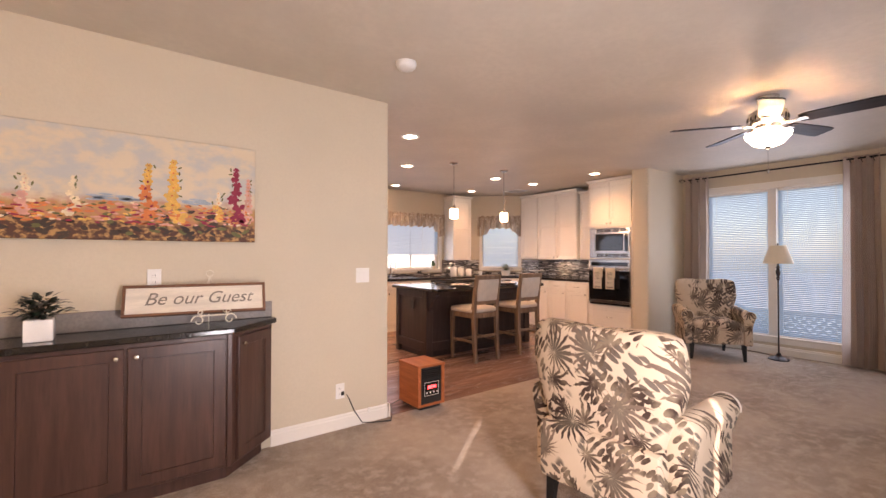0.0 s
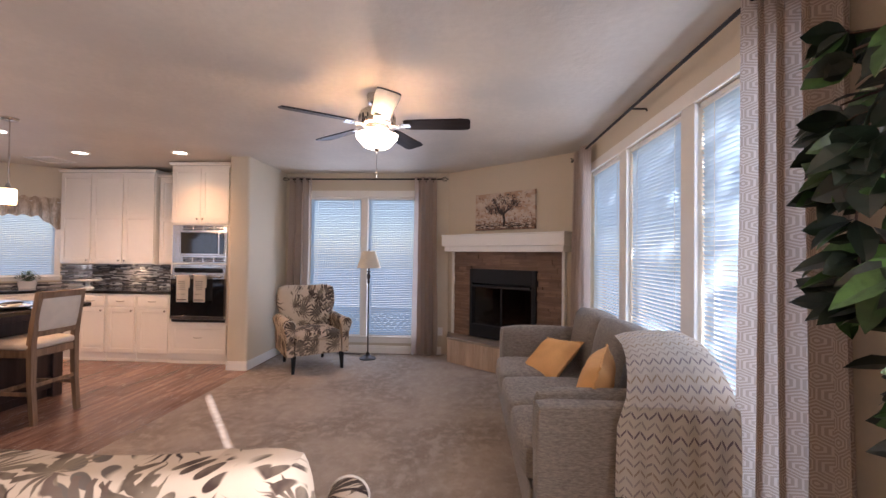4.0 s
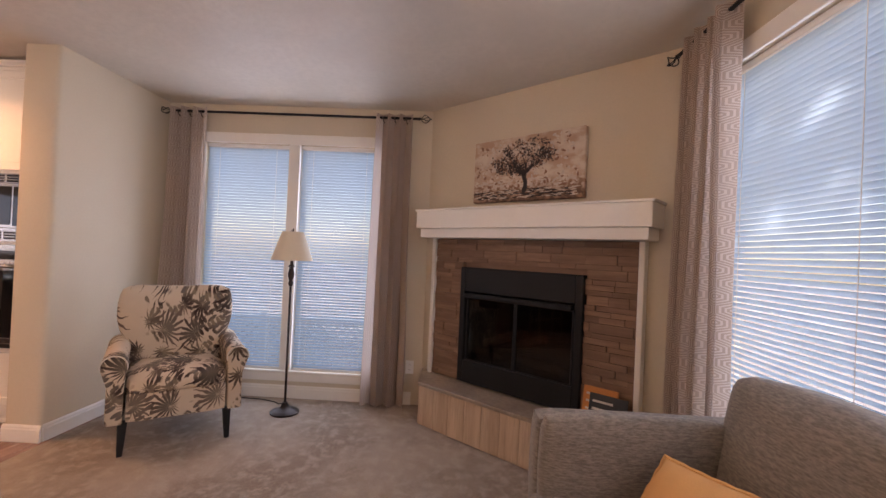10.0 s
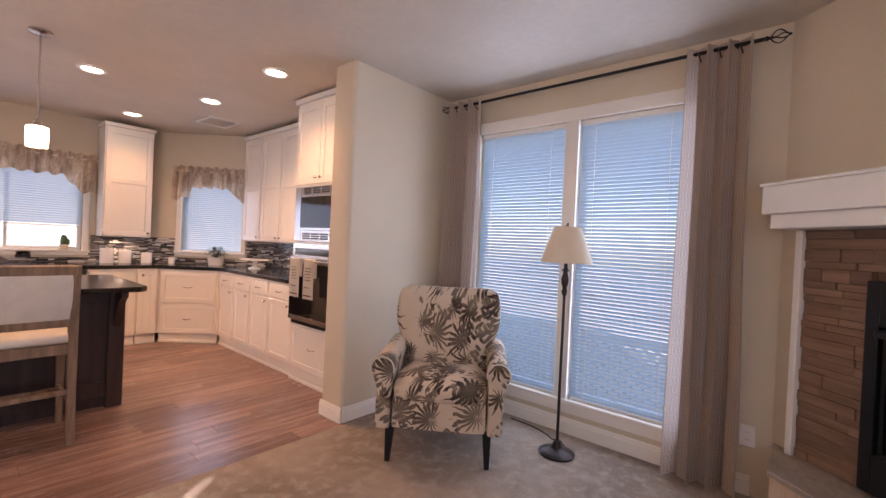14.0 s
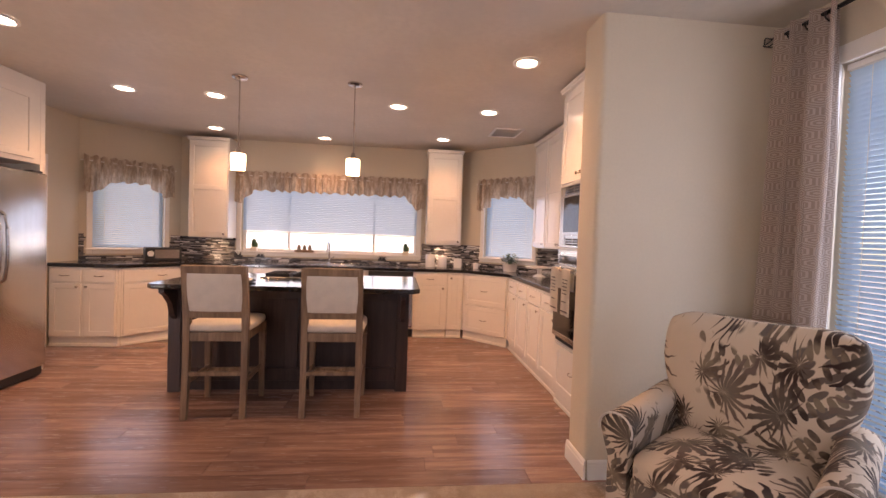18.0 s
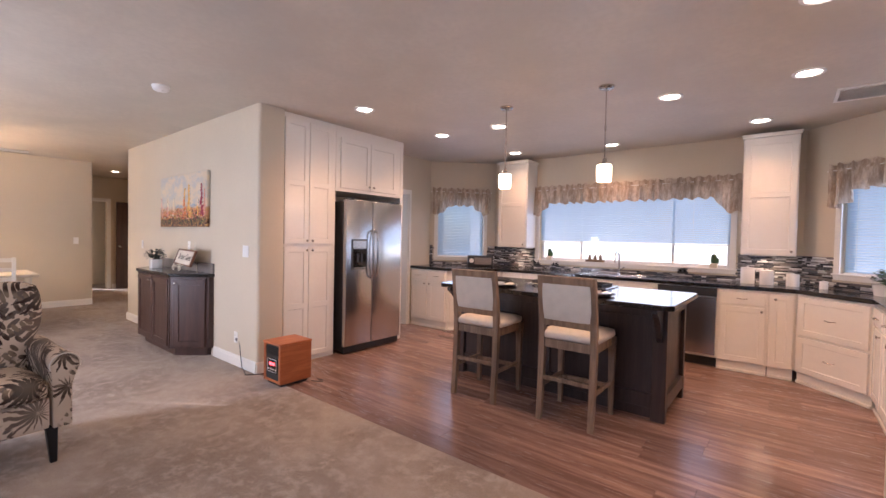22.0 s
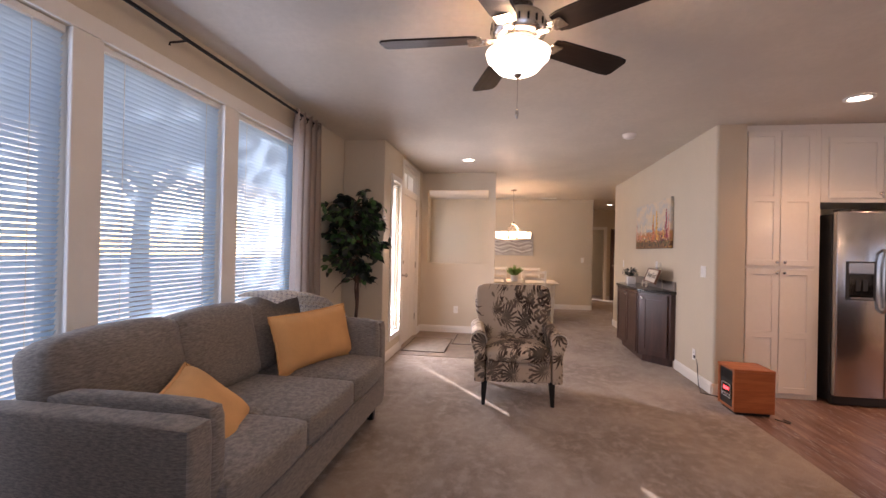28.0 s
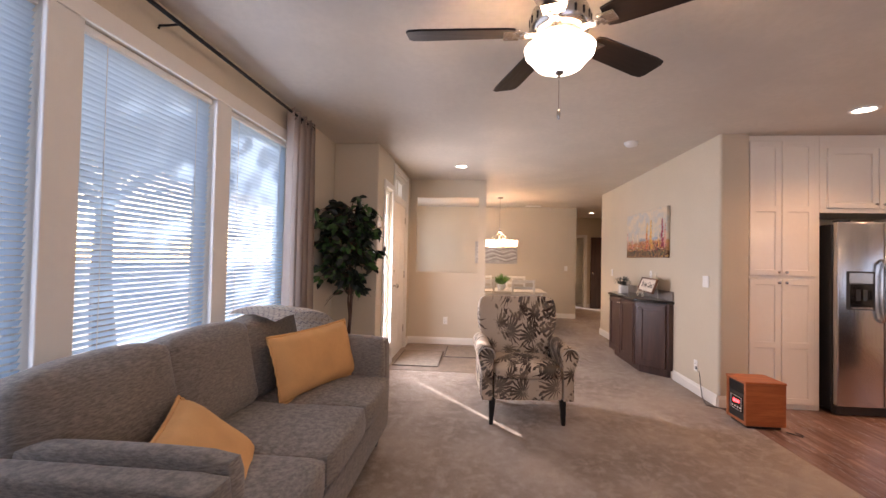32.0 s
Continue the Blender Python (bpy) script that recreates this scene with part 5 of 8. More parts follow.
pantry()
cabinet("fridge_cabinet", "white two-door shaker cabinet above the refrigerator", 2.07, 4.182, 90, 1.03, 0.6, 1.86, H - 0.003,
        [("door", 0.06, 1.90, 0.50, 2.47, 0.47, 1.94, ()), ("door", 0.506, 1.90, 0.945, 2.47, 0.54, 1.94, ())])
tagged(put("trim_end_panel", box(1.40, 5.213, 0, 2.07, 5.265, H - 0.003, 0.002), M_CAB), kind="structure")
tagged(put("wall_fridge_back", box(1.36, 3.42, 0, 1.42, 5.213, H), M_WALL), kind="structure")


def fridge():
    t = thing("refrigerator", "stainless side-by-side refrigerator with ice dispenser", "refrigerator", 2.215, 4.225, 0, 90)
    W, D = 0.885, 0.74
    part("body", box(0.005, 0.065, 0.03, W - 0.005, D, 1.745, 0.006), M_PLASTICBLACK, t, "dark grey cabinet sides")
    part("base_grille", box(0.01, 0.03, 0.012, W - 0.01, 0.09, 0.085, 0.003), M_PLASTICBLACK, t)
    for a, b, nm in ((0.004, 0.395, "freezer_door"), (0.401, W - 0.004, "fridge_door")):
        bm = box(a, 0.0, 0.09, b, 0.062, 1.765, 0.012, 3)
        d = part(nm, bm, M_STEEL, t, smooth=True)
        hx = 0.367 if nm == "freezer_door" else 0.430
        pts = [(hx, 0.0, 0.86), (hx, -0.04, 0.89), (hx, -0.058, 1.0), (hx, -0.062, 1.14), (hx, -0.058, 1.28), (hx, -0.04, 1.39), (hx, 0.0, 1.42)]
        part("handle", tube(pts, 0.013, 10), M_STEEL, d, "curved steel door handle", smooth=True)
        if nm == "freezer_door":
            part("dispenser_frame", box(0.075, -0.006, 0.965, 0.315, 0.004, 1.315, 0.004), M_PLASTICBLACK, d)
            part("dispenser_panel", box(0.095, -0.009, 1.205, 0.295, -0.005, 1.30, 0.002), M_STEEL, d)
            part("dispenser_well", box(0.10, -0.0085, 0.99, 0.29, -0.0055, 1.195, 0.002), M_BLACKGLASS, d)
            part("paddle", boxes((0.15, -0.016, 1.05, 0.185, -0.008, 1.15), (0.205, -0.016, 1.05, 0.24, -0.008, 1.15), bev=0.003), M_PLASTICBLACK, d)
            part("drip_tray", box(0.105, -0.022, 0.975, 0.285, -0.005, 0.992, 0.003), M_STEEL, d)
    for x in (0.08, W - 0.08):
        part("hinge_cap", box(x - 0.05, 0.02, 1.765, x + 0.05, 0.10, 1.785, 0.004), M_PLASTICBLACK, t)
    return t


fridge()


def dishwasher():
    t = thing("dishwasher", "stainless dishwasher with black control strip under the worktop", "dishwasher", 4.90, 6.645, 0, 0)
    w = 0.59
    part("body", box(0.0, 0.03, 0.10, w, 0.56, 0.868), M_PLASTICBLACK, t)
    part("door", box(0.003, -0.022, 0.135, w - 0.003, 0.028, 0.765, 0.004), M_STEEL, t)
    part("control_strip", box(0.003, -0.022, 0.772, w - 0.003, 0.028, 0.866, 0.004), M_PLASTICBLACK, t)
    part("kick_plate", box(0.0, 0.05, 0.0, w, 0.09, 0.13), M_PLASTICBLACK, t)
    return t


dishwasher()


def island():
    t = thing("kitchen_island", "dark taupe wooden kitchen island with panelled ends", "kitchen island", 3.45, 4.665)
    W, D = 1.94, 0.76
    part("body", box(0.03, 0.03, 0.085, W - 0.03, D - 0.03, 0.872, 0.002), M_ISLAND, t)
    part("plinth", box(0.05, 0.06, 0.0, W - 0.05, D - 0.06, 0.085), M_ISLAND, t)
    for x in (0.0, W - 0.10):
        for y in (0.0, D - 0.07):
            part("corner_post", box(x, y, 0.0, x + 0.10, y + 0.07, 0.872, 0.004), M_ISLAND, t)
    for x0, x1, nm in ((-0.0, 0.03, "end_frame"), (W - 0.03, W, "end_frame")):
        for z0, z1 in ((0.09, 0.20), (0.78, 0.872)):
            part(nm, box(x0, 0.07, z0, x1, D - 0.07, z1, 0.003), M_ISLAND, t)
    part("front_panel", boxes((0.10, 0.012, 0.09, W - 0.10, 0.031, 0.20), (0.10, 0.012, 0.78, W - 0.10, 0.031, 0.872), (W / 2 - 0.05, 0.013, 0.20, W / 2 + 0.05, 0.031, 0.78), bev=0.003), M_ISLAND, t)
    for x in (0.05, W - 0.05):
        # curved brackets under the overhang
        pts = [(0.0, 0.872), (-0.20, 0.872), (-0.20, 0.84), (-0.15, 0.81), (-0.08, 0.74), (-0.04, 0.64), (0.0, 0.60)]
        bm = bmesh.new()
        va = [bm.verts.new((x - 0.02, y, z)) for y, z in pts]
        vb = [bm.verts.new((x + 0.02, y, z)) for y, z in pts]
        bm.faces.new(va[::-1])
        bm.faces.new(vb)
        for i in range(len(pts)):
            j = (i + 1) % len(pts)
            bm.faces.new((va[i], va[j], vb[j], vb[i]))
        bmesh.ops.recalc_face_normals(bm, faces=bm.faces[:])
        part("bracket", bm, M_ISLAND, t)
    part("outlet", box(-0.004, 0.30, 0.62, 0.0, 0.37, 0.73, 0.002), M_PLASTICBLACK, t)
    return t


island()
bm = prism([(3.40, 4.46), (3.45, 4.41), (5.42, 4.41), (5.47, 4.46), (5.47, 5.46), (5.43, 5.50), (3.44, 5.50), (3.40, 5.46)], 0.874, 0.912, 0.008, 3)
tagged(put("island_top", bm, M_GRANITE), "polished black stone top on the island", "worktop")


def cooktop():
    t = thing("cooktop", "stainless gas cooktop with black grates set in the island", "cooktop", 4.05, 5.02, 0.912)
    part("pan", box(0, 0, 0.001, 0.76, 0.42, 0.012, 0.004), M_STEEL, t)
    for k in range(3):
        part("grate", boxes(*[(0.03 + k * 0.24, 0.05 + q * 0.10, 0.012, 0.24 + k * 0.24, 0.062 + q * 0.10, 0.04) for q in range(4)], (0.03 + k * 0.24, 0.05, 0.012, 0.042 + k * 0.24, 0.36, 0.04), (0.228 + k * 0.24, 0.05, 0.012, 0.24 + k * 0.24, 0.36, 0.04), bev=0.002), M_BLACK, t)
    return t


cooktop()


def place_setting(x, y):
    t = thing("place_setting", "stacked plates with dark napkin on a round charger", "plates", x, y, 0.913, 0, "island place settings")
    part("charger", lathe([(0, 0), (0.11, 0), (0.155, 0.012), (0.155, 0.016), (0.11, 0.006), (0, 0.006)], 32), M_BLACK, t, smooth=True)
    part("dinner_plate", lathe([(0, 0.008), (0.08, 0.008), (0.13, 0.024), (0.13, 0.027), (0.08, 0.013), (0, 0.013)], 32), M_WHITECER, t, smooth=True)
    part("bowl", lathe([(0, 0.014), (0.04, 0.014), (0.075, 0.045), (0.072, 0.047), (0.038, 0.02), (0, 0.02)], 28), M_WHITECER, t, smooth=True)
    part("napkin", smooth_box(-0.07, -0.03, 0.03, 0.08, 0.04, 0.055, 0.004, 4, 0.01, wrinkle=0.008), M_BLACK, t, smooth=True)
    return t


place_setting(3.98, 4.63)
place_setting(4.86, 4.63)


def counter_stool(x, y, rz):
    """A counter chair facing local +y; the origin lies under the middle of its back legs."""
    t = thing("counter_stool", "weathered oak counter chair with cream upholstered back and seat", "counter stool", x, y, 0, rz, "stools at the island")
    hw = 0.195
    for s in (-1, 1):
        secs = []
        for z, yy, r in ((0.0, -0.035, 0.019), (0.30, -0.008, 0.021), (0.60, 0.0, 0.023), (0.66, 0.0, 0.023), (0.85, -0.022, 0.021), (1.085, -0.062, 0.019)):
            secs.append([(s * hw - r, yy - r, z), (s * hw + r, yy - r, z), (s * hw + r, yy + r, z), (s * hw - r, yy + r, z)])
        part("back_leg", loft(secs), M_OAK, t)
        secs = []
        for z, r in ((0.0, 0.016), (0.50, 0.023), (0.515, 0.027), (0.535, 0.021), (0.55, 0.026), (0.61, 0.026)):
            secs.append([(s * (hw + 0.01) - r, 0.40 - r, z), (s * (hw + 0.01) + r, 0.40 - r, z), (s * (hw + 0.01) + r, 0.40 + r, z), (s * (hw + 0.01) - r, 0.40 + r, z)])
        part("front_leg", loft(secs), M_OAK, t)
        part("side_rail", box(s * hw - 0.014, 0.02, 0.545, s * hw + 0.014, 0.39, 0.61, 0.003), M_OAK, t)
        part("side_stretcher", box(s * hw - 0.011, 0.0, 0.235, s * hw + 0.011, 0.40, 0.265, 0.003), M_OAK, t)
    part("back_rail", box(-hw, -0.014, 0.545, hw, 0.014, 0.61, 0.003), M_OAK, t)
    part("front_rail", box(-hw, 0.386, 0.545, hw, 0.414, 0.61, 0.003), M_OAK, t)
    part("back_stretcher", box(-hw, -0.022, 0.30, hw, 0.0, 0.33, 0.003), M_OAK, t)
    part("foot_rest", box(-hw, 0.39, 0.20, hw, 0.412, 0.235, 0.003), M_OAK, t)
    part("seat_cushion", smooth_box(-0.222, -0.015, 0.605, 0.222, 0.435, 0.675, 0.015, 8, 0.03), M_LINEN, t, smooth=True)
    m = pose(0, -0.008, 0.70, 9.5, 0, 0)
    part("crest_rail", box(-hw, -0.016, 0.335, hw, 0.016, 0.392, 0.006, 2), M_OAK, t, m=m)
    part("lower_rail", box(-hw + 0.015, -0.014, 0.015, hw - 0.015, 0.014, 0.065, 0.004), M_OAK, t, m=m)
    part("back_pad", smooth_box(-hw + 0.018, -0.017, 0.06, hw - 0.018, 0.017, 0.34, 0.008, 6, 0.012), M_LINEN, t, smooth=True, m=m)
    return t


counter_stool(4.025, 4.18, 2)
counter_stool(4.825, 4.19, 1)


def pendant(x, y):
    t = thing("pendant_light", "small nickel pendant with frosted glass cylinder, lit", "pendant light", x, y, 0, 0, "pendants over the island")
    part("canopy", lathe([(0, H), (0.062, H), (0.062, H - 0.012), (0.05, H - 0.022), (0, H - 0.024)], 24), M_NICKEL, t, smooth=True)
    part("stem", lathe([(0, H - 0.02), (0.006, H - 0.02), (0.006, 2.01), (0, 2.01)], 10), M_NICKEL, t, smooth=True)
    part("stem_joint", lathe([(0, 2.28), (0.009, 2.28), (0.009, 2.25), (0, 2.25)], 10), M_NICKEL, t, smooth=True)
    part("socket_cap", lathe([(0, 2.02), (0.014, 2.02), (0.022, 1.985), (0.05, 1.975), (0.05, 1.965), (0, 1.965)], 20), M_NICKEL, t, smooth=True)
    part("glass_shade", lathe([(0.048, 1.97), (0.058, 1.965), (0.060, 1.90), (0.056, 1.835), (0.052, 1.835), (0.056, 1.90), (0.045, 1.96)], 28), M_BULBGLASS, t, "frosted white glass cylinder, lit", smooth=True)
    return t


for px, py in PENDANTS:
    pendant(px, py)
for cx, cy in CANS:
    t = thing("downlight", "round recessed ceiling downlight, lit", "ceiling light", cx, cy, 0, 0, "recessed downlights")
    part("trim_ring", lathe([(0.098, H - 0.001), (0.098, H - 0.008), (0.080, H - 0.012), (0.068, H - 0.003)], 32), M_PLASTICWHITE, t, smooth=True)
    part("lens", lathe([(0, H - 0.004), (0.069, H - 0.004), (0.069, H - 0.001)], 28), M_CANGLOW, t, "glowing frosted lens")


def ceiling_vent(x, y, w, d, label):
    t = thing("ceiling_vent", label, "vent", x, y, 0)
    part("frame", boxes((-w / 2, -d / 2, H - 0.012, w / 2, -d / 2 + 0.025, H), (-w / 2, d / 2 - 0.025, H - 0.012, w / 2, d / 2, H), (-w / 2, -d / 2 + 0.025, H - 0.012, -w / 2 + 0.025, d / 2 - 0.025, H), (w / 2 - 0.025, -d / 2 + 0.025, H - 0.012, w / 2, d / 2 - 0.025, H), bev=0.002), M_PLASTICWHITE, t)
    n = 10
    first = None
    for k in range(n):
        yy = -d / 2 + 0.03 + (d - 0.06) * (k + 0.5) / n
        m = pose(0, yy, H - 0.007, 30, 0, 0)
        if first is None:
            first = part("slat", box(-w / 2 + 0.02, -0.012, -0.001, w / 2 - 0.02, 0.012, 0.001), M_PLASTICWHITE, t, m=m)
        else:
            again("slat", first, t, m)
    return t


ceiling_vent(6.50, 6.0, 0.34, 0.40, "white slatted ceiling vent in the kitchen")
ceiling_vent(-3.55, 2.2, 0.16, 0.34, "white slatted ceiling vent in the dining area")


def smoke_alarm():
    t = thing("smoke_alarm", "round white smoke alarm on the ceiling", "smoke alarm", 1.83, 2.53)
    part("base", lathe([(0, H), (0.068, H), (0.070, H - 0.012), (0, H - 0.013)], 32), M_PLASTICWHITE, t, smooth=True)
    part("cover", lathe([(0.066, H - 0.012), (0.062, H - 0.03), (0.05, H - 0.042), (0.02, H - 0.047), (0, H - 0.047)], 32), M_PLASTICWHITE, t, smooth=True)
    part("test_button", lathe([(0, H - 0.050), (0.012, H - 0.049), (0.012, H - 0.045)], 14, at=(0.025, 0, 0)), M_PLASTICWHITE, t)
    return t


smoke_alarm()


def m_valance():
    m, t, b = node_mat("shimmering_taupe_valance")
    n = noise_tex(t, coords(t, (11, 11, 3)), 1.6, 5, 0.7)
    n2 = noise_tex(t, coords(t), 24.0, 3)
    c = mixer(t, ramp(t, n, 0.33, 0.68), (0.34, 0.25, 0.175), (0.68, 0.57, 0.45))
    c = mixer(t, mth(t, "MULTIPLY", ramp(t, n2, 0.45, 0.65), 0.4), c, (0.42, 0.325, 0.24))
    t.links.new(c, b.inputs["Base Color"])
    b.inputs["Roughness"].default_value = 0.55
    tr = t.nodes.new("ShaderNodeBsdfTranslucent")
    t.links.new(c, tr.inputs[0])
    mx = t.nodes.new("ShaderNodeMixShader")
    mx.inputs[0].default_value = 0.25
    t.links.new(b.outputs[0], mx.inputs[1])
    t.links.new(tr.outputs[0], mx.inputs[2])
    t.links.new(mx.outputs[0], t.nodes["Material Output"].inputs[0])
    bumped(t, b, noise_tex(t, coords(t), 140.0), 0.15, 0.002)
    return m


M_VALANCE = m_valance()


def valance(p0, p1, s0, s1, top, mid, tail, seed):
    """A gathered valance on a rod, its lower edge rising in the middle."""
    p0, p1 = Vector(p0), Vector(p1)
    ang = math.degrees(math.atan2(p1.y - p0.y, p1.x - p0.x))
    t = thing("window_valance", "gathered taupe scalloped valance over a kitchen window", "valance", p0.x, p0.y, 0, ang, "kitchen valances")
    L = s1 - s0
    n, k = int(L * 120), 16
    bm = bmesh.new()
    gr = []
    for j in range(k + 1):
        f = j / k
        row = []
        for i in range(n + 1):
            u = i / n
            e = min(u, 1 - u) * L
            w = min(1.0, max(0.0, (e - 0.10) / 0.22))
            w = w * w * (3 - 2 * w)
            low = tail + (mid - tail) * w + 0.012 * noise.noise((u * L * 9, seed, 0))
            hdr = 0.035
            z = top + hdr - (top + hdr - low) * f
            ph = u * L * 46 + 2.5 * noise.noise((u * L * 4, seed, 2))
            amp = (0.012 + 0.030 * f) * (0.6 + 0.8 * abs(noise.noise((u * L * 3, seed, 5))) * 1.6)
            pinch = 0.25 if abs(z - (top - 0.025)) < 0.02 else 1.0
            row.append(bm.verts.new((s0 + u * L, 0.062 + amp * pinch * (math.sin(ph) + 0.4 * math.sin(2.3 * ph + seed)) + 0.02 * f * noise.noise((u * L * 6, f * 2, seed)), z + 0.012 * math.sin(ph * 1.3) * (1 - f) + 0.012 * f * math.sin(ph))))
        gr.append(row)
    for j in range(k):
        for i in range(n):
            bm.faces.new((gr[j][i], gr[j][i + 1], gr[j + 1][i + 1], gr[j + 1][i]))
    part("fabric", bm, M_VALANCE, t, smooth=True)
    part("rod", tube([(s0 - 0.02, 0.02, top - 0.025), (s0 - 0.02, 0.055, top - 0.025), (s1 + 0.02, 0.055, top - 0.025), (s1 + 0.02, 0.02, top - 0.025)], 0.006, 6), M_PLASTICWHITE, t)
    return t


valance((6.20, 7.27), (2.27, 7.27), 0.56, 3.24, 2.13, 1.90, 1.72, 1)
valance(RA0, RA1, 0.30, 1.28, 2.13, 1.90, 1.74, 2)
valance(LA0, LA1, 0.10, 1.06, 2.13, 1.88, 1.74, 3)

# utility doorway casing
tagged(put("trim_utility_door", boxes((1.502, 5.985, 0, 1.517, 6.032, 2.08), (1.502, 5.268, 0, 1.517, 5.315, 2.08), (1.502, 5.315, 2.022, 1.517, 5.985, 2.08), (1.383, 5.972, 0, 1.501, 5.987, 2.012), (1.383, 5.315, 2.012, 1.501, 5.987, 2.027), bev=0.002), M_TRIM), kind="structure")


def faucet():
    t = thing("kitchen_faucet", "chrome gooseneck faucet behind the sink", "faucet", 4.32, 7.12, 0.915)
    part("base", lathe([(0, 0), (0.028, 0), (0.026, 0.012), (0.016, 0.02), (0.015, 0.08), (0, 0.08)], 18), M_CHROME, t, smooth=True)
    pts = [(0, 0, 0.05), (0, 0, 0.22)] + [(0.0, -0.09 + 0.09 * math.cos(a), 0.22 + 0.09 * math.sin(a)) for a in [math.pi * k / 10 for k in range(1, 11)]] + [(0, -0.18, 0.16)]
    part("spout", tube(pts, 0.012, 10), M_CHROME, t, smooth=True)
    part("lever", tube([(0.02, 0, 0.06), (0.07, -0.01, 0.10)], 0.006, 8), M_CHROME, t, smooth=True)
    return t


faucet()
sk = thing("kitchen_sink", "stainless double sink set into the worktop", "sink", 3.88, 6.72, 0.915)
part("rim", boxes((0, 0, 0.0005, 0.82, 0.03, 0.006), (0, 0.31, 0.0005, 0.82, 0.34, 0.006), (0, 0.03, 0.0005, 0.03, 0.31, 0.006), (0.79, 0.03, 0.0005, 0.82, 0.31, 0.006), (0.395, 0.03, 0.0005, 0.425, 0.31, 0.006), bev=0.002), M_STEEL, sk)
part("bowl", box(0.03, 0.03, 0.0004, 0.395, 0.31, 0.0020), M_STEEL, sk)
part("bowl", box(0.425, 0.03, 0.0004, 0.79, 0.31, 0.0020), M_STEEL, sk)

# ---- west side: buffet, entry, dining, hall ----


def buffet():
    t = thing("buffet_cabinet", "espresso wood buffet with angled ends against the wall", "sideboard", 0, 0)
    x0, x1, yf, yb, xa, xb = -0.14, 0.875, 2.93, 3.258, -0.46, 1.17
    pts = [(x0, yf), (x1, yf), (xb, yb - 0.05), (xb, yb), (xa, yb), (xa, yb - 0.05)]
    part("body", prism(pts, 0.09, 0.868, 0.003), M_ESPRESSO, t)
    part("plinth", prism([(x0 + 0.03, yf + 0.06), (x1 - 0.02, yf + 0.06), (xb - 0.06, yb - 0.04), (xb - 0.06, yb), (xa + 0.06, yb), (xa + 0.06, yb - 0.04)], 0.0, 0.092), M_ESPRESSO, t)
    o = 0.028
    part("top", prism([(x0 - o * 0.4, yf - o), (x1 + o * 0.4, yf - o), (xb + o, yb - 0.07), (xb + o, yb), (xa - o, yb), (xa - o, yb - 0.07)], 0.869, 0.905, 0.008, 3), M_GRANITE, t, "polished black stone top")
    part("backsplash", box(xa - 0.01, yb - 0.02, 0.906, xb + 0.01, yb, 1.015, 0.003), M_BACKSTONE, t, "grey stone upstand")
    w = (x1 - x0 - 0.06) / 2
    for k in range(2):
        a = x0 + 0.03 + k * w + 0.008
        d = part("door", shaker(0, 0, w - 0.016, 0.735, stile=0.06), M_ESPRESSO, t, m=pose(a, yf, 0.11, 0, 0, 0))
        knob(d, w - 0.05 if k == 0 else 0.035, 0.69)
    for xs in (x0, x1 - 0.03):
        part("stile", box(xs, yf - 0.012, 0.09, xs + 0.03, yf, 0.868, 0.004), M_ESPRESSO, t)
    L = math.hypot(xb - x1, yb - 0.05 - yf)
    a = math.degrees(math.atan2(yb - 0.05 - yf, xb - x1))
    d = part("door", shaker(0, 0, L - 0.07, 0.735, stile=0.06), M_ESPRESSO, t, m=pose(x1 + 0.035 * math.cos(radians(a)), yf + 0.035 * math.sin(radians(a)), 0.11, 0, 0, a))
    knob(d, 0.03, 0.69)
    d = part("door", shaker(0, 0, L - 0.07, 0.735, stile=0.06), M_ESPRESSO, t, m=pose(x0 - (L - 0.035) * math.cos(radians(a)), yf + (L - 0.035) * math.sin(radians(a)), 0.11, 0, 0, -a))
    knob(d, L - 0.10, 0.69)
    return t


M_BACKSTONE = mat("grey_stone", (0.23, 0.20, 0.18), 0.4, var=0.2, scale=5, fine=60, bump=0.1)
buffet()


def painting_mat(name, w, h, low, mid, skyc, horizon, cloud, speck, band=(0.0, 0.30)):
    """Paint in soft brush dabs: sky, far land and a meadow of colour."""
    m, t, b = node_mat(name)
    c = t.nodes.new("ShaderNodeTexCoord")
    sp = t.nodes.new("ShaderNodeSeparateXYZ")
    t.links.new(c.outputs["Object"], sp.inputs[0])
    z = mth(t, "DIVIDE", sp.outputs[2], h)
    v = coords(t, (6, 6, 9))
    n1, n2 = noise_tex(t, v, 1.4, 4), noise_tex(t, coords(t, (26, 26, 34)), 1.0, 3)
    zz = mth(t, "MULTIPLY_ADD", mth(t, "SUBTRACT", n1, 0.5), 0.25, z)
    sk = mixer(t, ramp(t, n1, 0.35, 0.65), skyc, cloud)
    land = mixer(t, ramp(t, n2, 0.42, 0.6), mid, speck)
    dark = mixer(t, ramp(t, n2, 0.45, 0.62), low, mid)
    col = mixer(t, ramp(t, zz, horizon - 0.06, horizon + 0.06), land, sk)
    col = mixer(t, ramp(t, zz, *band), dark, col)
    t.links.new(col, b.inputs["Base Color"])
    b.inputs["Roughness"].default_value = 0.6
    bumped(t, b, n2, 0.4, 0.002)
    return m


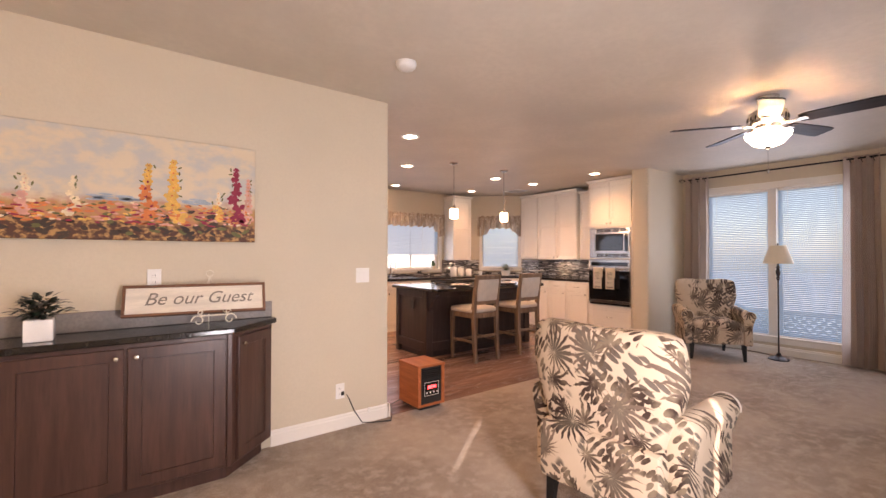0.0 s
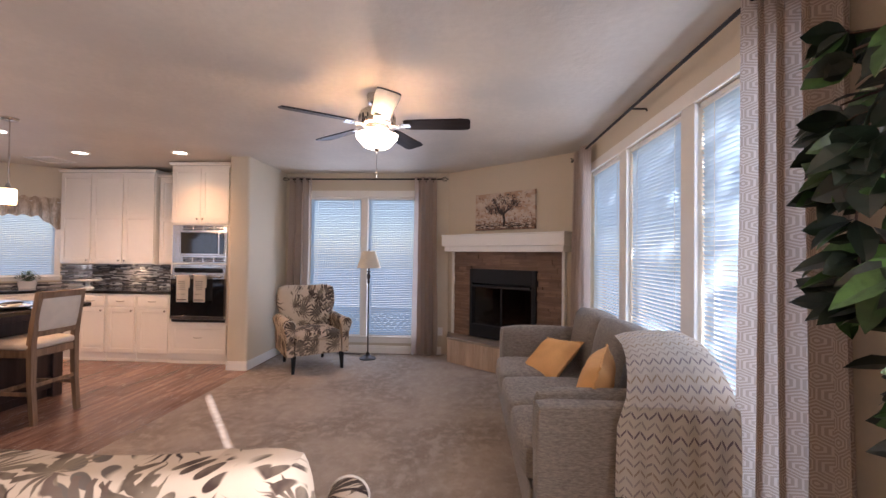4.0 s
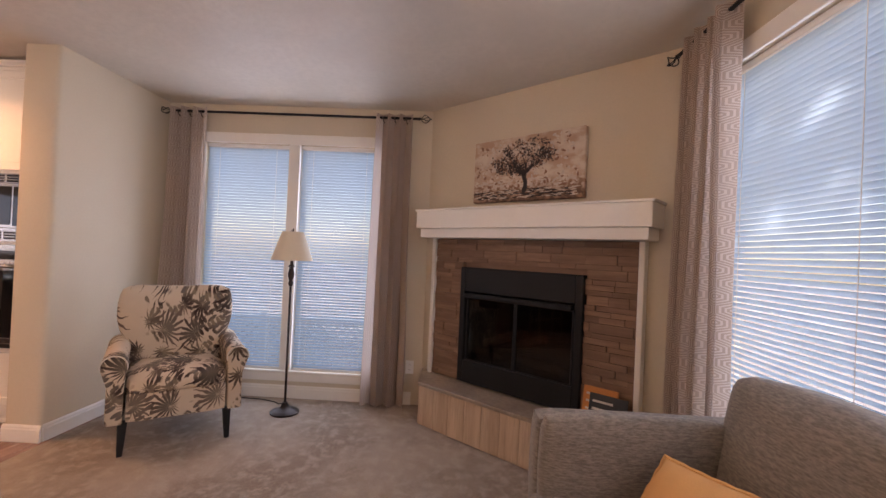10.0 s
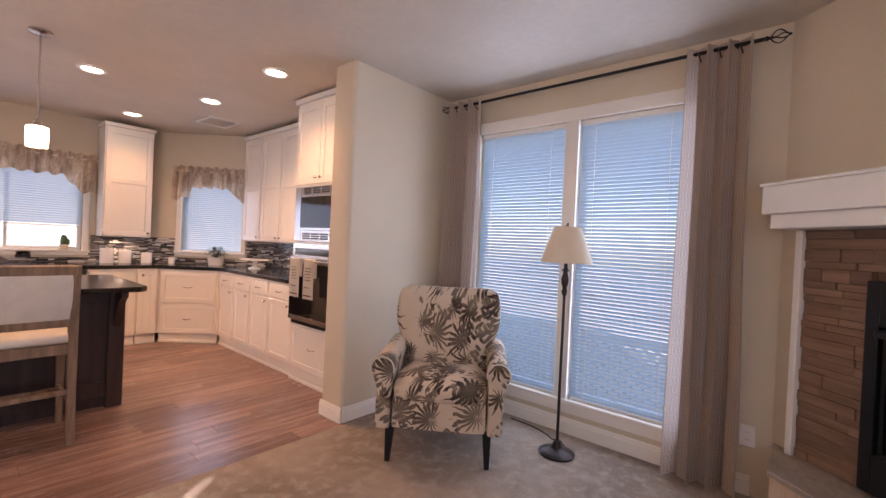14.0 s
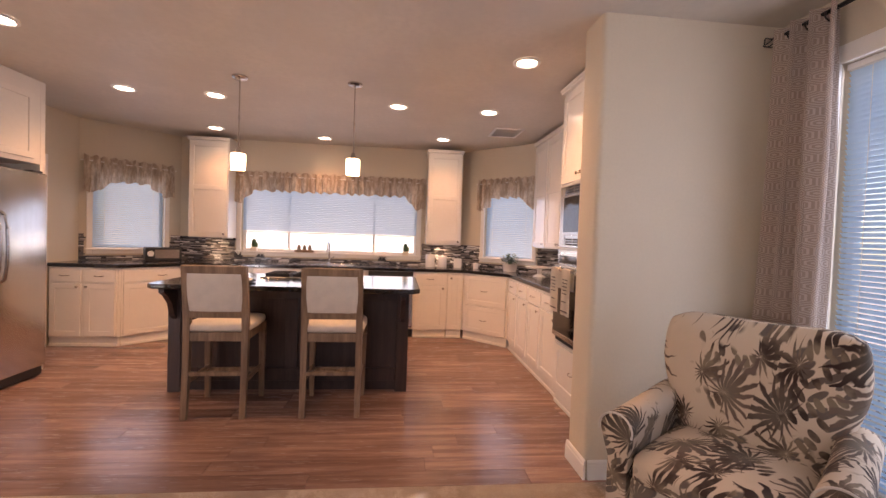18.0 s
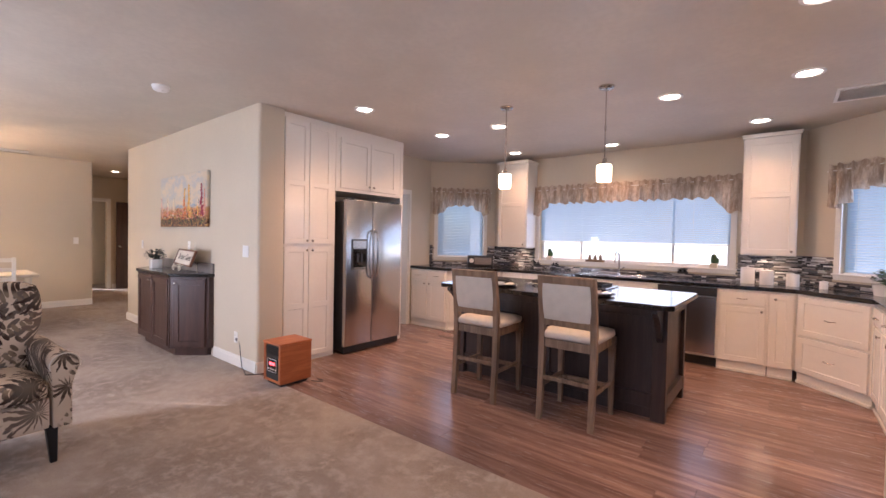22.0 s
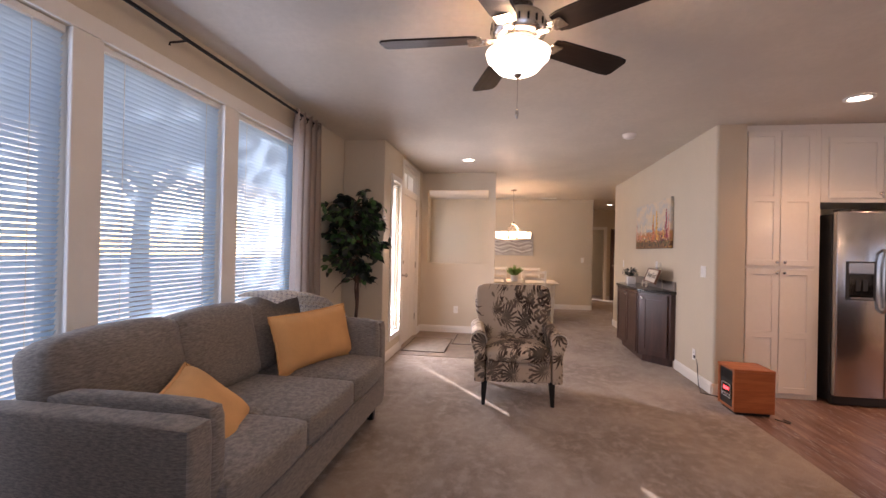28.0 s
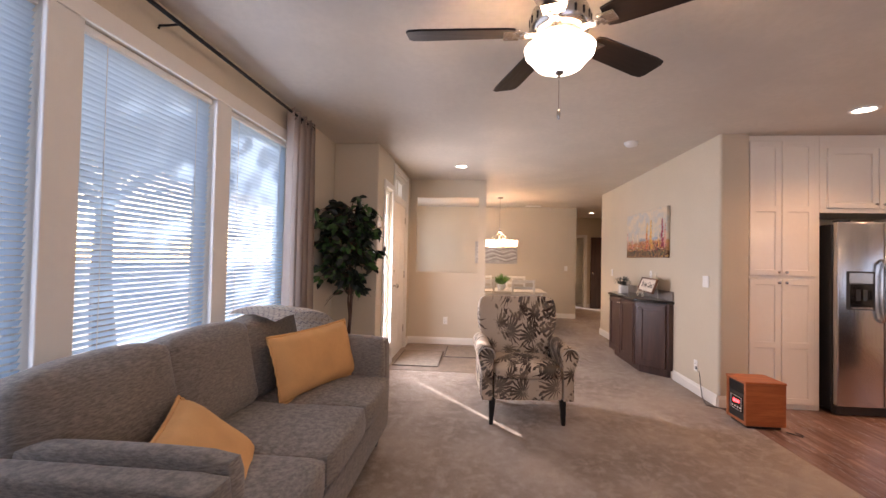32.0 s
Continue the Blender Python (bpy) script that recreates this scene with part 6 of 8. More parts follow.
def dabs(rows, y=-0.0015):
    """Flat brush dabs: (x, z, width, height, turn)."""
    bm = bmesh.new()
    for k, (x, z, w, h, a) in enumerate(rows):
        ca, sa = math.cos(a), math.sin(a)
        ring = []
        for q in range(7):
            g = 2 * math.pi * q / 7
            px, pz = w / 2 * math.cos(g), h / 2 * math.sin(g)
            ring.append(bm.verts.new((x + px * ca - pz * sa, y - 0.0004 * (k % 5), z + px * sa + pz * ca)))
        bm.faces.new(ring)
    bmesh.ops.recalc_face_normals(bm, faces=bm.faces[:])
    return bm


def plain(name, col, rough=0.6):
    return mat(name, col, rough, var=0.15, scale=20, fine=120, bump=0.1)


def flower_painting():
    W, Hh = 1.385, 0.625
    t = thing("flower_painting", "wide canvas painting of a hollyhock meadow under pale sky", "painting", -0.325, 3.256, 1.42)
    pm = painting_mat("meadow_paint", W, Hh, (0.085, 0.030, 0.014), (0.50, 0.27, 0.09), (0.50, 0.49, 0.46), 0.36, (0.68, 0.56, 0.40), (0.50, 0.20, 0.11), (0.13, 0.25))
    part("canvas", box(0, -0.038, 0, W, -0.002, Hh, 0.004), pm, t)
    r = random.Random(5)
    cols = {"yellow_paint": (0.78, 0.44, 0.09), "pink_paint": (0.70, 0.36, 0.28), "crimson_paint": (0.30, 0.015, 0.05), "orange_paint": (0.70, 0.20, 0.05), "green_paint": (0.13, 0.125, 0.035), "cream_paint": (0.80, 0.66, 0.44), "blue_paint": (0.36, 0.43, 0.50), "umber_paint": (0.050, 0.028, 0.016)}
    rows = {k: [] for k in cols}

    def bloom(x, z, s, petal, heart):
        for k in range(6):
            a = k * 1.05 + r.uniform(-0.3, 0.3)
            rows[petal].append((x + 0.42 * s * math.cos(a), z + 0.36 * s * math.sin(a), s * r.uniform(0.55, 0.75), s * r.uniform(0.45, 0.6), a))
        rows[heart].append((x, z, s * 0.42, s * 0.34, r.uniform(0, 3)))

    for xc, top, petal, heart, tip, s0 in ((0.79, 0.74, "orange_paint", "crimson_paint", "yellow_paint", 0.062), (0.915, 0.80, "yellow_paint", "orange_paint", "yellow_paint", 0.070), (1.265, 0.76, "crimson_paint", "crimson_paint", "crimson_paint", 0.070), (1.345, 0.66, "pink_paint", "orange_paint", "pink_paint", 0.050), (0.05, 0.60, "pink_paint", "cream_paint", "pink_paint", 0.05), (0.26, 0.55, "pink_paint", "pink_paint", "cream_paint", 0.045), (0.45, 0.56, "cream_paint", "cream_paint", "cream_paint", 0.04), (1.16, 0.50, "yellow_paint", "orange_paint", "cream_paint", 0.04)):
        z = 0.24
        while z < top:
            f = (z - 0.24) / (top - 0.24)
            s = s0 * (1 - 0.62 * f)
            bloom(min(W - 0.045, max(0.045, xc + r.uniform(-0.03, 0.03) * (1 - f))), z * Hh, s, petal if f < 0.55 else tip, heart)
            rows["green_paint"].append((min(W - 0.03, xc + r.uniform(-0.04, 0.04)), z * Hh, 0.026, 0.010, r.uniform(0, 3)))
            z += s / Hh * 0.95
    for _ in range(190):
        z = r.uniform(0.17, 0.36)
        k = r.choice(("orange_paint", "pink_paint", "yellow_paint", "green_paint", "green_paint", "cream_paint", "umber_paint"))
        s = r.uniform(0.016, 0.045)
        rows[k].append((r.uniform(0.03, W - 0.03), z * Hh, s, s * r.uniform(0.25, 0.5), r.uniform(-0.4, 0.4)))
    for _ in range(150):
        rows[r.choice(("crimson_paint", "orange_paint", "orange_paint", "pink_paint"))].append((r.uniform(0.06, W - 0.06), r.uniform(0.15, 0.31) * Hh, r.uniform(0.02, 0.06), 0.012, r.uniform(-0.3, 0.3)))
    for _ in range(70):
        rows[r.choice(("umber_paint", "umber_paint", "umber_paint", "green_paint"))].append((r.uniform(0.04, W - 0.04), abs(r.gauss(0.10, 0.05)) * Hh + 0.01, r.uniform(0.03, 0.07), r.uniform(0.015, 0.03), r.uniform(-0.6, 0.6)))
    for _ in range(40):
        x = r.choice((r.uniform(0.52, 0.74), r.uniform(0.98, 1.12)))
        rows["blue_paint"].append((x, r.uniform(0.36, 0.42) * Hh, 0.07, 0.012, r.uniform(-0.06, 0.02)))
    order = ("blue_paint", "umber_paint", "green_paint", "cream_paint", "pink_paint", "orange_paint", "yellow_paint", "crimson_paint")
    for k, nm in enumerate(order):
        tagged(part(nm, dabs(rows[nm], -0.0385 - 0.0003 * k), plain("canvas_" + nm, cols[nm]), t), kind="stuff")
    return t


flower_painting()


def tree_painting():
    W, Hh = 0.91, 0.475
    t = new("tree_painting")
    tagged(t, "sepia canvas painting of a dark spreading tree above the mantel", "painting")
    u = (FP_B - FP_A).normalized()
    p = FP_A + u * 0.525
    t.matrix_basis = Matrix.Translation((p.x, p.y, 1.755)) @ Matrix.Rotation(math.atan2(u.y, u.x), 4, "Z")
    pm = painting_mat("sepia_paint", W, Hh, (0.11, 0.06, 0.035), (0.30, 0.17, 0.10), (0.62, 0.53, 0.43), 0.30, (0.46, 0.30, 0.20), (0.60, 0.49, 0.40))
    part("canvas", box(0, -0.045, 0, W, -0.003, Hh, 0.004), pm, t)
    r = random.Random(9)
    dark, pale, rust = [], [], []
    cx = 0.46
    for k in range(30):
        f = k / 29
        dark.append((cx + 0.01 * math.sin(f * 5), 0.075 + 0.14 * f, 0.05 - 0.022 * f, 0.035, 1.57))
    clumps = []
    for k in range(34):
        a, rr = r.uniform(0, 6.283), math.sqrt(r.uniform(0.12, 1.0))
        clumps.append((cx + 0.25 * rr * math.cos(a), 0.30 + (0.13 if math.sin(a) > 0 else 0.11) * rr * math.sin(a)))
    for x1, z1 in clumps:
        for k in range(16):
            f = k / 15
            dark.append((cx + (x1 - cx) * f + 0.008 * math.sin(9 * f + x1 * 40), 0.19 + (z1 - 0.19) * f ** 0.85, 0.022 * (1.15 - f), 0.009 * (1.2 - f), math.atan2(z1 - 0.19, x1 - cx)))
        for _ in range(44):
            s = r.uniform(0.005, 0.017)
            x, z = x1 + r.gauss(0, 0.026), z1 + r.gauss(0, 0.019)
            (dark if r.random() < 0.80 else rust).append((x, min(z, Hh - 0.015), s, s * 0.7, r.uniform(0, 3)))
    for _ in range(260):
        s = r.uniform(0.012, 0.04)
        (rust if r.random() < 0.35 else pale).append((r.uniform(0.03, W - 0.04), r.uniform(0.09, Hh - 0.02), s, s * r.uniform(0.3, 0.7), r.uniform(0, 3)))
    for _ in range(150):
        x = r.uniform(0.02, W - 0.05)
        (dark if r.random() < 0.55 else pale).append((x, r.uniform(0.02, 0.085), r.uniform(0.03, 0.08), 0.008, r.uniform(-0.2, 0.2)))
    for _ in range(60):
        pale.append((r.uniform(0.05, W - 0.06), r.uniform(0.10, 0.16), r.uniform(0.02, 0.06), 0.016, r.uniform(-0.3, 0.3)))
    tagged(part("dark_paint", dabs(dark, -0.0462), plain("paint_umber", (0.028, 0.018, 0.016)), t), kind="stuff")
    tagged(part("pale_paint", dabs(pale, -0.0456), plain("paint_buff", (0.58, 0.50, 0.42)), t), kind="stuff")
    tagged(part("rust_paint", dabs(rust, -0.0459), plain("paint_rust", (0.25, 0.125, 0.075)), t), kind="stuff")
    return t


tree_painting()


def text_mesh(body, size, material, parent, m, name="lettering", shear=0.0):
    cu = bpy.data.curves.new(name, "FONT")
    cu.body, cu.size, cu.extrude, cu.shear = body, size, 0.001, shear
    cu.align_x, cu.align_y = "CENTER", "CENTER"
    tmp = bpy.data.objects.new(name, cu)
    scene.collection.objects.link(tmp)
    me = bpy.data.meshes.new_from_object(tmp.evaluated_get(bpy.context.evaluated_depsgraph_get()))
    bpy.data.objects.remove(tmp)
    me.materials.append(material)
    ob = new(name, me)
    ob.parent, ob.matrix_basis = parent, m
    return ob


M_SIGNFACE = mat("whitewashed_board", (0.72, 0.66, 0.56), 0.7, var=0.12, scale=4, fine=50, bump=0.2, stretch=(0.6, 1, 6))
M_SIGNFRAME = wood("walnut_frame", (0.13, 0.055, 0.028), (0.22, 0.10, 0.05), 0.5, "x")
M_SCROLL = mat("cream_wire", (0.72, 0.66, 0.54), 0.45, metal=0.0, var=0.1, bump=0.1)


def guest_sign():
    t = thing("guest_sign", "whitewashed wooden sign lettered Be our Guest in walnut frame", "sign", 0.64, 3.08, 0.905)
    t.matrix_basis = pose(0.715, 3.10, 0.978, 0, 0, -8) @ pose(0, 0, 0, -19)
    w, h = 0.755, 0.185
    part("board", box(-w / 2 + 0.012, -0.006, 0.012, w / 2 - 0.012, 0.008, h - 0.012), M_SIGNFACE, t)
    part("frame", boxes((-w / 2, -0.014, 0, w / 2, 0.012, 0.016), (-w / 2, -0.014, h - 0.016, w / 2, 0.012, h), (-w / 2, -0.014, 0.016, -w / 2 + 0.016, 0.012, h - 0.016), (w / 2 - 0.016, -0.014, 0.016, w / 2, 0.012, h - 0.016), bev=0.002), M_SIGNFRAME, t)
    text_mesh("Be our Guest", 0.104, mat("taupe_lettering", (0.20, 0.175, 0.145), 0.6, var=0.15, scale=20, bump=0.05), t, pose(0.01, -0.0075, h / 2 + 0.004, 90, 0, 0), "lettering", 0.35)
    return t


guest_sign()


def easel():
    t = thing("scroll_easel", "cream wire scroll easel holding the sign on the buffet", "easel", 0.79, 3.085, 0.9065)

    def scroll(s):
        return [(s * (0.085 + 0.036 * math.cos(a) * (1 - a / 9)), -0.07, 0.040 + 0.036 * math.sin(a) * (1 - a / 9)) for a in [k * 0.45 for k in range(15)]]
    for s in (-1, 1):
        part("scroll_foot", tube(scroll(s), 0.004, 6), M_SCROLL, t, smooth=True)
        part("upright", tube([(s * 0.075, -0.07, 0.068), (s * 0.06, -0.03, 0.08), (s * 0.045, 0.05, 0.10), (s * 0.03, 0.10, 0.20), (0, 0.125, 0.29)], 0.004, 6), M_SCROLL, t, smooth=True)
        part("sign_hook", tube([(s * 0.075 + 0.016 * math.cos(a) * (1 - a / 9), -0.066, 0.085 + 0.016 * math.sin(a) * (1 - a / 9)) for a in [k * 0.5 for k in range(13)]], 0.0035, 6), M_SCROLL, t, smooth=True)
    part("crossbar", tube([(-0.075, -0.07, 0.068), (0.075, -0.07, 0.068)], 0.004, 6), M_SCROLL, t, smooth=True)
    part("back_leg", tube([(0, 0.125, 0.29), (0, 0.15, 0.0)], 0.004, 6), M_SCROLL, t, smooth=True)
    part("finial_scroll", tube([(0.020 * math.cos(a), 0.125, 0.31 + 0.020 * math.sin(a)) for a in [k * 0.6 for k in range(11)]], 0.0035, 6), M_SCROLL, t, smooth=True)
    return t


easel()

M_LEAF = mat("green_leaf", (0.055, 0.11, 0.032), 0.45, var=0.35, scale=9, fine=60, bump=0.1, rand=0.0)
# ficus leaf in two copies: lit green, and near-black with shade painted in
M_FICUS = mat("lit_ficus_leaf", (0.055, 0.13, 0.032), 0.4, var=0.45, scale=8, fine=60, bump=0.1)
M_LEAFDARK = mat("shaded_ficus_leaf", (0.012, 0.021, 0.012), 0.4, var=0.4, scale=6, fine=40, bump=0.1)
M_GRASS = mat("bright_grass_leaf", (0.13, 0.26, 0.04), 0.5, var=0.3, scale=9, fine=60, bump=0.1)
M_SAGE = mat("sage_leaf", (0.10, 0.15, 0.075), 0.6, var=0.3, scale=9, fine=60, bump=0.1)
M_BARK = mat("brown_bark", (0.10, 0.055, 0.038), 0.8, var=0.3, scale=12, fine=70, bump=0.4, stretch=(1, 1, 0.2))


def leaf_faces(bm, p, d, n, length, width, fold=0.18, tip=0.1):
    """One leaf from p along d, with a folded midrib."""
    d = d.normalized()
    s = d.cross(n)
    s = s.normalized() if s.length > 1e-3 else Vector((1, 0, 0))
    nn = s.cross(d).normalized()
    prof = ((0, 0.02), (0.22, 0.75), (0.5, 1.0), (0.78, 0.62), (1.0, 0.0))
    mid, lft, rgt = [], [], []
    for f, w in prof:
        c = p + d * (length * f) - nn * (tip * length * f * f)
        mid.append(bm.verts.new(c))
        if 0 < w:
            lft.append(bm.verts.new(c + s * (w * width / 2) + nn * (fold * w * width / 2)))
            rgt.append(bm.verts.new(c - s * (w * width / 2) + nn * (fold * w * width / 2)))
    for k in range(3):
        bm.faces.new((mid[k], mid[k + 1], lft[k + 1], lft[k]))
        bm.faces.new((mid[k + 1], mid[k], rgt[k], rgt[k + 1]))
    bm.faces.new((mid[3], mid[4], lft[3]))
    bm.faces.new((mid[4], mid[3], rgt[3]))


def potted(name, label, x, y, z, pot_bm, pot_mat, leaves, mat_leaf, size, spread, height, seed, group="", cat="plant", grassy=False):
    t = thing(name, label, cat, x, y, z, 0, group)
    part("pot", pot_bm, pot_mat, t, smooth=True)
    r = random.Random(seed)
    bm = bmesh.new()
    zt = max(v.co.z for v in t.children[0].data.vertices) - 0.006
    for k in range(leaves):
        a = r.uniform(0, 6.283)
        el = r.uniform(0.25, 1.35)
        if grassy:
            d = Vector((math.cos(a) * spread * r.random(), math.sin(a) * spread * r.random(), height))
            leaf_faces(bm, Vector((math.cos(a) * 0.03, math.sin(a) * 0.03, zt)), d, Vector((math.cos(a), math.sin(a), 0.2)), height * r.uniform(0.6, 1.1), size, 0.1, 0.35)
        else:
            rr = r.random() ** 0.6
            p = Vector((math.cos(a) * spread * rr * math.cos(el), math.sin(a) * spread * rr * math.cos(el), zt + height * rr * math.sin(el)))
            d = Vector((math.cos(a), math.sin(a), r.uniform(-0.4, 0.9)))
            leaf_faces(bm, p, d, Vector((0, 0, 1)), size * r.uniform(0.7, 1.2), size * 0.55, 0.15, 0.15)
    part("foliage", bm, mat_leaf, t)
    bm = bmesh.new()
    for k in range(10):
        a = 6.283 * k / 10
        tube([(0, 0, zt - 0.02), (math.cos(a) * spread * 0.35, math.sin(a) * spread * 0.35, zt + height * 0.55)], 0.002, 4, bm)
    part("stems", bm, M_BARK, t)
    return t


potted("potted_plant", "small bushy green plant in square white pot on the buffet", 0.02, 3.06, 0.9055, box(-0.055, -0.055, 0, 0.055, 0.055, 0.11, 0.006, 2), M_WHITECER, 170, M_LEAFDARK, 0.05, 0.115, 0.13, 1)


def plate(x, y, z, rz, kind, label):
    t = thing("outlet" if kind == "outlet" else "light_switch", label, kind, x, y, z, rz, "wall plates")
    w = 0.115 if kind == "double switch" else 0.072
    part("cover", box(-w / 2, -0.006, -0.058, w / 2, 0, 0.058, 0.003, 2), M_PLASTICWHITE, t)
    if kind == "outlet":
        for zz in (-0.021, 0.021):
            s = part("socket", box(-0.014, -0.0075, zz - 0.013, 0.014, -0.0055, zz + 0.013, 0.003), M_PLASTICWHITE, t)
            part("slots", boxes((-0.007, -0.0082, zz - 0.004, -0.005, -0.0072, zz + 0.005), (0.005, -0.0082, zz - 0.004, 0.007, -0.0072, zz + 0.005)), M_BLACK, s)
    else:
        for xx in ((-0.023, 0.023) if kind == "double switch" else (0,)):
            part("rocker", box(xx - 0.015, -0.0095, -0.032, xx + 0.015, -0.0055, 0.032, 0.002), M_PLASTICWHITE, t)
    return t


plate(0.50, 3.259, 1.19, 0, "outlet", "white wall outlet above the buffet")
plate(1.875, 3.259, 1.175, 0, "double switch", "white double rocker switch on the wall")
plate(1.69, 3.259, 0.29, 0, "outlet", "white wall outlet with a black plug")
plate(-1.15, 3.259, 1.17, 0, "light switch", "white light switch on the wall")
plate(-3.868, 3.02, 1.17, 90, "light switch", "white light switch in the dining area")
plate(-0.329, 0.465, 0.375, 90, "outlet", "white outlet low on the entry wall")
plate(7.438, 1.02, 0.33, -90, "outlet", "white outlet beside the hearth")


def heater():
    t = thing("space_heater", "cherry wood box heater with black front and red display", "heater", 2.365, 3.185, 0)
    W, D, Hh = 0.278, 0.32, 0.365
    for xs in (0, W - 0.012):
        part("side_panel", box(xs, 0.006, 0.028, xs + 0.012, D, Hh, 0.002), M_HEATWOOD, t)
    part("bottom_panel", box(0.012, 0.012, 0.028, W - 0.012, D, 0.05, 0.002), M_HEATWOOD, t)
    part("back_panel", box(0.012, D - 0.02, 0.05, W - 0.012, D, Hh, 0.002), M_HEATWOOD, t)
    for xs in (0.012, W - 0.03):
        part("front_stile", box(xs, 0.006, 0.05, xs + 0.018, 0.03, Hh, 0.002), M_HEATWOOD, t)
    part("lid", box(-0.004, 0.0, Hh, W + 0.004, D + 0.004, Hh + 0.022, 0.006, 2), M_HEATWOOD, t)
    part("front_panel", box(0.03, 0.014, 0.05, W - 0.03, 0.05, Hh, 0.003), M_PLASTICBLACK, t)
    for k in range(5):
        part("grille_slat", box(0.04, 0.006, 0.275 + k * 0.016, W - 0.04, 0.016, 0.284 + k * 0.016, 0.002), M_BLACK, t)
    f = part("control_face", box(0.055, 0.008, 0.11, W - 0.055, 0.015, 0.245, 0.003), M_BLACKGLASS, t)
    part("control_outline", boxes((0.065, 0.006, 0.12, 0.068, 0.009, 0.235), (W - 0.068, 0.006, 0.12, W - 0.065, 0.009, 0.235), (0.068, 0.006, 0.12, W - 0.068, 0.009, 0.123), (0.068, 0.006, 0.232, W - 0.068, 0.009, 0.235)), M_PLASTICWHITE, f)
    part("red_digits", boxes((0.10, 0.005, 0.178, 0.14, 0.0082, 0.205), (0.148, 0.005, 0.182, 0.185, 0.0082, 0.205)), M_RED, f, "glowing red display digits")
    for k in range(4):
        part("button", lathe([(0, 0), (0.008, 0), (0.007, 0.004), (0, 0.005)], 10), M_PLASTICWHITE, f, m=pose(0.09 + k * 0.036, 0.008, 0.145, 90, 0, 0))
    part("plinth", box(0.03, 0.03, 0.0, W - 0.03, D - 0.02, 0.029, 0.003), M_PLASTICBLACK, t, "black recessed plinth")
    part("power_cord", tube([(0.10, D, 0.06), (0.06, D + 0.03, 0.02), (-0.10, D - 0.02, 0.006), (-0.20, 0.10, 0.006), (-0.28, -0.02, 0.006), (-0.42, 0.03, 0.006), (-0.50, 0.05, 0.02), (-0.56, 0.065, 0.12), (-0.60, 0.075, 0.22), (-0.63, 0.08, 0.27), (-0.655, 0.088, 0.27)], 0.004, 6), M_BLACK, t, smooth=True)
    part("plug", box(-0.668, 0.062, 0.255, -0.642, 0.093, 0.285, 0.004), M_PLASTICBLACK, t)
    part("cord_tag", box(-0.46, 0.03, 0.09, -0.44, 0.034, 0.13), M_PLASTICWHITE, t, "white paper safety tag")
    part("cord_loop", tube([(0.29 + 0.02, 0.30, 0.006), (0.36, 0.33, 0.006), (0.40, 0.36, 0.006), (0.37, 0.385, 0.006), (0.31, 0.365, 0.006)], 0.004, 5), M_BLACK, t)
    return t


heater()

# fireplace, built along the chimney wall: local x runs along it, local -y into the room
FP = Matrix.Translation((FP_A.x, FP_A.y, 0)) @ Matrix.Rotation(math.atan2(FP_B.y - FP_A.y, FP_B.x - FP_A.x), 4, "Z")


def at_fp(name, label, category):
    t = new(name)
    t.matrix_basis = FP
    return tagged(t, label, category)


M_STONE = wood("stacked_brown_stone", (0.20, 0.112, 0.067), (0.35, 0.215, 0.138), 0.65, "x", rand=0.6, scale=0.8, bump=0.5)
M_HEARTHTILE = wood("wood_look_tile", (0.47, 0.335, 0.225), (0.64, 0.48, 0.345), 0.45, "z", rand=0.3, scale=0.7, bump=0.1)
M_HEARTHTOP = mat("grey_slate_tile", (0.36, 0.29, 0.225), 0.35, var=0.25, scale=3, fine=30, bump=0.15)
SUR0, SUR1, FB0, FB1, FBZ0, FBZ1 = 0.16, 1.80, 0.455, 1.47, 0.345, 1.245


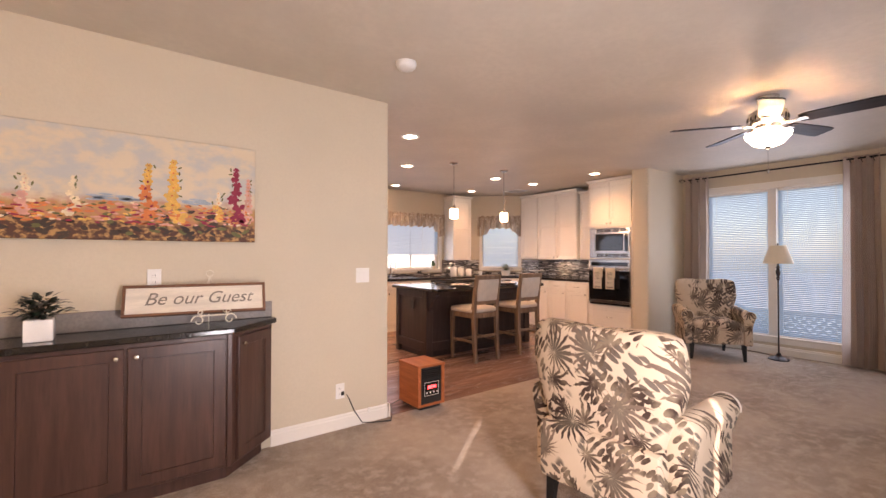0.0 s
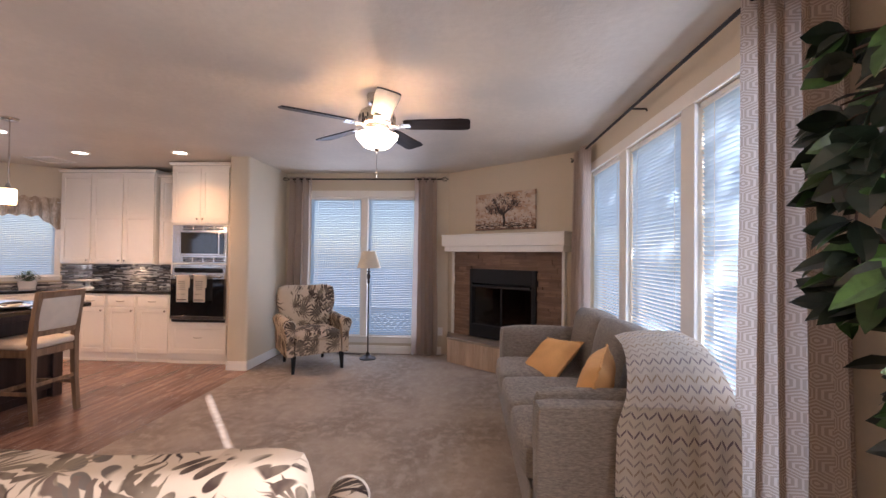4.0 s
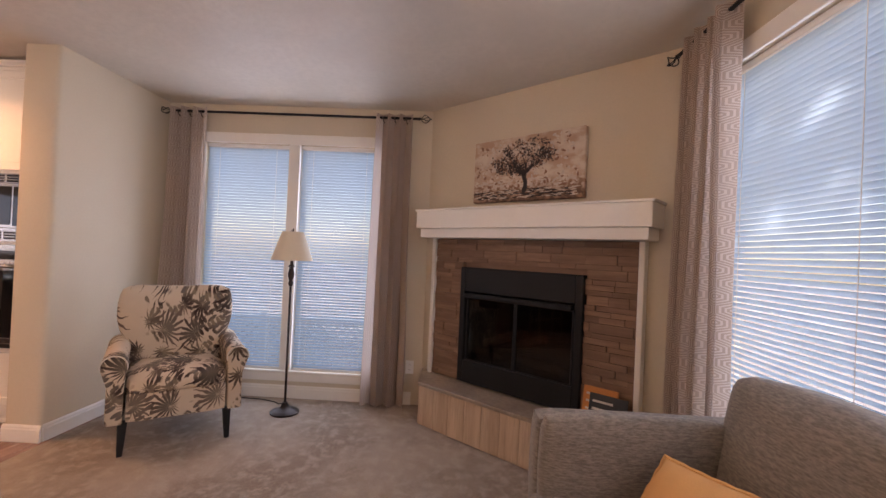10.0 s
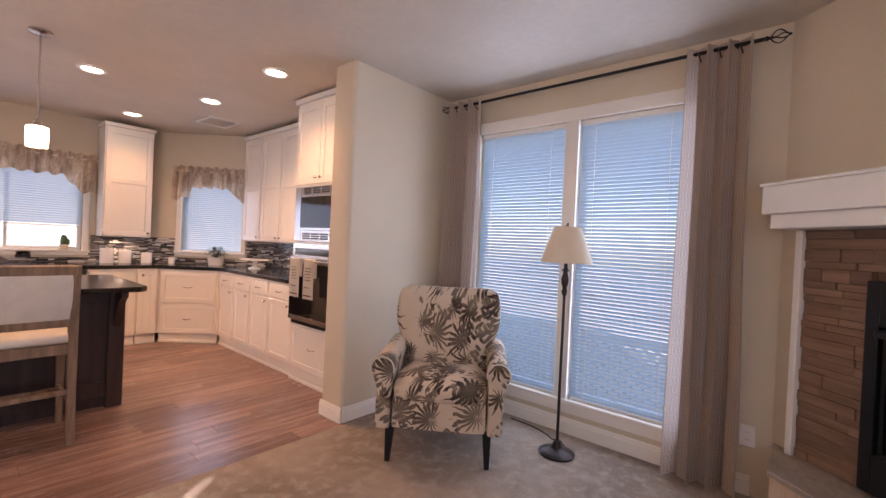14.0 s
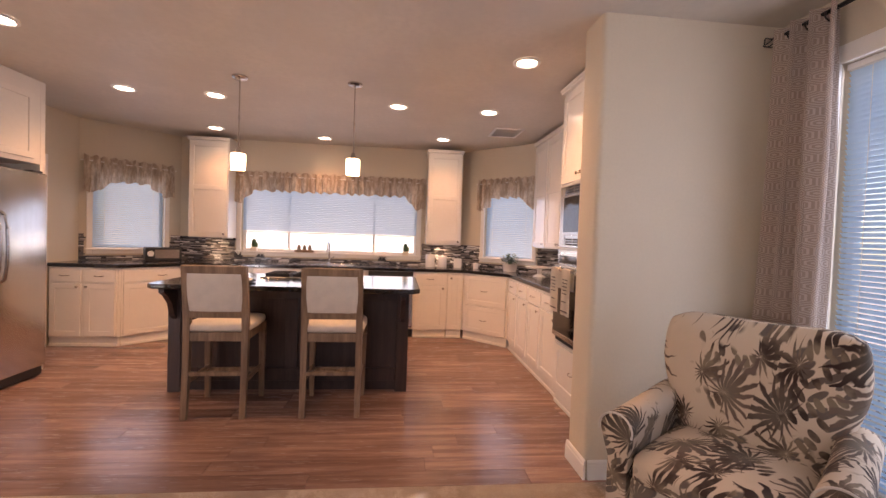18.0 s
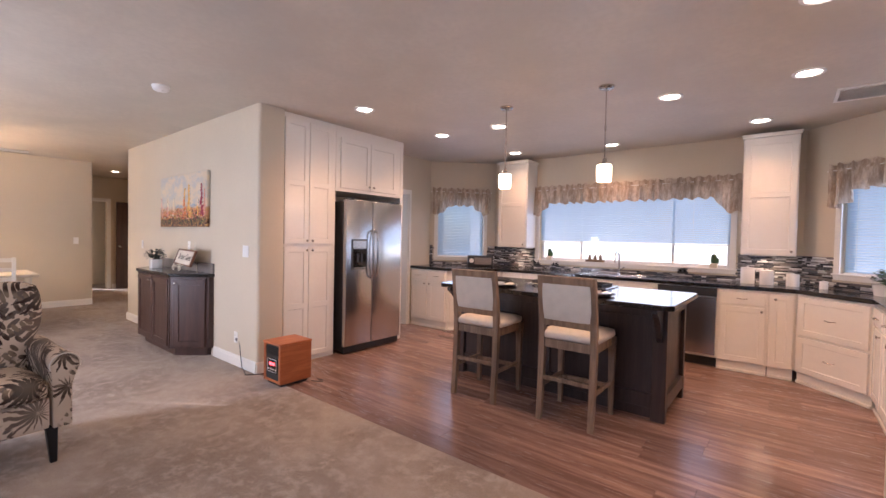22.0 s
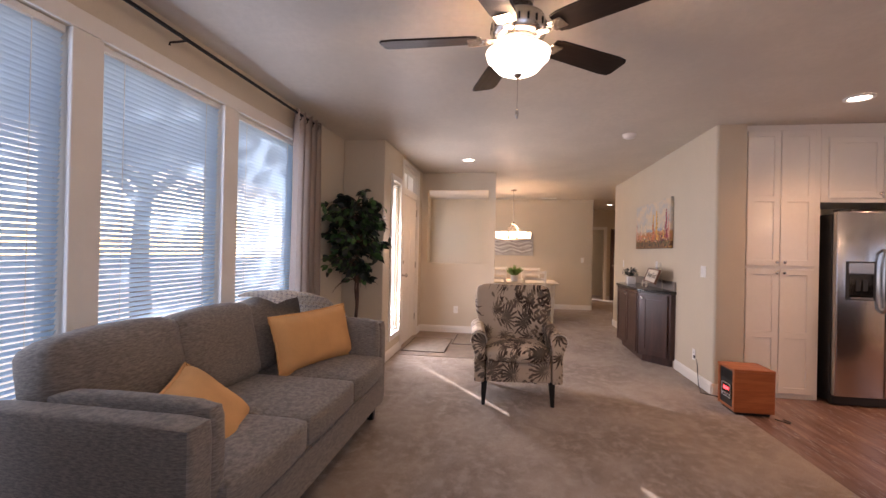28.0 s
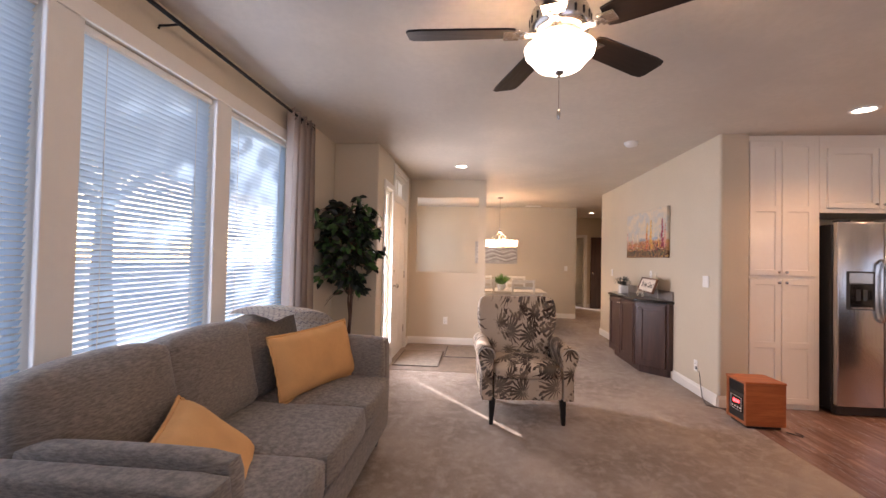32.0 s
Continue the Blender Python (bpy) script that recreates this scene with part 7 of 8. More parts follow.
def fireplace():
    s = at_fp("fireplace_surround", "stacked brown stone surround around the firebox", "fireplace")
    part("backing", boxes((SUR0, -0.012, 0.335, FB0, 0.0, 1.47), (FB1, -0.012, 0.335, SUR1, 0.0, 1.47), (FB0, -0.012, FBZ1, FB1, 0.0, 1.47)), M_STONE, s)
    r = random.Random(3)
    z = 0.338
    meshes = []
    while z < 1.465:
        hgt = min(r.choice((0.034, 0.042, 0.05, 0.062)), 1.468 - z)
        if hgt < 0.012:
            break
        x = SUR0 - r.uniform(0, 0.1)
        while x < SUR1:
            w = r.uniform(0.10, 0.30)
            a, b = max(x, SUR0), min(x + w, SUR1)
            spans = [(a, b)]
            if z + hgt > FBZ0 and z < FBZ1 - 0.004:
                spans = [(a, min(b, FB0)), (max(a, FB1), b)]
            for p, q in spans:
                if q - p > 0.018:
                    deep = r.uniform(0.034, 0.050)
                    part("stone", box(p + 0.0006, -deep, z + 0.0006, q - 0.0006, -0.010, z + hgt - 0.0006, 0.002), M_STONE, s)
            x += w
        z += hgt
    for a, b in ((SUR0 - 0.035, SUR0), (SUR1, SUR1 + 0.035)):
        part("side_trim", box(a, -0.068, 0.335, b, 0.0, 1.47, 0.004), M_TRIM, s, "white side trim")
    m = at_fp("mantel", "white painted mantel shelf over the stone surround", "mantel")
    part("shelf", box(0.085, -0.235, 1.545, 1.915, -0.001, 1.685, 0.004), M_TRIM, m)
    part("lower_step", box(0.11, -0.205, 1.472, 1.89, -0.001, 1.545, 0.004), M_TRIM, m)
    part("cap", box(0.075, -0.243, 1.685, 1.925, -0.001, 1.70, 0.003), M_TRIM, m)
    f = at_fp("firebox", "black metal gas firebox with glass front", "fireplace insert")
    part("face_frame", boxes((FB0, -0.072, FBZ0, FB0 + 0.05, 0.0, FBZ1), (FB1 - 0.05, -0.072, FBZ0, FB1, 0.0, FBZ1), (FB0 + 0.05, -0.072, FBZ1 - 0.19, FB1 - 0.05, 0.0, FBZ1), (FB0 + 0.05, -0.072, FBZ0, FB1 - 0.05, 0.0, FBZ0 + 0.17), bev=0.004), M_BLACK, f)
    part("hood_lip", box(FB0 + 0.06, -0.11, FBZ1 - 0.235, FB1 - 0.06, -0.06, FBZ1 - 0.20, 0.006), M_BLACK, f)
    part("liner", boxes((FB0 + 0.05, 0.38, FBZ0, FB1 - 0.05, 0.40, FBZ1), (FB0 + 0.04, 0, FBZ0, FB0 + 0.055, 0.38, FBZ1), (FB1 - 0.055, 0, FBZ0, FB1 - 0.04, 0.38, FBZ1), (FB0 + 0.05, 0, FBZ0 + 0.14, FB1 - 0.05, 0.38, FBZ0 + 0.16), (FB0 + 0.05, 0, FBZ1 - 0.05, FB1 - 0.05, 0.38, FBZ1 - 0.03)), M_FIREBRICK, f)
    for a, b in ((FB0 + 0.06, (FB0 + FB1) / 2), ((FB0 + FB1) / 2, FB1 - 0.06)):
        p = part("glass_door", box(a + 0.01, -0.05, FBZ0 + 0.175, b - 0.01, -0.045, FBZ1 - 0.24), M_SMOKED, f)
        part("door_frame", boxes((a, -0.056, FBZ0 + 0.165, a + 0.014, -0.04, FBZ1 - 0.23), (b - 0.014, -0.056, FBZ0 + 0.165, b, -0.04, FBZ1 - 0.23), (a + 0.014, -0.056, FBZ1 - 0.245, b - 0.014, -0.04, FBZ1 - 0.23), (a + 0.014, -0.056, FBZ0 + 0.165, b - 0.014, -0.04, FBZ0 + 0.18), bev=0.002), M_BLACK, p)
    r = random.Random(8)
    for k in range(5):
        x0 = 0.62 + 0.12 * k
        pts = [(x0 - 0.20 + 0.05 * q, 0.12 + 0.05 * (k % 3) + 0.012 * r.uniform(-1, 1), FBZ0 + 0.22 + 0.05 * (k % 2) + 0.02 * q * (1 if k % 2 else -0.3)) for q in range(8)]
        part("log", tube(pts, [0.034 + r.uniform(-0.006, 0.006) for _ in pts], 9), M_LOG, f, smooth=True)
    for k in range(6):
        part("grate_bar", tube([(0.62 + k * 0.13, 0.06, FBZ0 + 0.20), (0.62 + k * 0.13, 0.06, FBZ0 + 0.175), (0.62 + k * 0.13, 0.28, FBZ0 + 0.175), (0.62 + k * 0.13, 0.28, FBZ0 + 0.23)], 0.007, 6), M_BLACK, f)
    # hearth
    h = new("hearth")
    tagged(h, "raised hearth with wood-look tile face and slate top", "hearth")
    n = Vector((-0.768, 0.640))
    u = Vector((-0.640, -0.768))
    A = Vector((7.03, 0.895))
    B = A + u * 2.0
    part("core", prism([(7.435, 0.89), (A.x + 0.012, 0.888), (B.x + 0.01, -0.628), (6.16, -0.628), (7.435, 0.89)][:4], 0.0, 0.305), M_DARK, h)
    L = (B - A).length
    ang = math.degrees(math.atan2(u.y, u.x))
    w = 0.152
    first = None
    for k in range(int(L / w)):
        p = A + u * (k * w)
        mm = pose(p.x, p.y, 0, 0, 0, ang)
        if first is None:
            first = part("face_tile", box(0.001, -0.006, 0.004, w - 0.002, 0.008, 0.304, 0.002), M_HEARTHTILE, h, m=mm)
        else:
            again("face_tile", first, h, mm)
    first = None
    for k in range(4):
        mm = pose(7.43 - k * 0.1, 0.895, 0, 0, 0, 180)
        if first is None:
            first = part("end_tile", box(0.001, -0.006, 0.004, 0.098, 0.008, 0.304, 0.002), M_HEARTHTILE, h, m=mm)
        else:
            again("end_tile", first, h, mm)
    part("slate_top", prism([(7.437, 0.908), (7.02, 0.908), (B.x - 0.01, -0.625), (6.162, -0.625), (7.437, 0.895)][:4], 0.305, 0.332, 0.004), M_HEARTHTOP, h)
    return h


M_FIREBRICK = mat("sooty_firebrick", (0.045, 0.036, 0.030), 0.85, var=0.4, scale=8, fine=60, bump=0.3)
M_LOG = mat("ceramic_log", (0.20, 0.15, 0.11), 0.85, var=0.45, scale=14, fine=60, bump=0.5, stretch=(0.3, 1, 1))
fireplace()


def hearth_book(s, off, w, h, d, lean, label, cover, bar):
    t = new("book")
    t.matrix_basis = FP @ pose(s, off, 0.333, lean, 0, 0)
    tagged(t, label, "book", "books on the hearth")
    part("cover", boxes((0, 0, 0, w, 0.003, h), (0, d - 0.003, 0, w, d, h), (0, 0.003, 0, 0.003, d - 0.003, h), bev=0.0008), cover, t)
    part("pages", box(0.003, 0.003, 0.004, w - 0.004, d - 0.003, h - 0.004), M_LINEN, t)
    r = random.Random(int(s * 100))
    part("title_bars", boxes(*[(0.02, -0.0012, h - 0.05 - k * 0.045, 0.02 + r.uniform(0.5, 0.85) * (w - 0.04), 0.0002, h - 0.037 - k * 0.045) for k in range(int(h / 0.06))]), bar, t)
    return t


M_ORANGE = mat("orange_cover", (0.62, 0.22, 0.05), 0.5, var=0.1, bump=0.05)
hearth_book(1.51, -0.125, 0.21, 0.23, 0.02, -10, "orange paperback leaning on the stone surround", M_ORANGE, M_LINEN)
hearth_book(1.565, -0.165, 0.225, 0.205, 0.015, -12, "black magazine with pale title leaning on the surround", M_PLASTICBLACK, M_LINEN)


def entry_door():
    d = new("door_1")
    d.matrix_basis = pose(0.02, -0.13, 0)
    tagged(d, kind="structure")
    w = 0.94
    part("jamb", boxes((0, -0.085, 0, 0.03, 0.0, 2.49), (w - 0.03, -0.085, 0, w, 0.0, 2.49), (0.03, -0.085, 2.46, w - 0.03, 0.0, 2.49), (0.03, -0.085, 2.10, w - 0.03, 0.0, 2.19)), M_TRIM, d)
    part("casing", boxes((-0.07, 0, 0, 0.0, 0.018, 2.56), (w, 0, 0, w + 0.06, 0.018, 2.56), (0.0, 0, 2.49, w, 0.018, 2.56), bev=0.003), M_TRIM, d)
    s = part("slab", box(0.032, -0.06, 0.012, w - 0.032, -0.016, 2.098, 0.002), M_TRIM, d, "white six-panel door")
    for px0, px1 in ((0.13, 0.43), (0.51, 0.81)):
        for z0, z1 in ((0.18, 0.80), (0.95, 1.62), (1.74, 1.98)):
            part("panel", box(px0, -0.018, z0, px1, -0.010, z1, 0.006, 2), M_TRIM, s)
    part("door_handle", lathe([(0, 0), (0.028, 0), (0.026, 0.01), (0.010, 0.02), (0.010, 0.04), (0.026, 0.05), (0.028, 0.065), (0.018, 0.078), (0, 0.08)], 18), M_NICKEL, s, "round nickel door knob", smooth=True, m=pose(w - 0.10, -0.016, 0.98, -90, 0, 0))
    part("deadbolt", lathe([(0, 0), (0.026, 0), (0.024, 0.016), (0, 0.018)], 16), M_NICKEL, s, smooth=True, m=pose(w - 0.10, -0.016, 1.16, -90, 0, 0))
    for z in (0.25, 1.05, 1.85):
        part("hinge", box(0.02, -0.018, z, 0.04, -0.004, z + 0.10, 0.002), M_NICKEL, s)
    part("transom_frame", boxes((0.03, -0.09, 2.19, w - 0.03, -0.04, 2.215), (0.03, -0.09, 2.435, w - 0.03, -0.04, 2.46), (0.03, -0.09, 2.215, 0.055, -0.04, 2.435), (w - 0.055, -0.09, 2.215, w - 0.03, -0.04, 2.435), (w / 2 - 0.01, -0.085, 2.215, w / 2 + 0.01, -0.045, 2.435), bev=0.002), M_TRIM, d)
    g = part("transom_glass", box(0.05, -0.068, 2.21, w - 0.05, -0.064, 2.44), M_FROST, d, "frosted transom glass")
    g.visible_shadow = False
    w2 = new("window_7")
    w2.matrix_basis = pose(1.09, -0.13, 0)
    tagged(w2, kind="structure")
    part("casing", boxes((-0.065, 0, 0.21, 0.0, 0.018, 2.26), (0.40, 0, 0.21, 0.465, 0.018, 2.26), (0, 0, 2.19, 0.40, 0.018, 2.26), (0, 0, 0.21, 0.40, 0.018, 0.28), bev=0.003), M_TRIM, w2)
    part("window_frame", boxes((-0.12, -0.075, 0.28, -0.088, -0.063, 2.19), (0.36, -0.10, 0.28, 0.40, -0.04, 2.19), (-0.088, -0.10, 0.28, 0.36, -0.04, 0.31), (-0.088, -0.10, 2.16, 0.36, -0.04, 2.19), bev=0.002), M_TRIM, w2)
    part("frosted_pane", box(-0.008, -0.072, 0.31, 0.362, -0.066, 2.16), M_FROST, w2, "frosted privacy glass")
    return d


def m_frost():
    m, t, b = node_mat("frosted_glass")
    tr = t.nodes.new("ShaderNodeBsdfTranslucent")
    tr.inputs[0].default_value = (0.9, 0.9, 0.88, 1)
    b.inputs["Base Color"].default_value = (0.85, 0.86, 0.86, 1)
    b.inputs["Roughness"].default_value = 0.3
    mx = t.nodes.new("ShaderNodeMixShader")
    mx.inputs[0].default_value = 0.8
    t.links.new(b.outputs[0], mx.inputs[1])
    t.links.new(tr.outputs[0], mx.inputs[2])
    t.links.new(mx.outputs[0], t.nodes["Material Output"].inputs[0])
    return m


M_FROST = m_frost()
entry_door()
M_VINYL = mat("entry_vinyl", (0.23, 0.18, 0.14), 0.4, var=0.2, scale=6, fine=40, bump=0.08)
M_MAT = mat("taupe_door_mat", (0.27, 0.225, 0.18), 0.95, var=0.15, scale=14, fine=200, bump=0.6, dist=0.006)
M_MATEDGE = mat("dark_mat_binding", (0.10, 0.08, 0.065), 0.9, var=0.1, fine=150, bump=0.3)
tagged(put("floor_entry", prism([(-0.33, -0.13), (1.28, -0.13), (1.28, 1.05), (-0.33, 1.05)], 0.0005, 0.004), M_VINYL), kind="structure")
for x0, y0, x1, y1, lab in ((0.22, -0.08, 1.10, 0.50, "taupe door mat with dark binding inside the front door"), (-0.15, 0.52, 0.55, 1.0, "smaller taupe mat by the entry")):
    t = thing("door_mat", lab, "mat", 0, 0, 0.0045, 0, "entry mats")
    part("mat_face", box(x0 + 0.015, y0 + 0.015, 0, x1 - 0.015, y1 - 0.015, 0.011, 0.003), M_MAT, t)
    part("binding", boxes((x0, y0, 0, x0 + 0.015, y1, 0.010), (x1 - 0.015, y0, 0, x1, y1, 0.010), (x0 + 0.015, y0, 0, x1 - 0.015, y0 + 0.015, 0.010), (x0 + 0.015, y1 - 0.015, 0, x1 - 0.015, y1, 0.010), bev=0.002), M_MATEDGE, t)


def ficus():
    x, y = 2.16, -0.31
    t = thing("ficus_tree", "artificial ficus tree with dense dark leaves by the entry", "tree", x, y)
    part("pot", lathe([(0, 0), (0.13, 0), (0.16, 0.24), (0.17, 0.25), (0.165, 0.27), (0.15, 0.26), (0.14, 0.22), (0, 0.22)], 28), M_BRONZE, t, smooth=True)
    r = random.Random(11)
    trunk = [(0.012 * math.sin(k * 1.1), 0.012 * math.cos(k * 0.9), 0.2 + k * 0.1) for k in range(15)]
    part("trunk", tube(trunk, [0.022 - 0.0009 * k for k in range(15)], 9), M_BARK, t, smooth=True)
    part("side_trunk", tube([(0.03 + 0.02 * math.sin(k * 1.4 + 1), 0.02 * math.cos(k * 1.3), 0.2 + k * 0.1) for k in range(11)], [0.015 - 0.0006 * k for k in range(11)], 8), M_BARK, t, smooth=True)
    twigs, lv, lv2 = bmesh.new(), bmesh.new(), bmesh.new()
    for k in range(150):
        z0 = r.uniform(1.0, 1.86)
        a = r.uniform(0, 6.283)
        if 0.56 * math.cos(a) + 0.83 * math.sin(a) > 0.2 and r.random() < 0.5:
            continue
        reach = r.uniform(0.16, 0.46) * (1.0 - 0.3 * abs(z0 - 1.5))
        rise = r.uniform(0.0, 0.22) if z0 > 1.6 else r.uniform(0.05, 0.40) if z0 > 1.2 else r.uniform(0.0, 0.25)
        pts = []
        for q in range(6):
            f = q / 5
            pts.append(Vector((0.02 + reach * f * math.cos(a + 0.3 * f), reach * f * math.sin(a + 0.3 * f), z0 + rise * f - 0.14 * f * f)))
            pts[-1].x, pts[-1].y = max(-0.30, min(0.40, pts[-1].x)), max(-0.28, min(0.33, pts[-1].y))
            out = 0.56 * pts[-1].x + 0.83 * pts[-1].y
            lim = 0.19 if pts[-1].z > 1.2 else 0.07
            if out > lim:
                pts[-1].x, pts[-1].y = pts[-1].x * lim / out, pts[-1].y * lim / out
        tube(pts, [0.005, 0.004, 0.0035, 0.003, 0.0025, 0.002], 4, twigs)
        for q in range(10):
            f = r.uniform(0.25, 1.05)
            i = min(4, int(f * 5))
            p = pts[i].lerp(pts[i + 1], min(1.0, f * 5 - i))
            if p.z < 1.0:
                continue
            d = Vector((math.cos(a) + r.gauss(0, 0.8), math.sin(a) + r.gauss(0, 0.8), r.gauss(-0.5, 0.45)))
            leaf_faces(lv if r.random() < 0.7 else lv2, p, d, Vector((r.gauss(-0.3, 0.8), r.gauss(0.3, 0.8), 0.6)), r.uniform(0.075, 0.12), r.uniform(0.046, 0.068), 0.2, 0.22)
    tagged(part("twig", twigs, M_BARK, t), kind="stuff")
    # lit and shaded leaf colours mixed at random through the crown
    tagged(part("crown", lv, M_LEAFDARK, t, "dense green leaves, coloured near-black as in shade"), kind="stuff")
    tagged(part("crown_tip", lv2, M_FICUS, t, "green leaves, coloured lighter as if lit"), kind="stuff")
    return t


ficus()


def throw():
    """A zigzag knit throw over the sofa's window-side corner."""
    m, t, b = node_mat("chevron_knit")
    uvn = t.nodes.new("ShaderNodeUVMap")
    sp = t.nodes.new("ShaderNodeSeparateXYZ")
    t.links.new(uvn.outputs[0], sp.inputs[0])
    tri = mth(t, "PINGPONG", mth(t, "MULTIPLY", sp.outputs[0], 15.0), 0.5)
    w = mth(t, "MULTIPLY_ADD", noise_tex(t, coords(t), 6.0, 2), 0.035, mth(t, "MULTIPLY_ADD", tri, 0.075, sp.outputs[1]))
    band = mth(t, "FRACT", mth(t, "MULTIPLY", w, 21.0))
    idx = mth(t, "FLOOR", mth(t, "MULTIPLY", w, 21.0))
    wn = t.nodes.new("ShaderNodeTexWhiteNoise")
    wn.noise_dimensions = "1D"
    t.links.new(idx, wn.inputs["W"])
    cr = t.nodes.new("ShaderNodeValToRGB")
    for i, (pos, c) in enumerate(((0.0, (0.27, 0.22, 0.24)), (0.3, (0.50, 0.43, 0.40)), (0.55, (0.58, 0.43, 0.27)), (0.75, (0.62, 0.54, 0.48)), (1.0, (0.36, 0.31, 0.33)))):
        e = cr.color_ramp.elements[i] if i < 2 else cr.color_ramp.elements.new(pos)
        e.position, e.color = pos, (*c, 1)
    t.links.new(wn.outputs["Value"], cr.inputs[0])
    lines = mth(t, "MULTIPLY", ramp(t, band, 0.10, 0.16), mth(t, "SUBTRACT", 1.0, ramp(t, band, 0.38, 0.44)))
    gap = ramp(t, mth(t, "PINGPONG", mth(t, "MULTIPLY", sp.outputs[0], 30.0), 0.5), 0.04, 0.12)
    col = mixer(t, mth(t, "MULTIPLY", lines, gap), mixer(t, noise_tex(t, coords(t), 5), (0.78, 0.71, 0.62), (0.87, 0.80, 0.71)), cr.outputs[0])
    t.links.new(col, b.inputs["Base Color"])
    b.inputs["Roughness"].default_value = 0.95
    b.inputs["Specular IOR Level"].default_value = 0.1
    bumped(t, b, noise_tex(t, coords(t), 200), 0.5, 0.004)
    th = thing("throw_blanket", "cream chevron-pattern knit throw draped over the sofa corner", "blanket", 0, 0, 0)
    bm = bmesh.new()
    uv = bm.loops.layers.uv.new("UVMap")
    # path: from the front of the back cushion over the top and arm, down the outer side
    prof = [(3.92, 0.985), (3.84, 1.0), (3.74, 1.005), (3.56, 0.995), (3.42, 0.955), (3.32, 0.885), (3.25, 0.82), (3.205, 0.775), (3.195, 0.68), (3.19, 0.58), (3.185, 0.48), (3.18, 0.38), (3.175, 0.30)]
    n = 26
    s = 0
    rows = []
    ss = []
    for j, (px, pz) in enumerate(prof):
        if j:
            s += math.hypot(px - prof[j - 1][0], pz - prof[j - 1][1])
        ss.append(s)
        f = j / (len(prof) - 1)
        row = []
        for i in range(n + 1):
            u = i / n
            y = -0.53 + 0.06 * f + (0.30 + 0.20 * min(1.0, f * 1.5)) * u
            over = max(0.0, u - 0.60) * (1 - min(1, f * 1.6))
            fold = 0.016 * math.sin(u * 15 + f * 2) * (0.3 + f) + 0.02 * noise.noise((u * 3, f * 3, 4))
            row.append(bm.verts.new((px - abs(fold) * (0.4 + f) - 0.012, y, pz - 0.10 * over + 0.13 * u * max(0.0, f * 2 - 1) ** 1.5 + 0.012 * noise.noise((u * 4, f * 5, 1)) + 0.01)))
        rows.append(row)
    for j in range(len(prof) - 1):
        for i in range(n):
            fc = bm.faces.new((rows[j][i], rows[j + 1][i], rows[j + 1][i + 1], rows[j][i + 1]))
            for lp, (ii, jj) in zip(fc.loops, ((i, j), (i, j + 1), (i + 1, j + 1), (i + 1, j))):
                lp[uv].uv = (ii / n * 0.62, ss[jj])
    bmesh.ops.solidify(bm, geom=bm.faces[:], thickness=0.010)
    part("knit", bm, m, th, smooth=True)
    return th


throw()


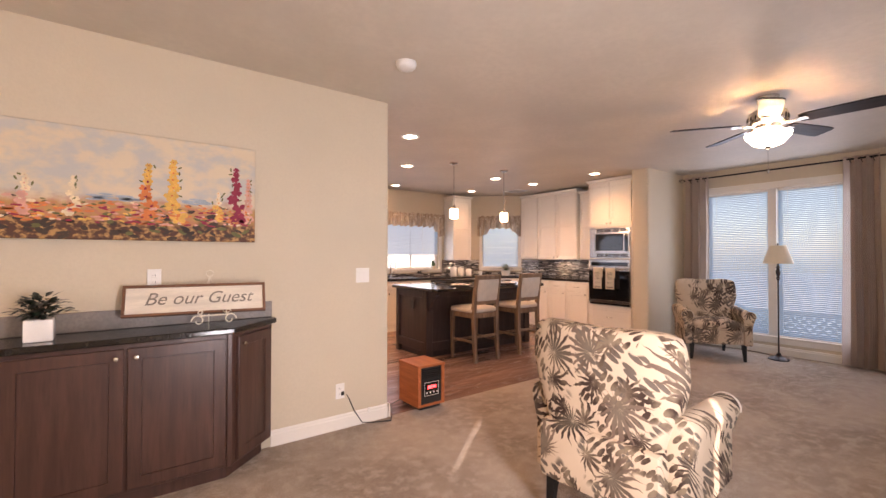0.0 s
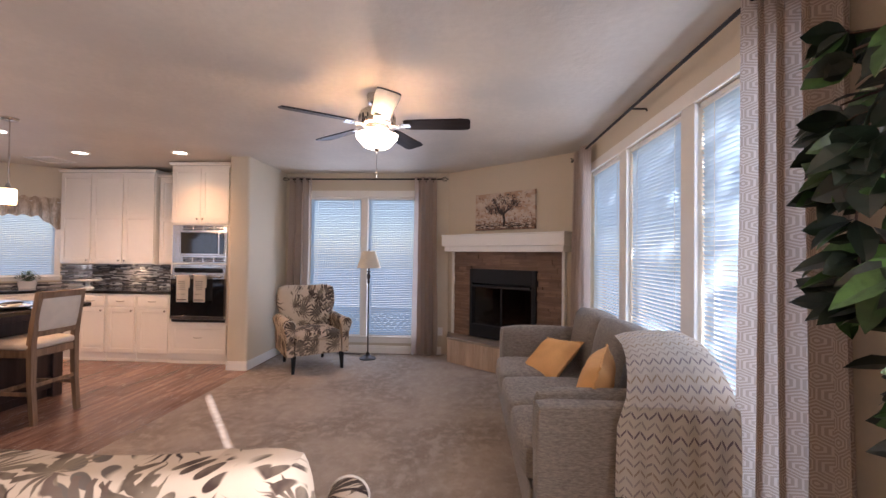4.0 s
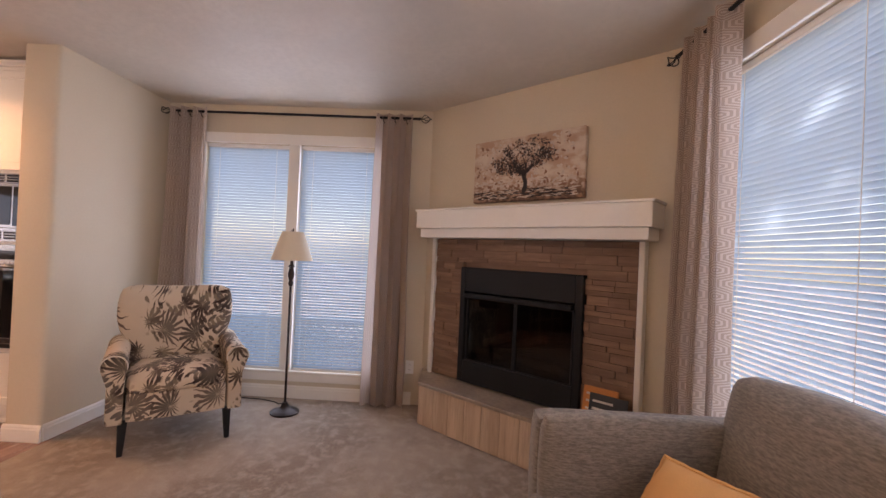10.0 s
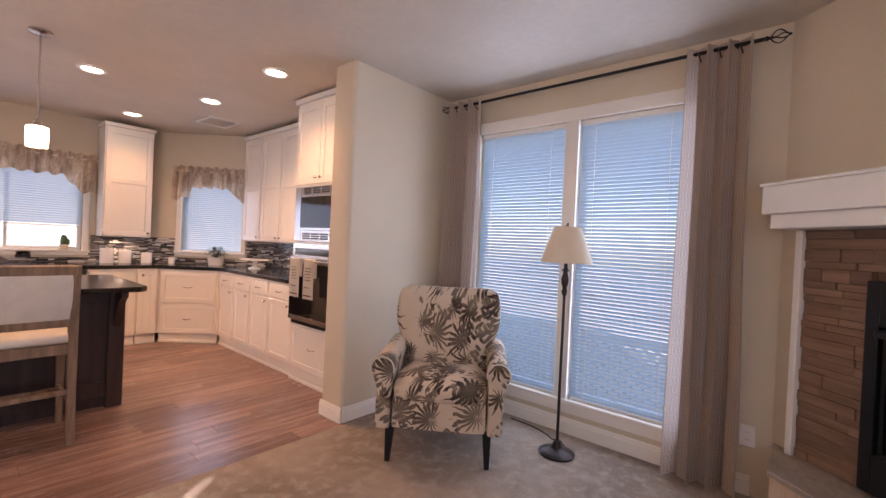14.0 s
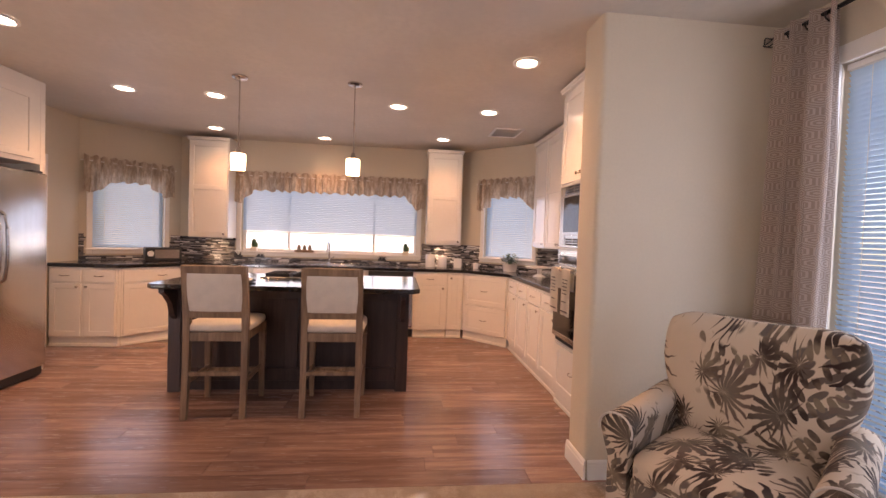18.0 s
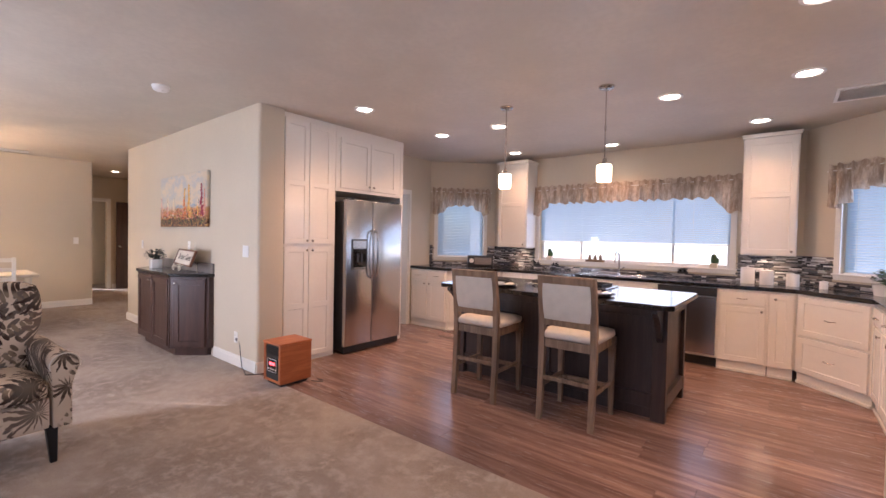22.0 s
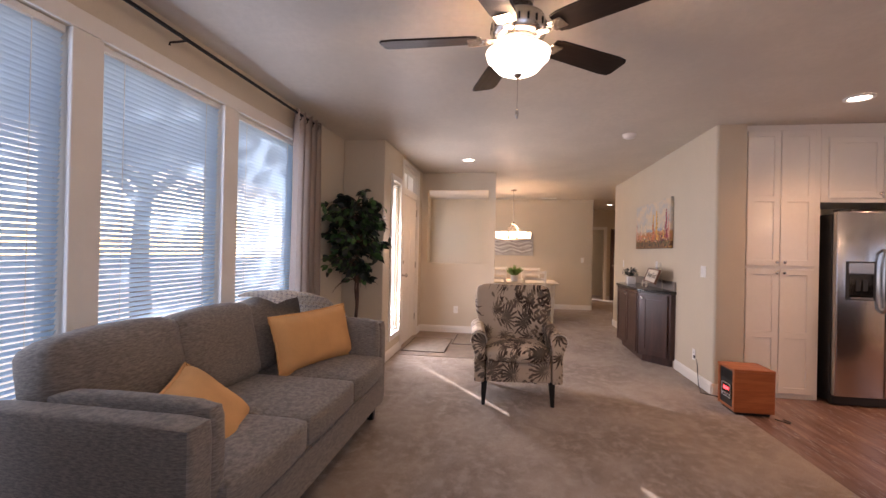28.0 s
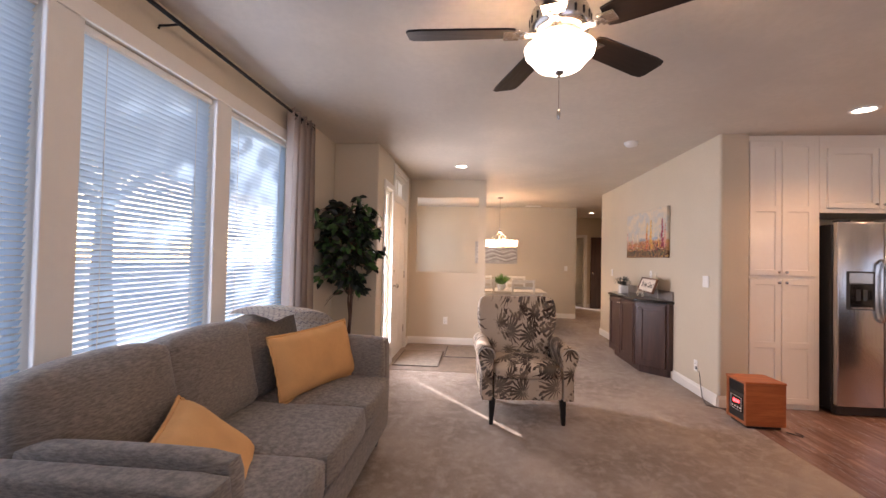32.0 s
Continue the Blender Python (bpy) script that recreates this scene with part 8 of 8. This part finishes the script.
def dining():
    M_WHITEWOOD = mat("white_painted_wood", (0.74, 0.70, 0.62), 0.5, var=0.05, fine=40, bump=0.06)
    M_TOPWOOD = mat("whitewashed_table_top", (0.60, 0.54, 0.45), 0.5, var=0.1, fine=40, bump=0.1, stretch=(1, 6, 6))
    t = thing("dining_table", "white painted dining table with turned legs", "table", -2.2, 1.45)
    part("tabletop", box(-0.5, -0.80, 0.715, 0.5, 0.80, 0.755, 0.008, 2), M_TOPWOOD, t)
    part("apron", boxes((-0.42, -0.70, 0.62, 0.42, -0.68, 0.714), (-0.42, 0.68, 0.62, 0.42, 0.70, 0.714), (-0.42, -0.68, 0.62, -0.40, 0.68, 0.714), (0.40, -0.68, 0.62, 0.42, 0.68, 0.714)), M_WHITEWOOD, t)
    for x in (-0.41, 0.41):
        for y in (-0.69, 0.69):
            part("leg", lathe([(0, 0), (0.022, 0), (0.032, 0.06), (0.024, 0.10), (0.040, 0.28), (0.045, 0.42), (0.028, 0.50), (0.045, 0.52), (0.045, 0.714), (0, 0.714)], 16, at=(x, y, 0)), M_WHITEWOOD, t, smooth=True)

    def chair(x, y, rz):
        c = thing("dining_chair", "white ladder-back dining chair at the table", "chair", x, y, 0, rz, "dining chairs")
        part("seat", box(-0.21, -0.20, 0.44, 0.21, 0.21, 0.47, 0.008, 2), M_WHITEWOOD, c)
        for sx in (-1, 1):
            part("back_leg", loft([[(sx * 0.19 - 0.018, yy - 0.018, z), (sx * 0.19 + 0.018, yy - 0.018, z), (sx * 0.19 + 0.018, yy + 0.018, z), (sx * 0.19 - 0.018, yy + 0.018, z)] for z, yy in ((0, -0.22), (0.45, -0.19), (1.0, -0.26))]), M_WHITEWOOD, c)
            part("front_leg", tapered_leg(sx * 0.19, 0.18, 0, 0.44, 0.02, 0.014), M_WHITEWOOD, c)
        for z in (0.58, 0.70, 0.82, 0.94):
            part("slat", box(-0.18, -0.25 + (1 - z) * 0.1, z, 0.18, -0.235 + (1 - z) * 0.1, z + 0.05, 0.003), M_WHITEWOOD, c)
        return c

    for y in (1.06, 1.78):
        chair(-1.62, y, 90)
        chair(-2.78, y, -90)
    potted("table_plant", "bright green grass plant in pale pot on the dining table", -2.0, 1.42, 0.756, lathe([(0, 0), (0.06, 0), (0.085, 0.11), (0.08, 0.115), (0.055, 0.02), (0, 0.02)], 20), M_WHITECER, 220, M_GRASS, 0.020, 0.46, 0.20, 4, grassy=True)
    cx, cy = CHANDELIER
    c = thing("chandelier", "nickel ring chandelier with frosted glass cups, lit", "chandelier", cx, cy, 0)
    part("canopy", lathe([(0, H), (0.065, H), (0.06, H - 0.02), (0, H - 0.025)], 20), M_NICKEL, c, smooth=True)
    part("chain", tube([(0, 0, H - 0.02), (0, 0, 1.93)], 0.005, 6), M_NICKEL, c)
    part("hub", lathe([(0, 1.95), (0.03, 1.94), (0.045, 1.91), (0.02, 1.87), (0, 1.86)], 16), M_NICKEL, c, smooth=True)
    part("ring", tube([(0.30 * math.cos(a), 0.30 * math.sin(a), 1.60) for a in [k * math.pi / 16 for k in range(33)]], 0.010, 8, closed=True), M_NICKEL, c, smooth=True)
    for k in range(10):
        a = k * math.pi / 5
        x, y = 0.30 * math.cos(a), 0.30 * math.sin(a)
        part("arm", tube([(0.02 * math.cos(a), 0.02 * math.sin(a), 1.90), (0.13 * math.cos(a), 0.13 * math.sin(a), 1.80), (x, y, 1.61)], 0.005, 6), M_NICKEL, c, smooth=True)
        part("glass_cup", lathe([(0.035, 1.61), (0.062, 1.622), (0.072, 1.69), (0.070, 1.735), (0.065, 1.735), (0.067, 1.69), (0.035, 1.62)], 16, at=(x, y, 0)), M_BULBGLASS, c, "frosted glass cup, lit", smooth=True)
    w = thing("wall_art", "silver relief wall art with grey wave lines", "wall art", -3.868, 1.86, 1.25, 90)
    part("panel", box(-0.98, -0.03, 0, 0.02, 0, 0.52, 0.004), mat("silver_panel", (0.50, 0.48, 0.45), 0.4, var=0.25, scale=3, fine=30, bump=0.3), w)
    r = random.Random(4)
    for k in range(9):
        pts = [(-0.95 + 0.94 * q / 12, -0.033, 0.04 + 0.045 * k + 0.075 * abs((q / 3.0 + 0.35 * (k // 3)) % 2 - 1)) for q in range(13)]
        part("relief_line", tube(pts, 0.006, 5), M_PLASTICWHITE if k % 2 else M_BACKSTONE, w)
    return t


dining()
# hall: white cased doorway and a dark wooden door
tagged(put("trim_hall_door", boxes((-6.30, 3.42, 0, -6.283, 3.50, 2.11), (-6.30, 4.02, 0, -6.283, 4.10, 2.11), (-6.30, 3.50, 2.03, -6.283, 4.02, 2.11), bev=0.002), M_TRIM), kind="structure")
dd = new("door_2")
dd.matrix_basis = pose(-6.20, 4.18, 0, 0, 0, 90)
tagged(dd, kind="structure")
part("slab", box(0, -0.02, 0.01, 0.38, 0.02, 2.04, 0.003), M_ESPRESSO, dd, "dark stained wooden door")
part("door_handle", lathe([(0, 0), (0.025, 0), (0.01, 0.03), (0.026, 0.05), (0, 0.07)], 14), M_NICKEL, dd, smooth=True, m=pose(0.05, -0.02, 1.0, 90, 0, 0))

# ---- kitchen counter things ----


def canister(x, y, h, r, label):
    t = thing("canister", label, "canister", x, y, 0.9155, 0, "white canisters")
    part("jar", lathe([(0, 0), (r, 0), (r * 1.02, 0.004), (r * 1.02, h * 0.82), (r * 0.98, h * 0.84), (0, h * 0.84)], 24), M_WHITECER, t, smooth=True)
    part("lid", lathe([(r * 1.03, h * 0.84), (r * 1.03, h * 0.91), (r * 0.9, h * 0.94), (0.012, h * 0.95), (0.014, h * 0.98), (0.010, h), (0, h)], 24), M_WHITECER, t, smooth=True)
    return t


canister(5.73, 7.02, 0.19, 0.065, "tall white ceramic canister on the black worktop")
canister(5.90, 7.00, 0.17, 0.062, "white ceramic canister on the black worktop")
canister(6.12, 7.00, 0.14, 0.056, "smaller white ceramic canister on the worktop")
canister(6.36, 6.90, 0.085, 0.034, "little white ceramic jar on the worktop")
potted("herb_planter", "bushy sage-green herb in oval white planter", 6.76, 6.56, 0.9155, lathe([(0, 0), (0.085, 0), (0.10, 0.09), (0.105, 0.10), (0.095, 0.10), (0.08, 0.01), (0, 0.01)], 24), M_WHITECER, 260, M_SAGE, 0.04, 0.13, 0.15, 6)


def cake_stand(x, y):
    t = thing("cake_stand", "white pedestal cake stand on the worktop", "cake stand", x, y, 0.9155)
    part("pedestal", lathe([(0, 0), (0.075, 0), (0.07, 0.01), (0.03, 0.03), (0.024, 0.07), (0.04, 0.10), (0, 0.10)], 24), M_WHITECER, t, smooth=True)
    part("plate", lathe([(0, 0.10), (0.15, 0.10), (0.165, 0.108), (0.165, 0.118), (0.15, 0.112), (0, 0.112)], 32), M_WHITECER, t, smooth=True)
    return t


cake_stand(6.93, 5.86)


def lantern(x, y):
    t = thing("counter_lantern", "black lantern on the worktop beside the ovens", "lantern", x, y, 0.9155)
    part("base", box(-0.07, -0.07, 0, 0.07, 0.07, 0.02, 0.003), M_BLACK, t)
    for sx in (-1, 1):
        for sy in (-1, 1):
            part("post", box(sx * 0.058 - 0.006, sy * 0.058 - 0.006, 0.02, sx * 0.058 + 0.006, sy * 0.058 + 0.006, 0.21), M_BLACK, t)
    part("roof", lathe([(0.095, 0.21), (0.08, 0.222), (0.03, 0.26), (0.02, 0.275), (0, 0.275)], 4), M_BLACK, t)
    part("candle", lathe([(0, 0.02), (0.03, 0.02), (0.03, 0.13), (0, 0.13)], 16), M_LINEN, t, smooth=True)
    return t


lantern(7.08, 4.63)


def chalk_radio(x, y, rz):
    t = thing("counter_radio", "dark retro radio with pale dial on the worktop", "radio", x, y, 0.9155, rz)
    part("case", box(-0.20, -0.07, 0, 0.20, 0.07, 0.17, 0.012, 2), M_PLASTICBLACK, t)
    part("speaker_cloth", box(-0.10, -0.073, 0.03, 0.17, -0.069, 0.14, 0.002), M_BACKSTONE, t)
    part("dial", lathe([(0, 0), (0.036, 0), (0.036, 0.006), (0, 0.007)], 20), M_PLASTICWHITE, t, "round pale dial", smooth=True, m=pose(-0.145, -0.069, 0.09, 90, 0, 0))
    return t


chalk_radio(2.26, 6.86, 40)


def cactus(x, y, z):
    t = thing("small_cactus", "small green cactus in pale square pot on the sill", "plant", x, y, z, 0, "sill plants")
    part("pot", box(-0.04, -0.035, 0, 0.04, 0.035, 0.055, 0.004), M_SHADE, t)
    part("cactus", lathe([(0, 0.05), (0.028, 0.052), (0.034, 0.09), (0.03, 0.14), (0.018, 0.165), (0, 0.17)], 12), M_LEAF, t, smooth=True)
    part("side_arm", lathe([(0, 0.05), (0.014, 0.055), (0.018, 0.09), (0.012, 0.12), (0, 0.125)], 10, at=(0.038, 0, 0.0)), M_LEAF, t, smooth=True)
    return t


cactus(3.26, 7.255, 1.057)
cactus(5.38, 7.255, 1.057)
t = thing("sill_ornament", "low wooden tray with three little jars on the sill", "ornament", 3.95, 7.255, 1.057)
part("tray", box(-0.13, -0.03, 0, 0.13, 0.03, 0.035, 0.003), M_OAK, t)
for x in (-0.075, 0.0, 0.075):
    part("jar", lathe([(0, 0.036), (0.024, 0.036), (0.026, 0.075), (0.014, 0.09), (0.016, 0.105), (0, 0.11)], 14, at=(x, 0, 0)), M_OAK, t, smooth=True)
for x, y, rz in ((5.05, 7.266, 0), (3.05, 7.266, 0), (3.35, 7.266, 0), (5.78, 7.266, 0)):
    t = thing("outlet", "dark bronze outlet set in the mosaic backsplash", "outlet", x, y, 1.0, rz, "backsplash outlets")
    part("cover", box(-0.058, -0.014, -0.036, 0.058, -0.006, 0.036, 0.002), M_PLASTICBLACK, t)
    part("socket", boxes((-0.036, -0.0155, -0.014, -0.008, -0.0135, 0.014), (0.008, -0.0155, -0.014, 0.036, -0.0135, 0.014)), M_BLACK, t)

# throw register in the toe kick
t = thing("floor_register", "dark slatted heating register in the toe kick", "vent", 5.52, 6.705, 0.0)
part("frame", box(0, -0.004, 0.015, 0.30, 0.0, 0.09, 0.002), M_BRONZE, t)
for k in range(5):
    part("slat", box(0.012, -0.009, 0.022 + k * 0.013, 0.288, -0.004, 0.028 + k * 0.013), M_BLACK, t)

# ---- mosaic backsplash: thin glass and stone strips ----


def m_mosaic():
    m, t, b = node_mat("glass_strip_mosaic")
    g = t.nodes.new("ShaderNodeNewGeometry")
    cr = t.nodes.new("ShaderNodeValToRGB")
    cr.color_ramp.interpolation = "CONSTANT"
    tones = ((0.0, (0.010, 0.010, 0.012)), (0.18, (0.050, 0.050, 0.058)), (0.34, (0.15, 0.125, 0.11)), (0.46, (0.018, 0.016, 0.018)), (0.56, (0.24, 0.21, 0.20)), (0.70, (0.42, 0.40, 0.39)), (0.88, (0.74, 0.72, 0.69)))
    for i, (pos, c) in enumerate(tones):
        e = cr.color_ramp.elements[i] if i < 2 else cr.color_ramp.elements.new(pos)
        e.position, e.color = pos, (*c, 1)
    t.links.new(g.outputs["Random Per Island"], cr.inputs[0])
    c = mixer(t, mth(t, "MULTIPLY", noise_tex(t, coords(t), 60.0), 0.15), cr.outputs[0], (0.06, 0.055, 0.05))
    t.links.new(c, b.inputs["Base Color"])
    wn = mth(t, "FRACT", mth(t, "MULTIPLY", g.outputs["Random Per Island"], 37.0))
    t.links.new(mth(t, "MULTIPLY_ADD", wn, 0.35, 0.08), b.inputs["Roughness"])
    return m


M_MOSAIC = m_mosaic()
M_GROUT = mat("grey_grout", (0.16, 0.145, 0.13), 0.9, var=0.1, bump=0.1)


def backsplash(p0, p1, z1, holes, seed):
    p0, p1 = Vector(p0), Vector(p1)
    L = (p1 - p0).length
    ang = math.degrees(math.atan2(p1.y - p0.y, p1.x - p0.x))
    t = new("trim_backsplash")
    t.matrix_basis = pose(p0.x, p0.y, 0, 0, 0, ang)
    tagged(t, kind="structure")
    r = random.Random(seed)
    verts, faces = [], []
    z = 0.917
    grout = []
    cuts = sorted({0.0, L, *[s for h in holes for s in h[:2]]})
    for a, b in zip(cuts, cuts[1:]):
        top = min([z1] + [h[2] for h in holes if h[0] < (a + b) / 2 < h[1]])
        grout.append((a, 0.0005, 0.916, b, 0.004, top))
    while z < z1 - 0.008:
        x = -r.uniform(0, 0.08)
        hgt = 0.0148
        while x < L:
            w = r.choice((0.05, 0.075, 0.10, 0.15))
            a, b = max(0.0, x), min(L, x + w - 0.0016)
            x += w
            if b - a < 0.008:
                continue
            if any(h[0] - 0.002 < (a + b) / 2 < h[1] + 0.002 and z + hgt > h[2] for h in holes):
                continue
            y = r.uniform(0.0065, 0.0085)
            i = len(verts)
            e = 0.0012
            verts += [(a, 0.003, z), (b, 0.003, z), (b, 0.003, z + hgt), (a, 0.003, z + hgt), (a + e, y, z + e), (b - e, y, z + e), (b - e, y, z + hgt - e), (a + e, y, z + hgt - e)]
            faces += [(i + 5, i + 4, i + 7, i + 6), (i, i + 4, i + 5, i + 1), (i + 1, i + 5, i + 6, i + 2), (i + 2, i + 6, i + 7, i + 3), (i + 3, i + 7, i + 4, i)]
        z += 0.0165
    me = bpy.data.meshes.new("mosaic_strips")
    me.from_pydata(verts, [], faces)
    me.update()
    me.materials.append(M_MOSAIC)
    ob = new("mosaic_strips", me)
    ob.parent = t
    tagged(ob, kind="stuff")
    part("grout", boxes(*grout), M_GROUT, t)


backsplash((7.32, 4.46), (7.32, 6.15), 1.25, [], 1)
backsplash(RA0, RA1, 1.235, [(0.34, 1.26, 0.99)], 2)
backsplash((6.20, 7.27), (2.27, 7.27), 1.235, [(0.58, 3.20, 0.97)], 3)
backsplash(LA0, LA1, 1.235, [(0.12, 1.04, 0.97)], 4)

# ---- kitchen floor planks ----
planks = new("floor_planks")
tagged(planks, kind="structure")
r = random.Random(21)
cache = {}
row, y = 0, CARPET_Y + 0.002
while y < 7.2:
    w = 0.150
    x = 1.36 - r.uniform(0.0, 1.1)
    x1 = 7.32
    while x < x1:
        L = 1.22
        a, b = max(x, 1.36), min(x + L, x1)
        x += L
        if b - a < 0.05 or (a > 6.4 and y < 3.5):
            continue
        key = round(b - a, 3)
        if key not in cache:
            cache[key] = part("plank", box(0, 0, -0.006, b - a - 0.0012, w - 0.0012, 0.0, 0.0012), M_PLANK, planks, m=pose(a, y, 0))
        else:
            again("plank", cache[key], planks, pose(a, y, 0))
    y += w
    row += 1
tagged(put("floor_utility", prism([(-0.2, 5.1), (1.36, 5.1), (1.36, 6.9), (-0.2, 6.9)], -0.005, 0.0), M_PLANK), kind="structure")
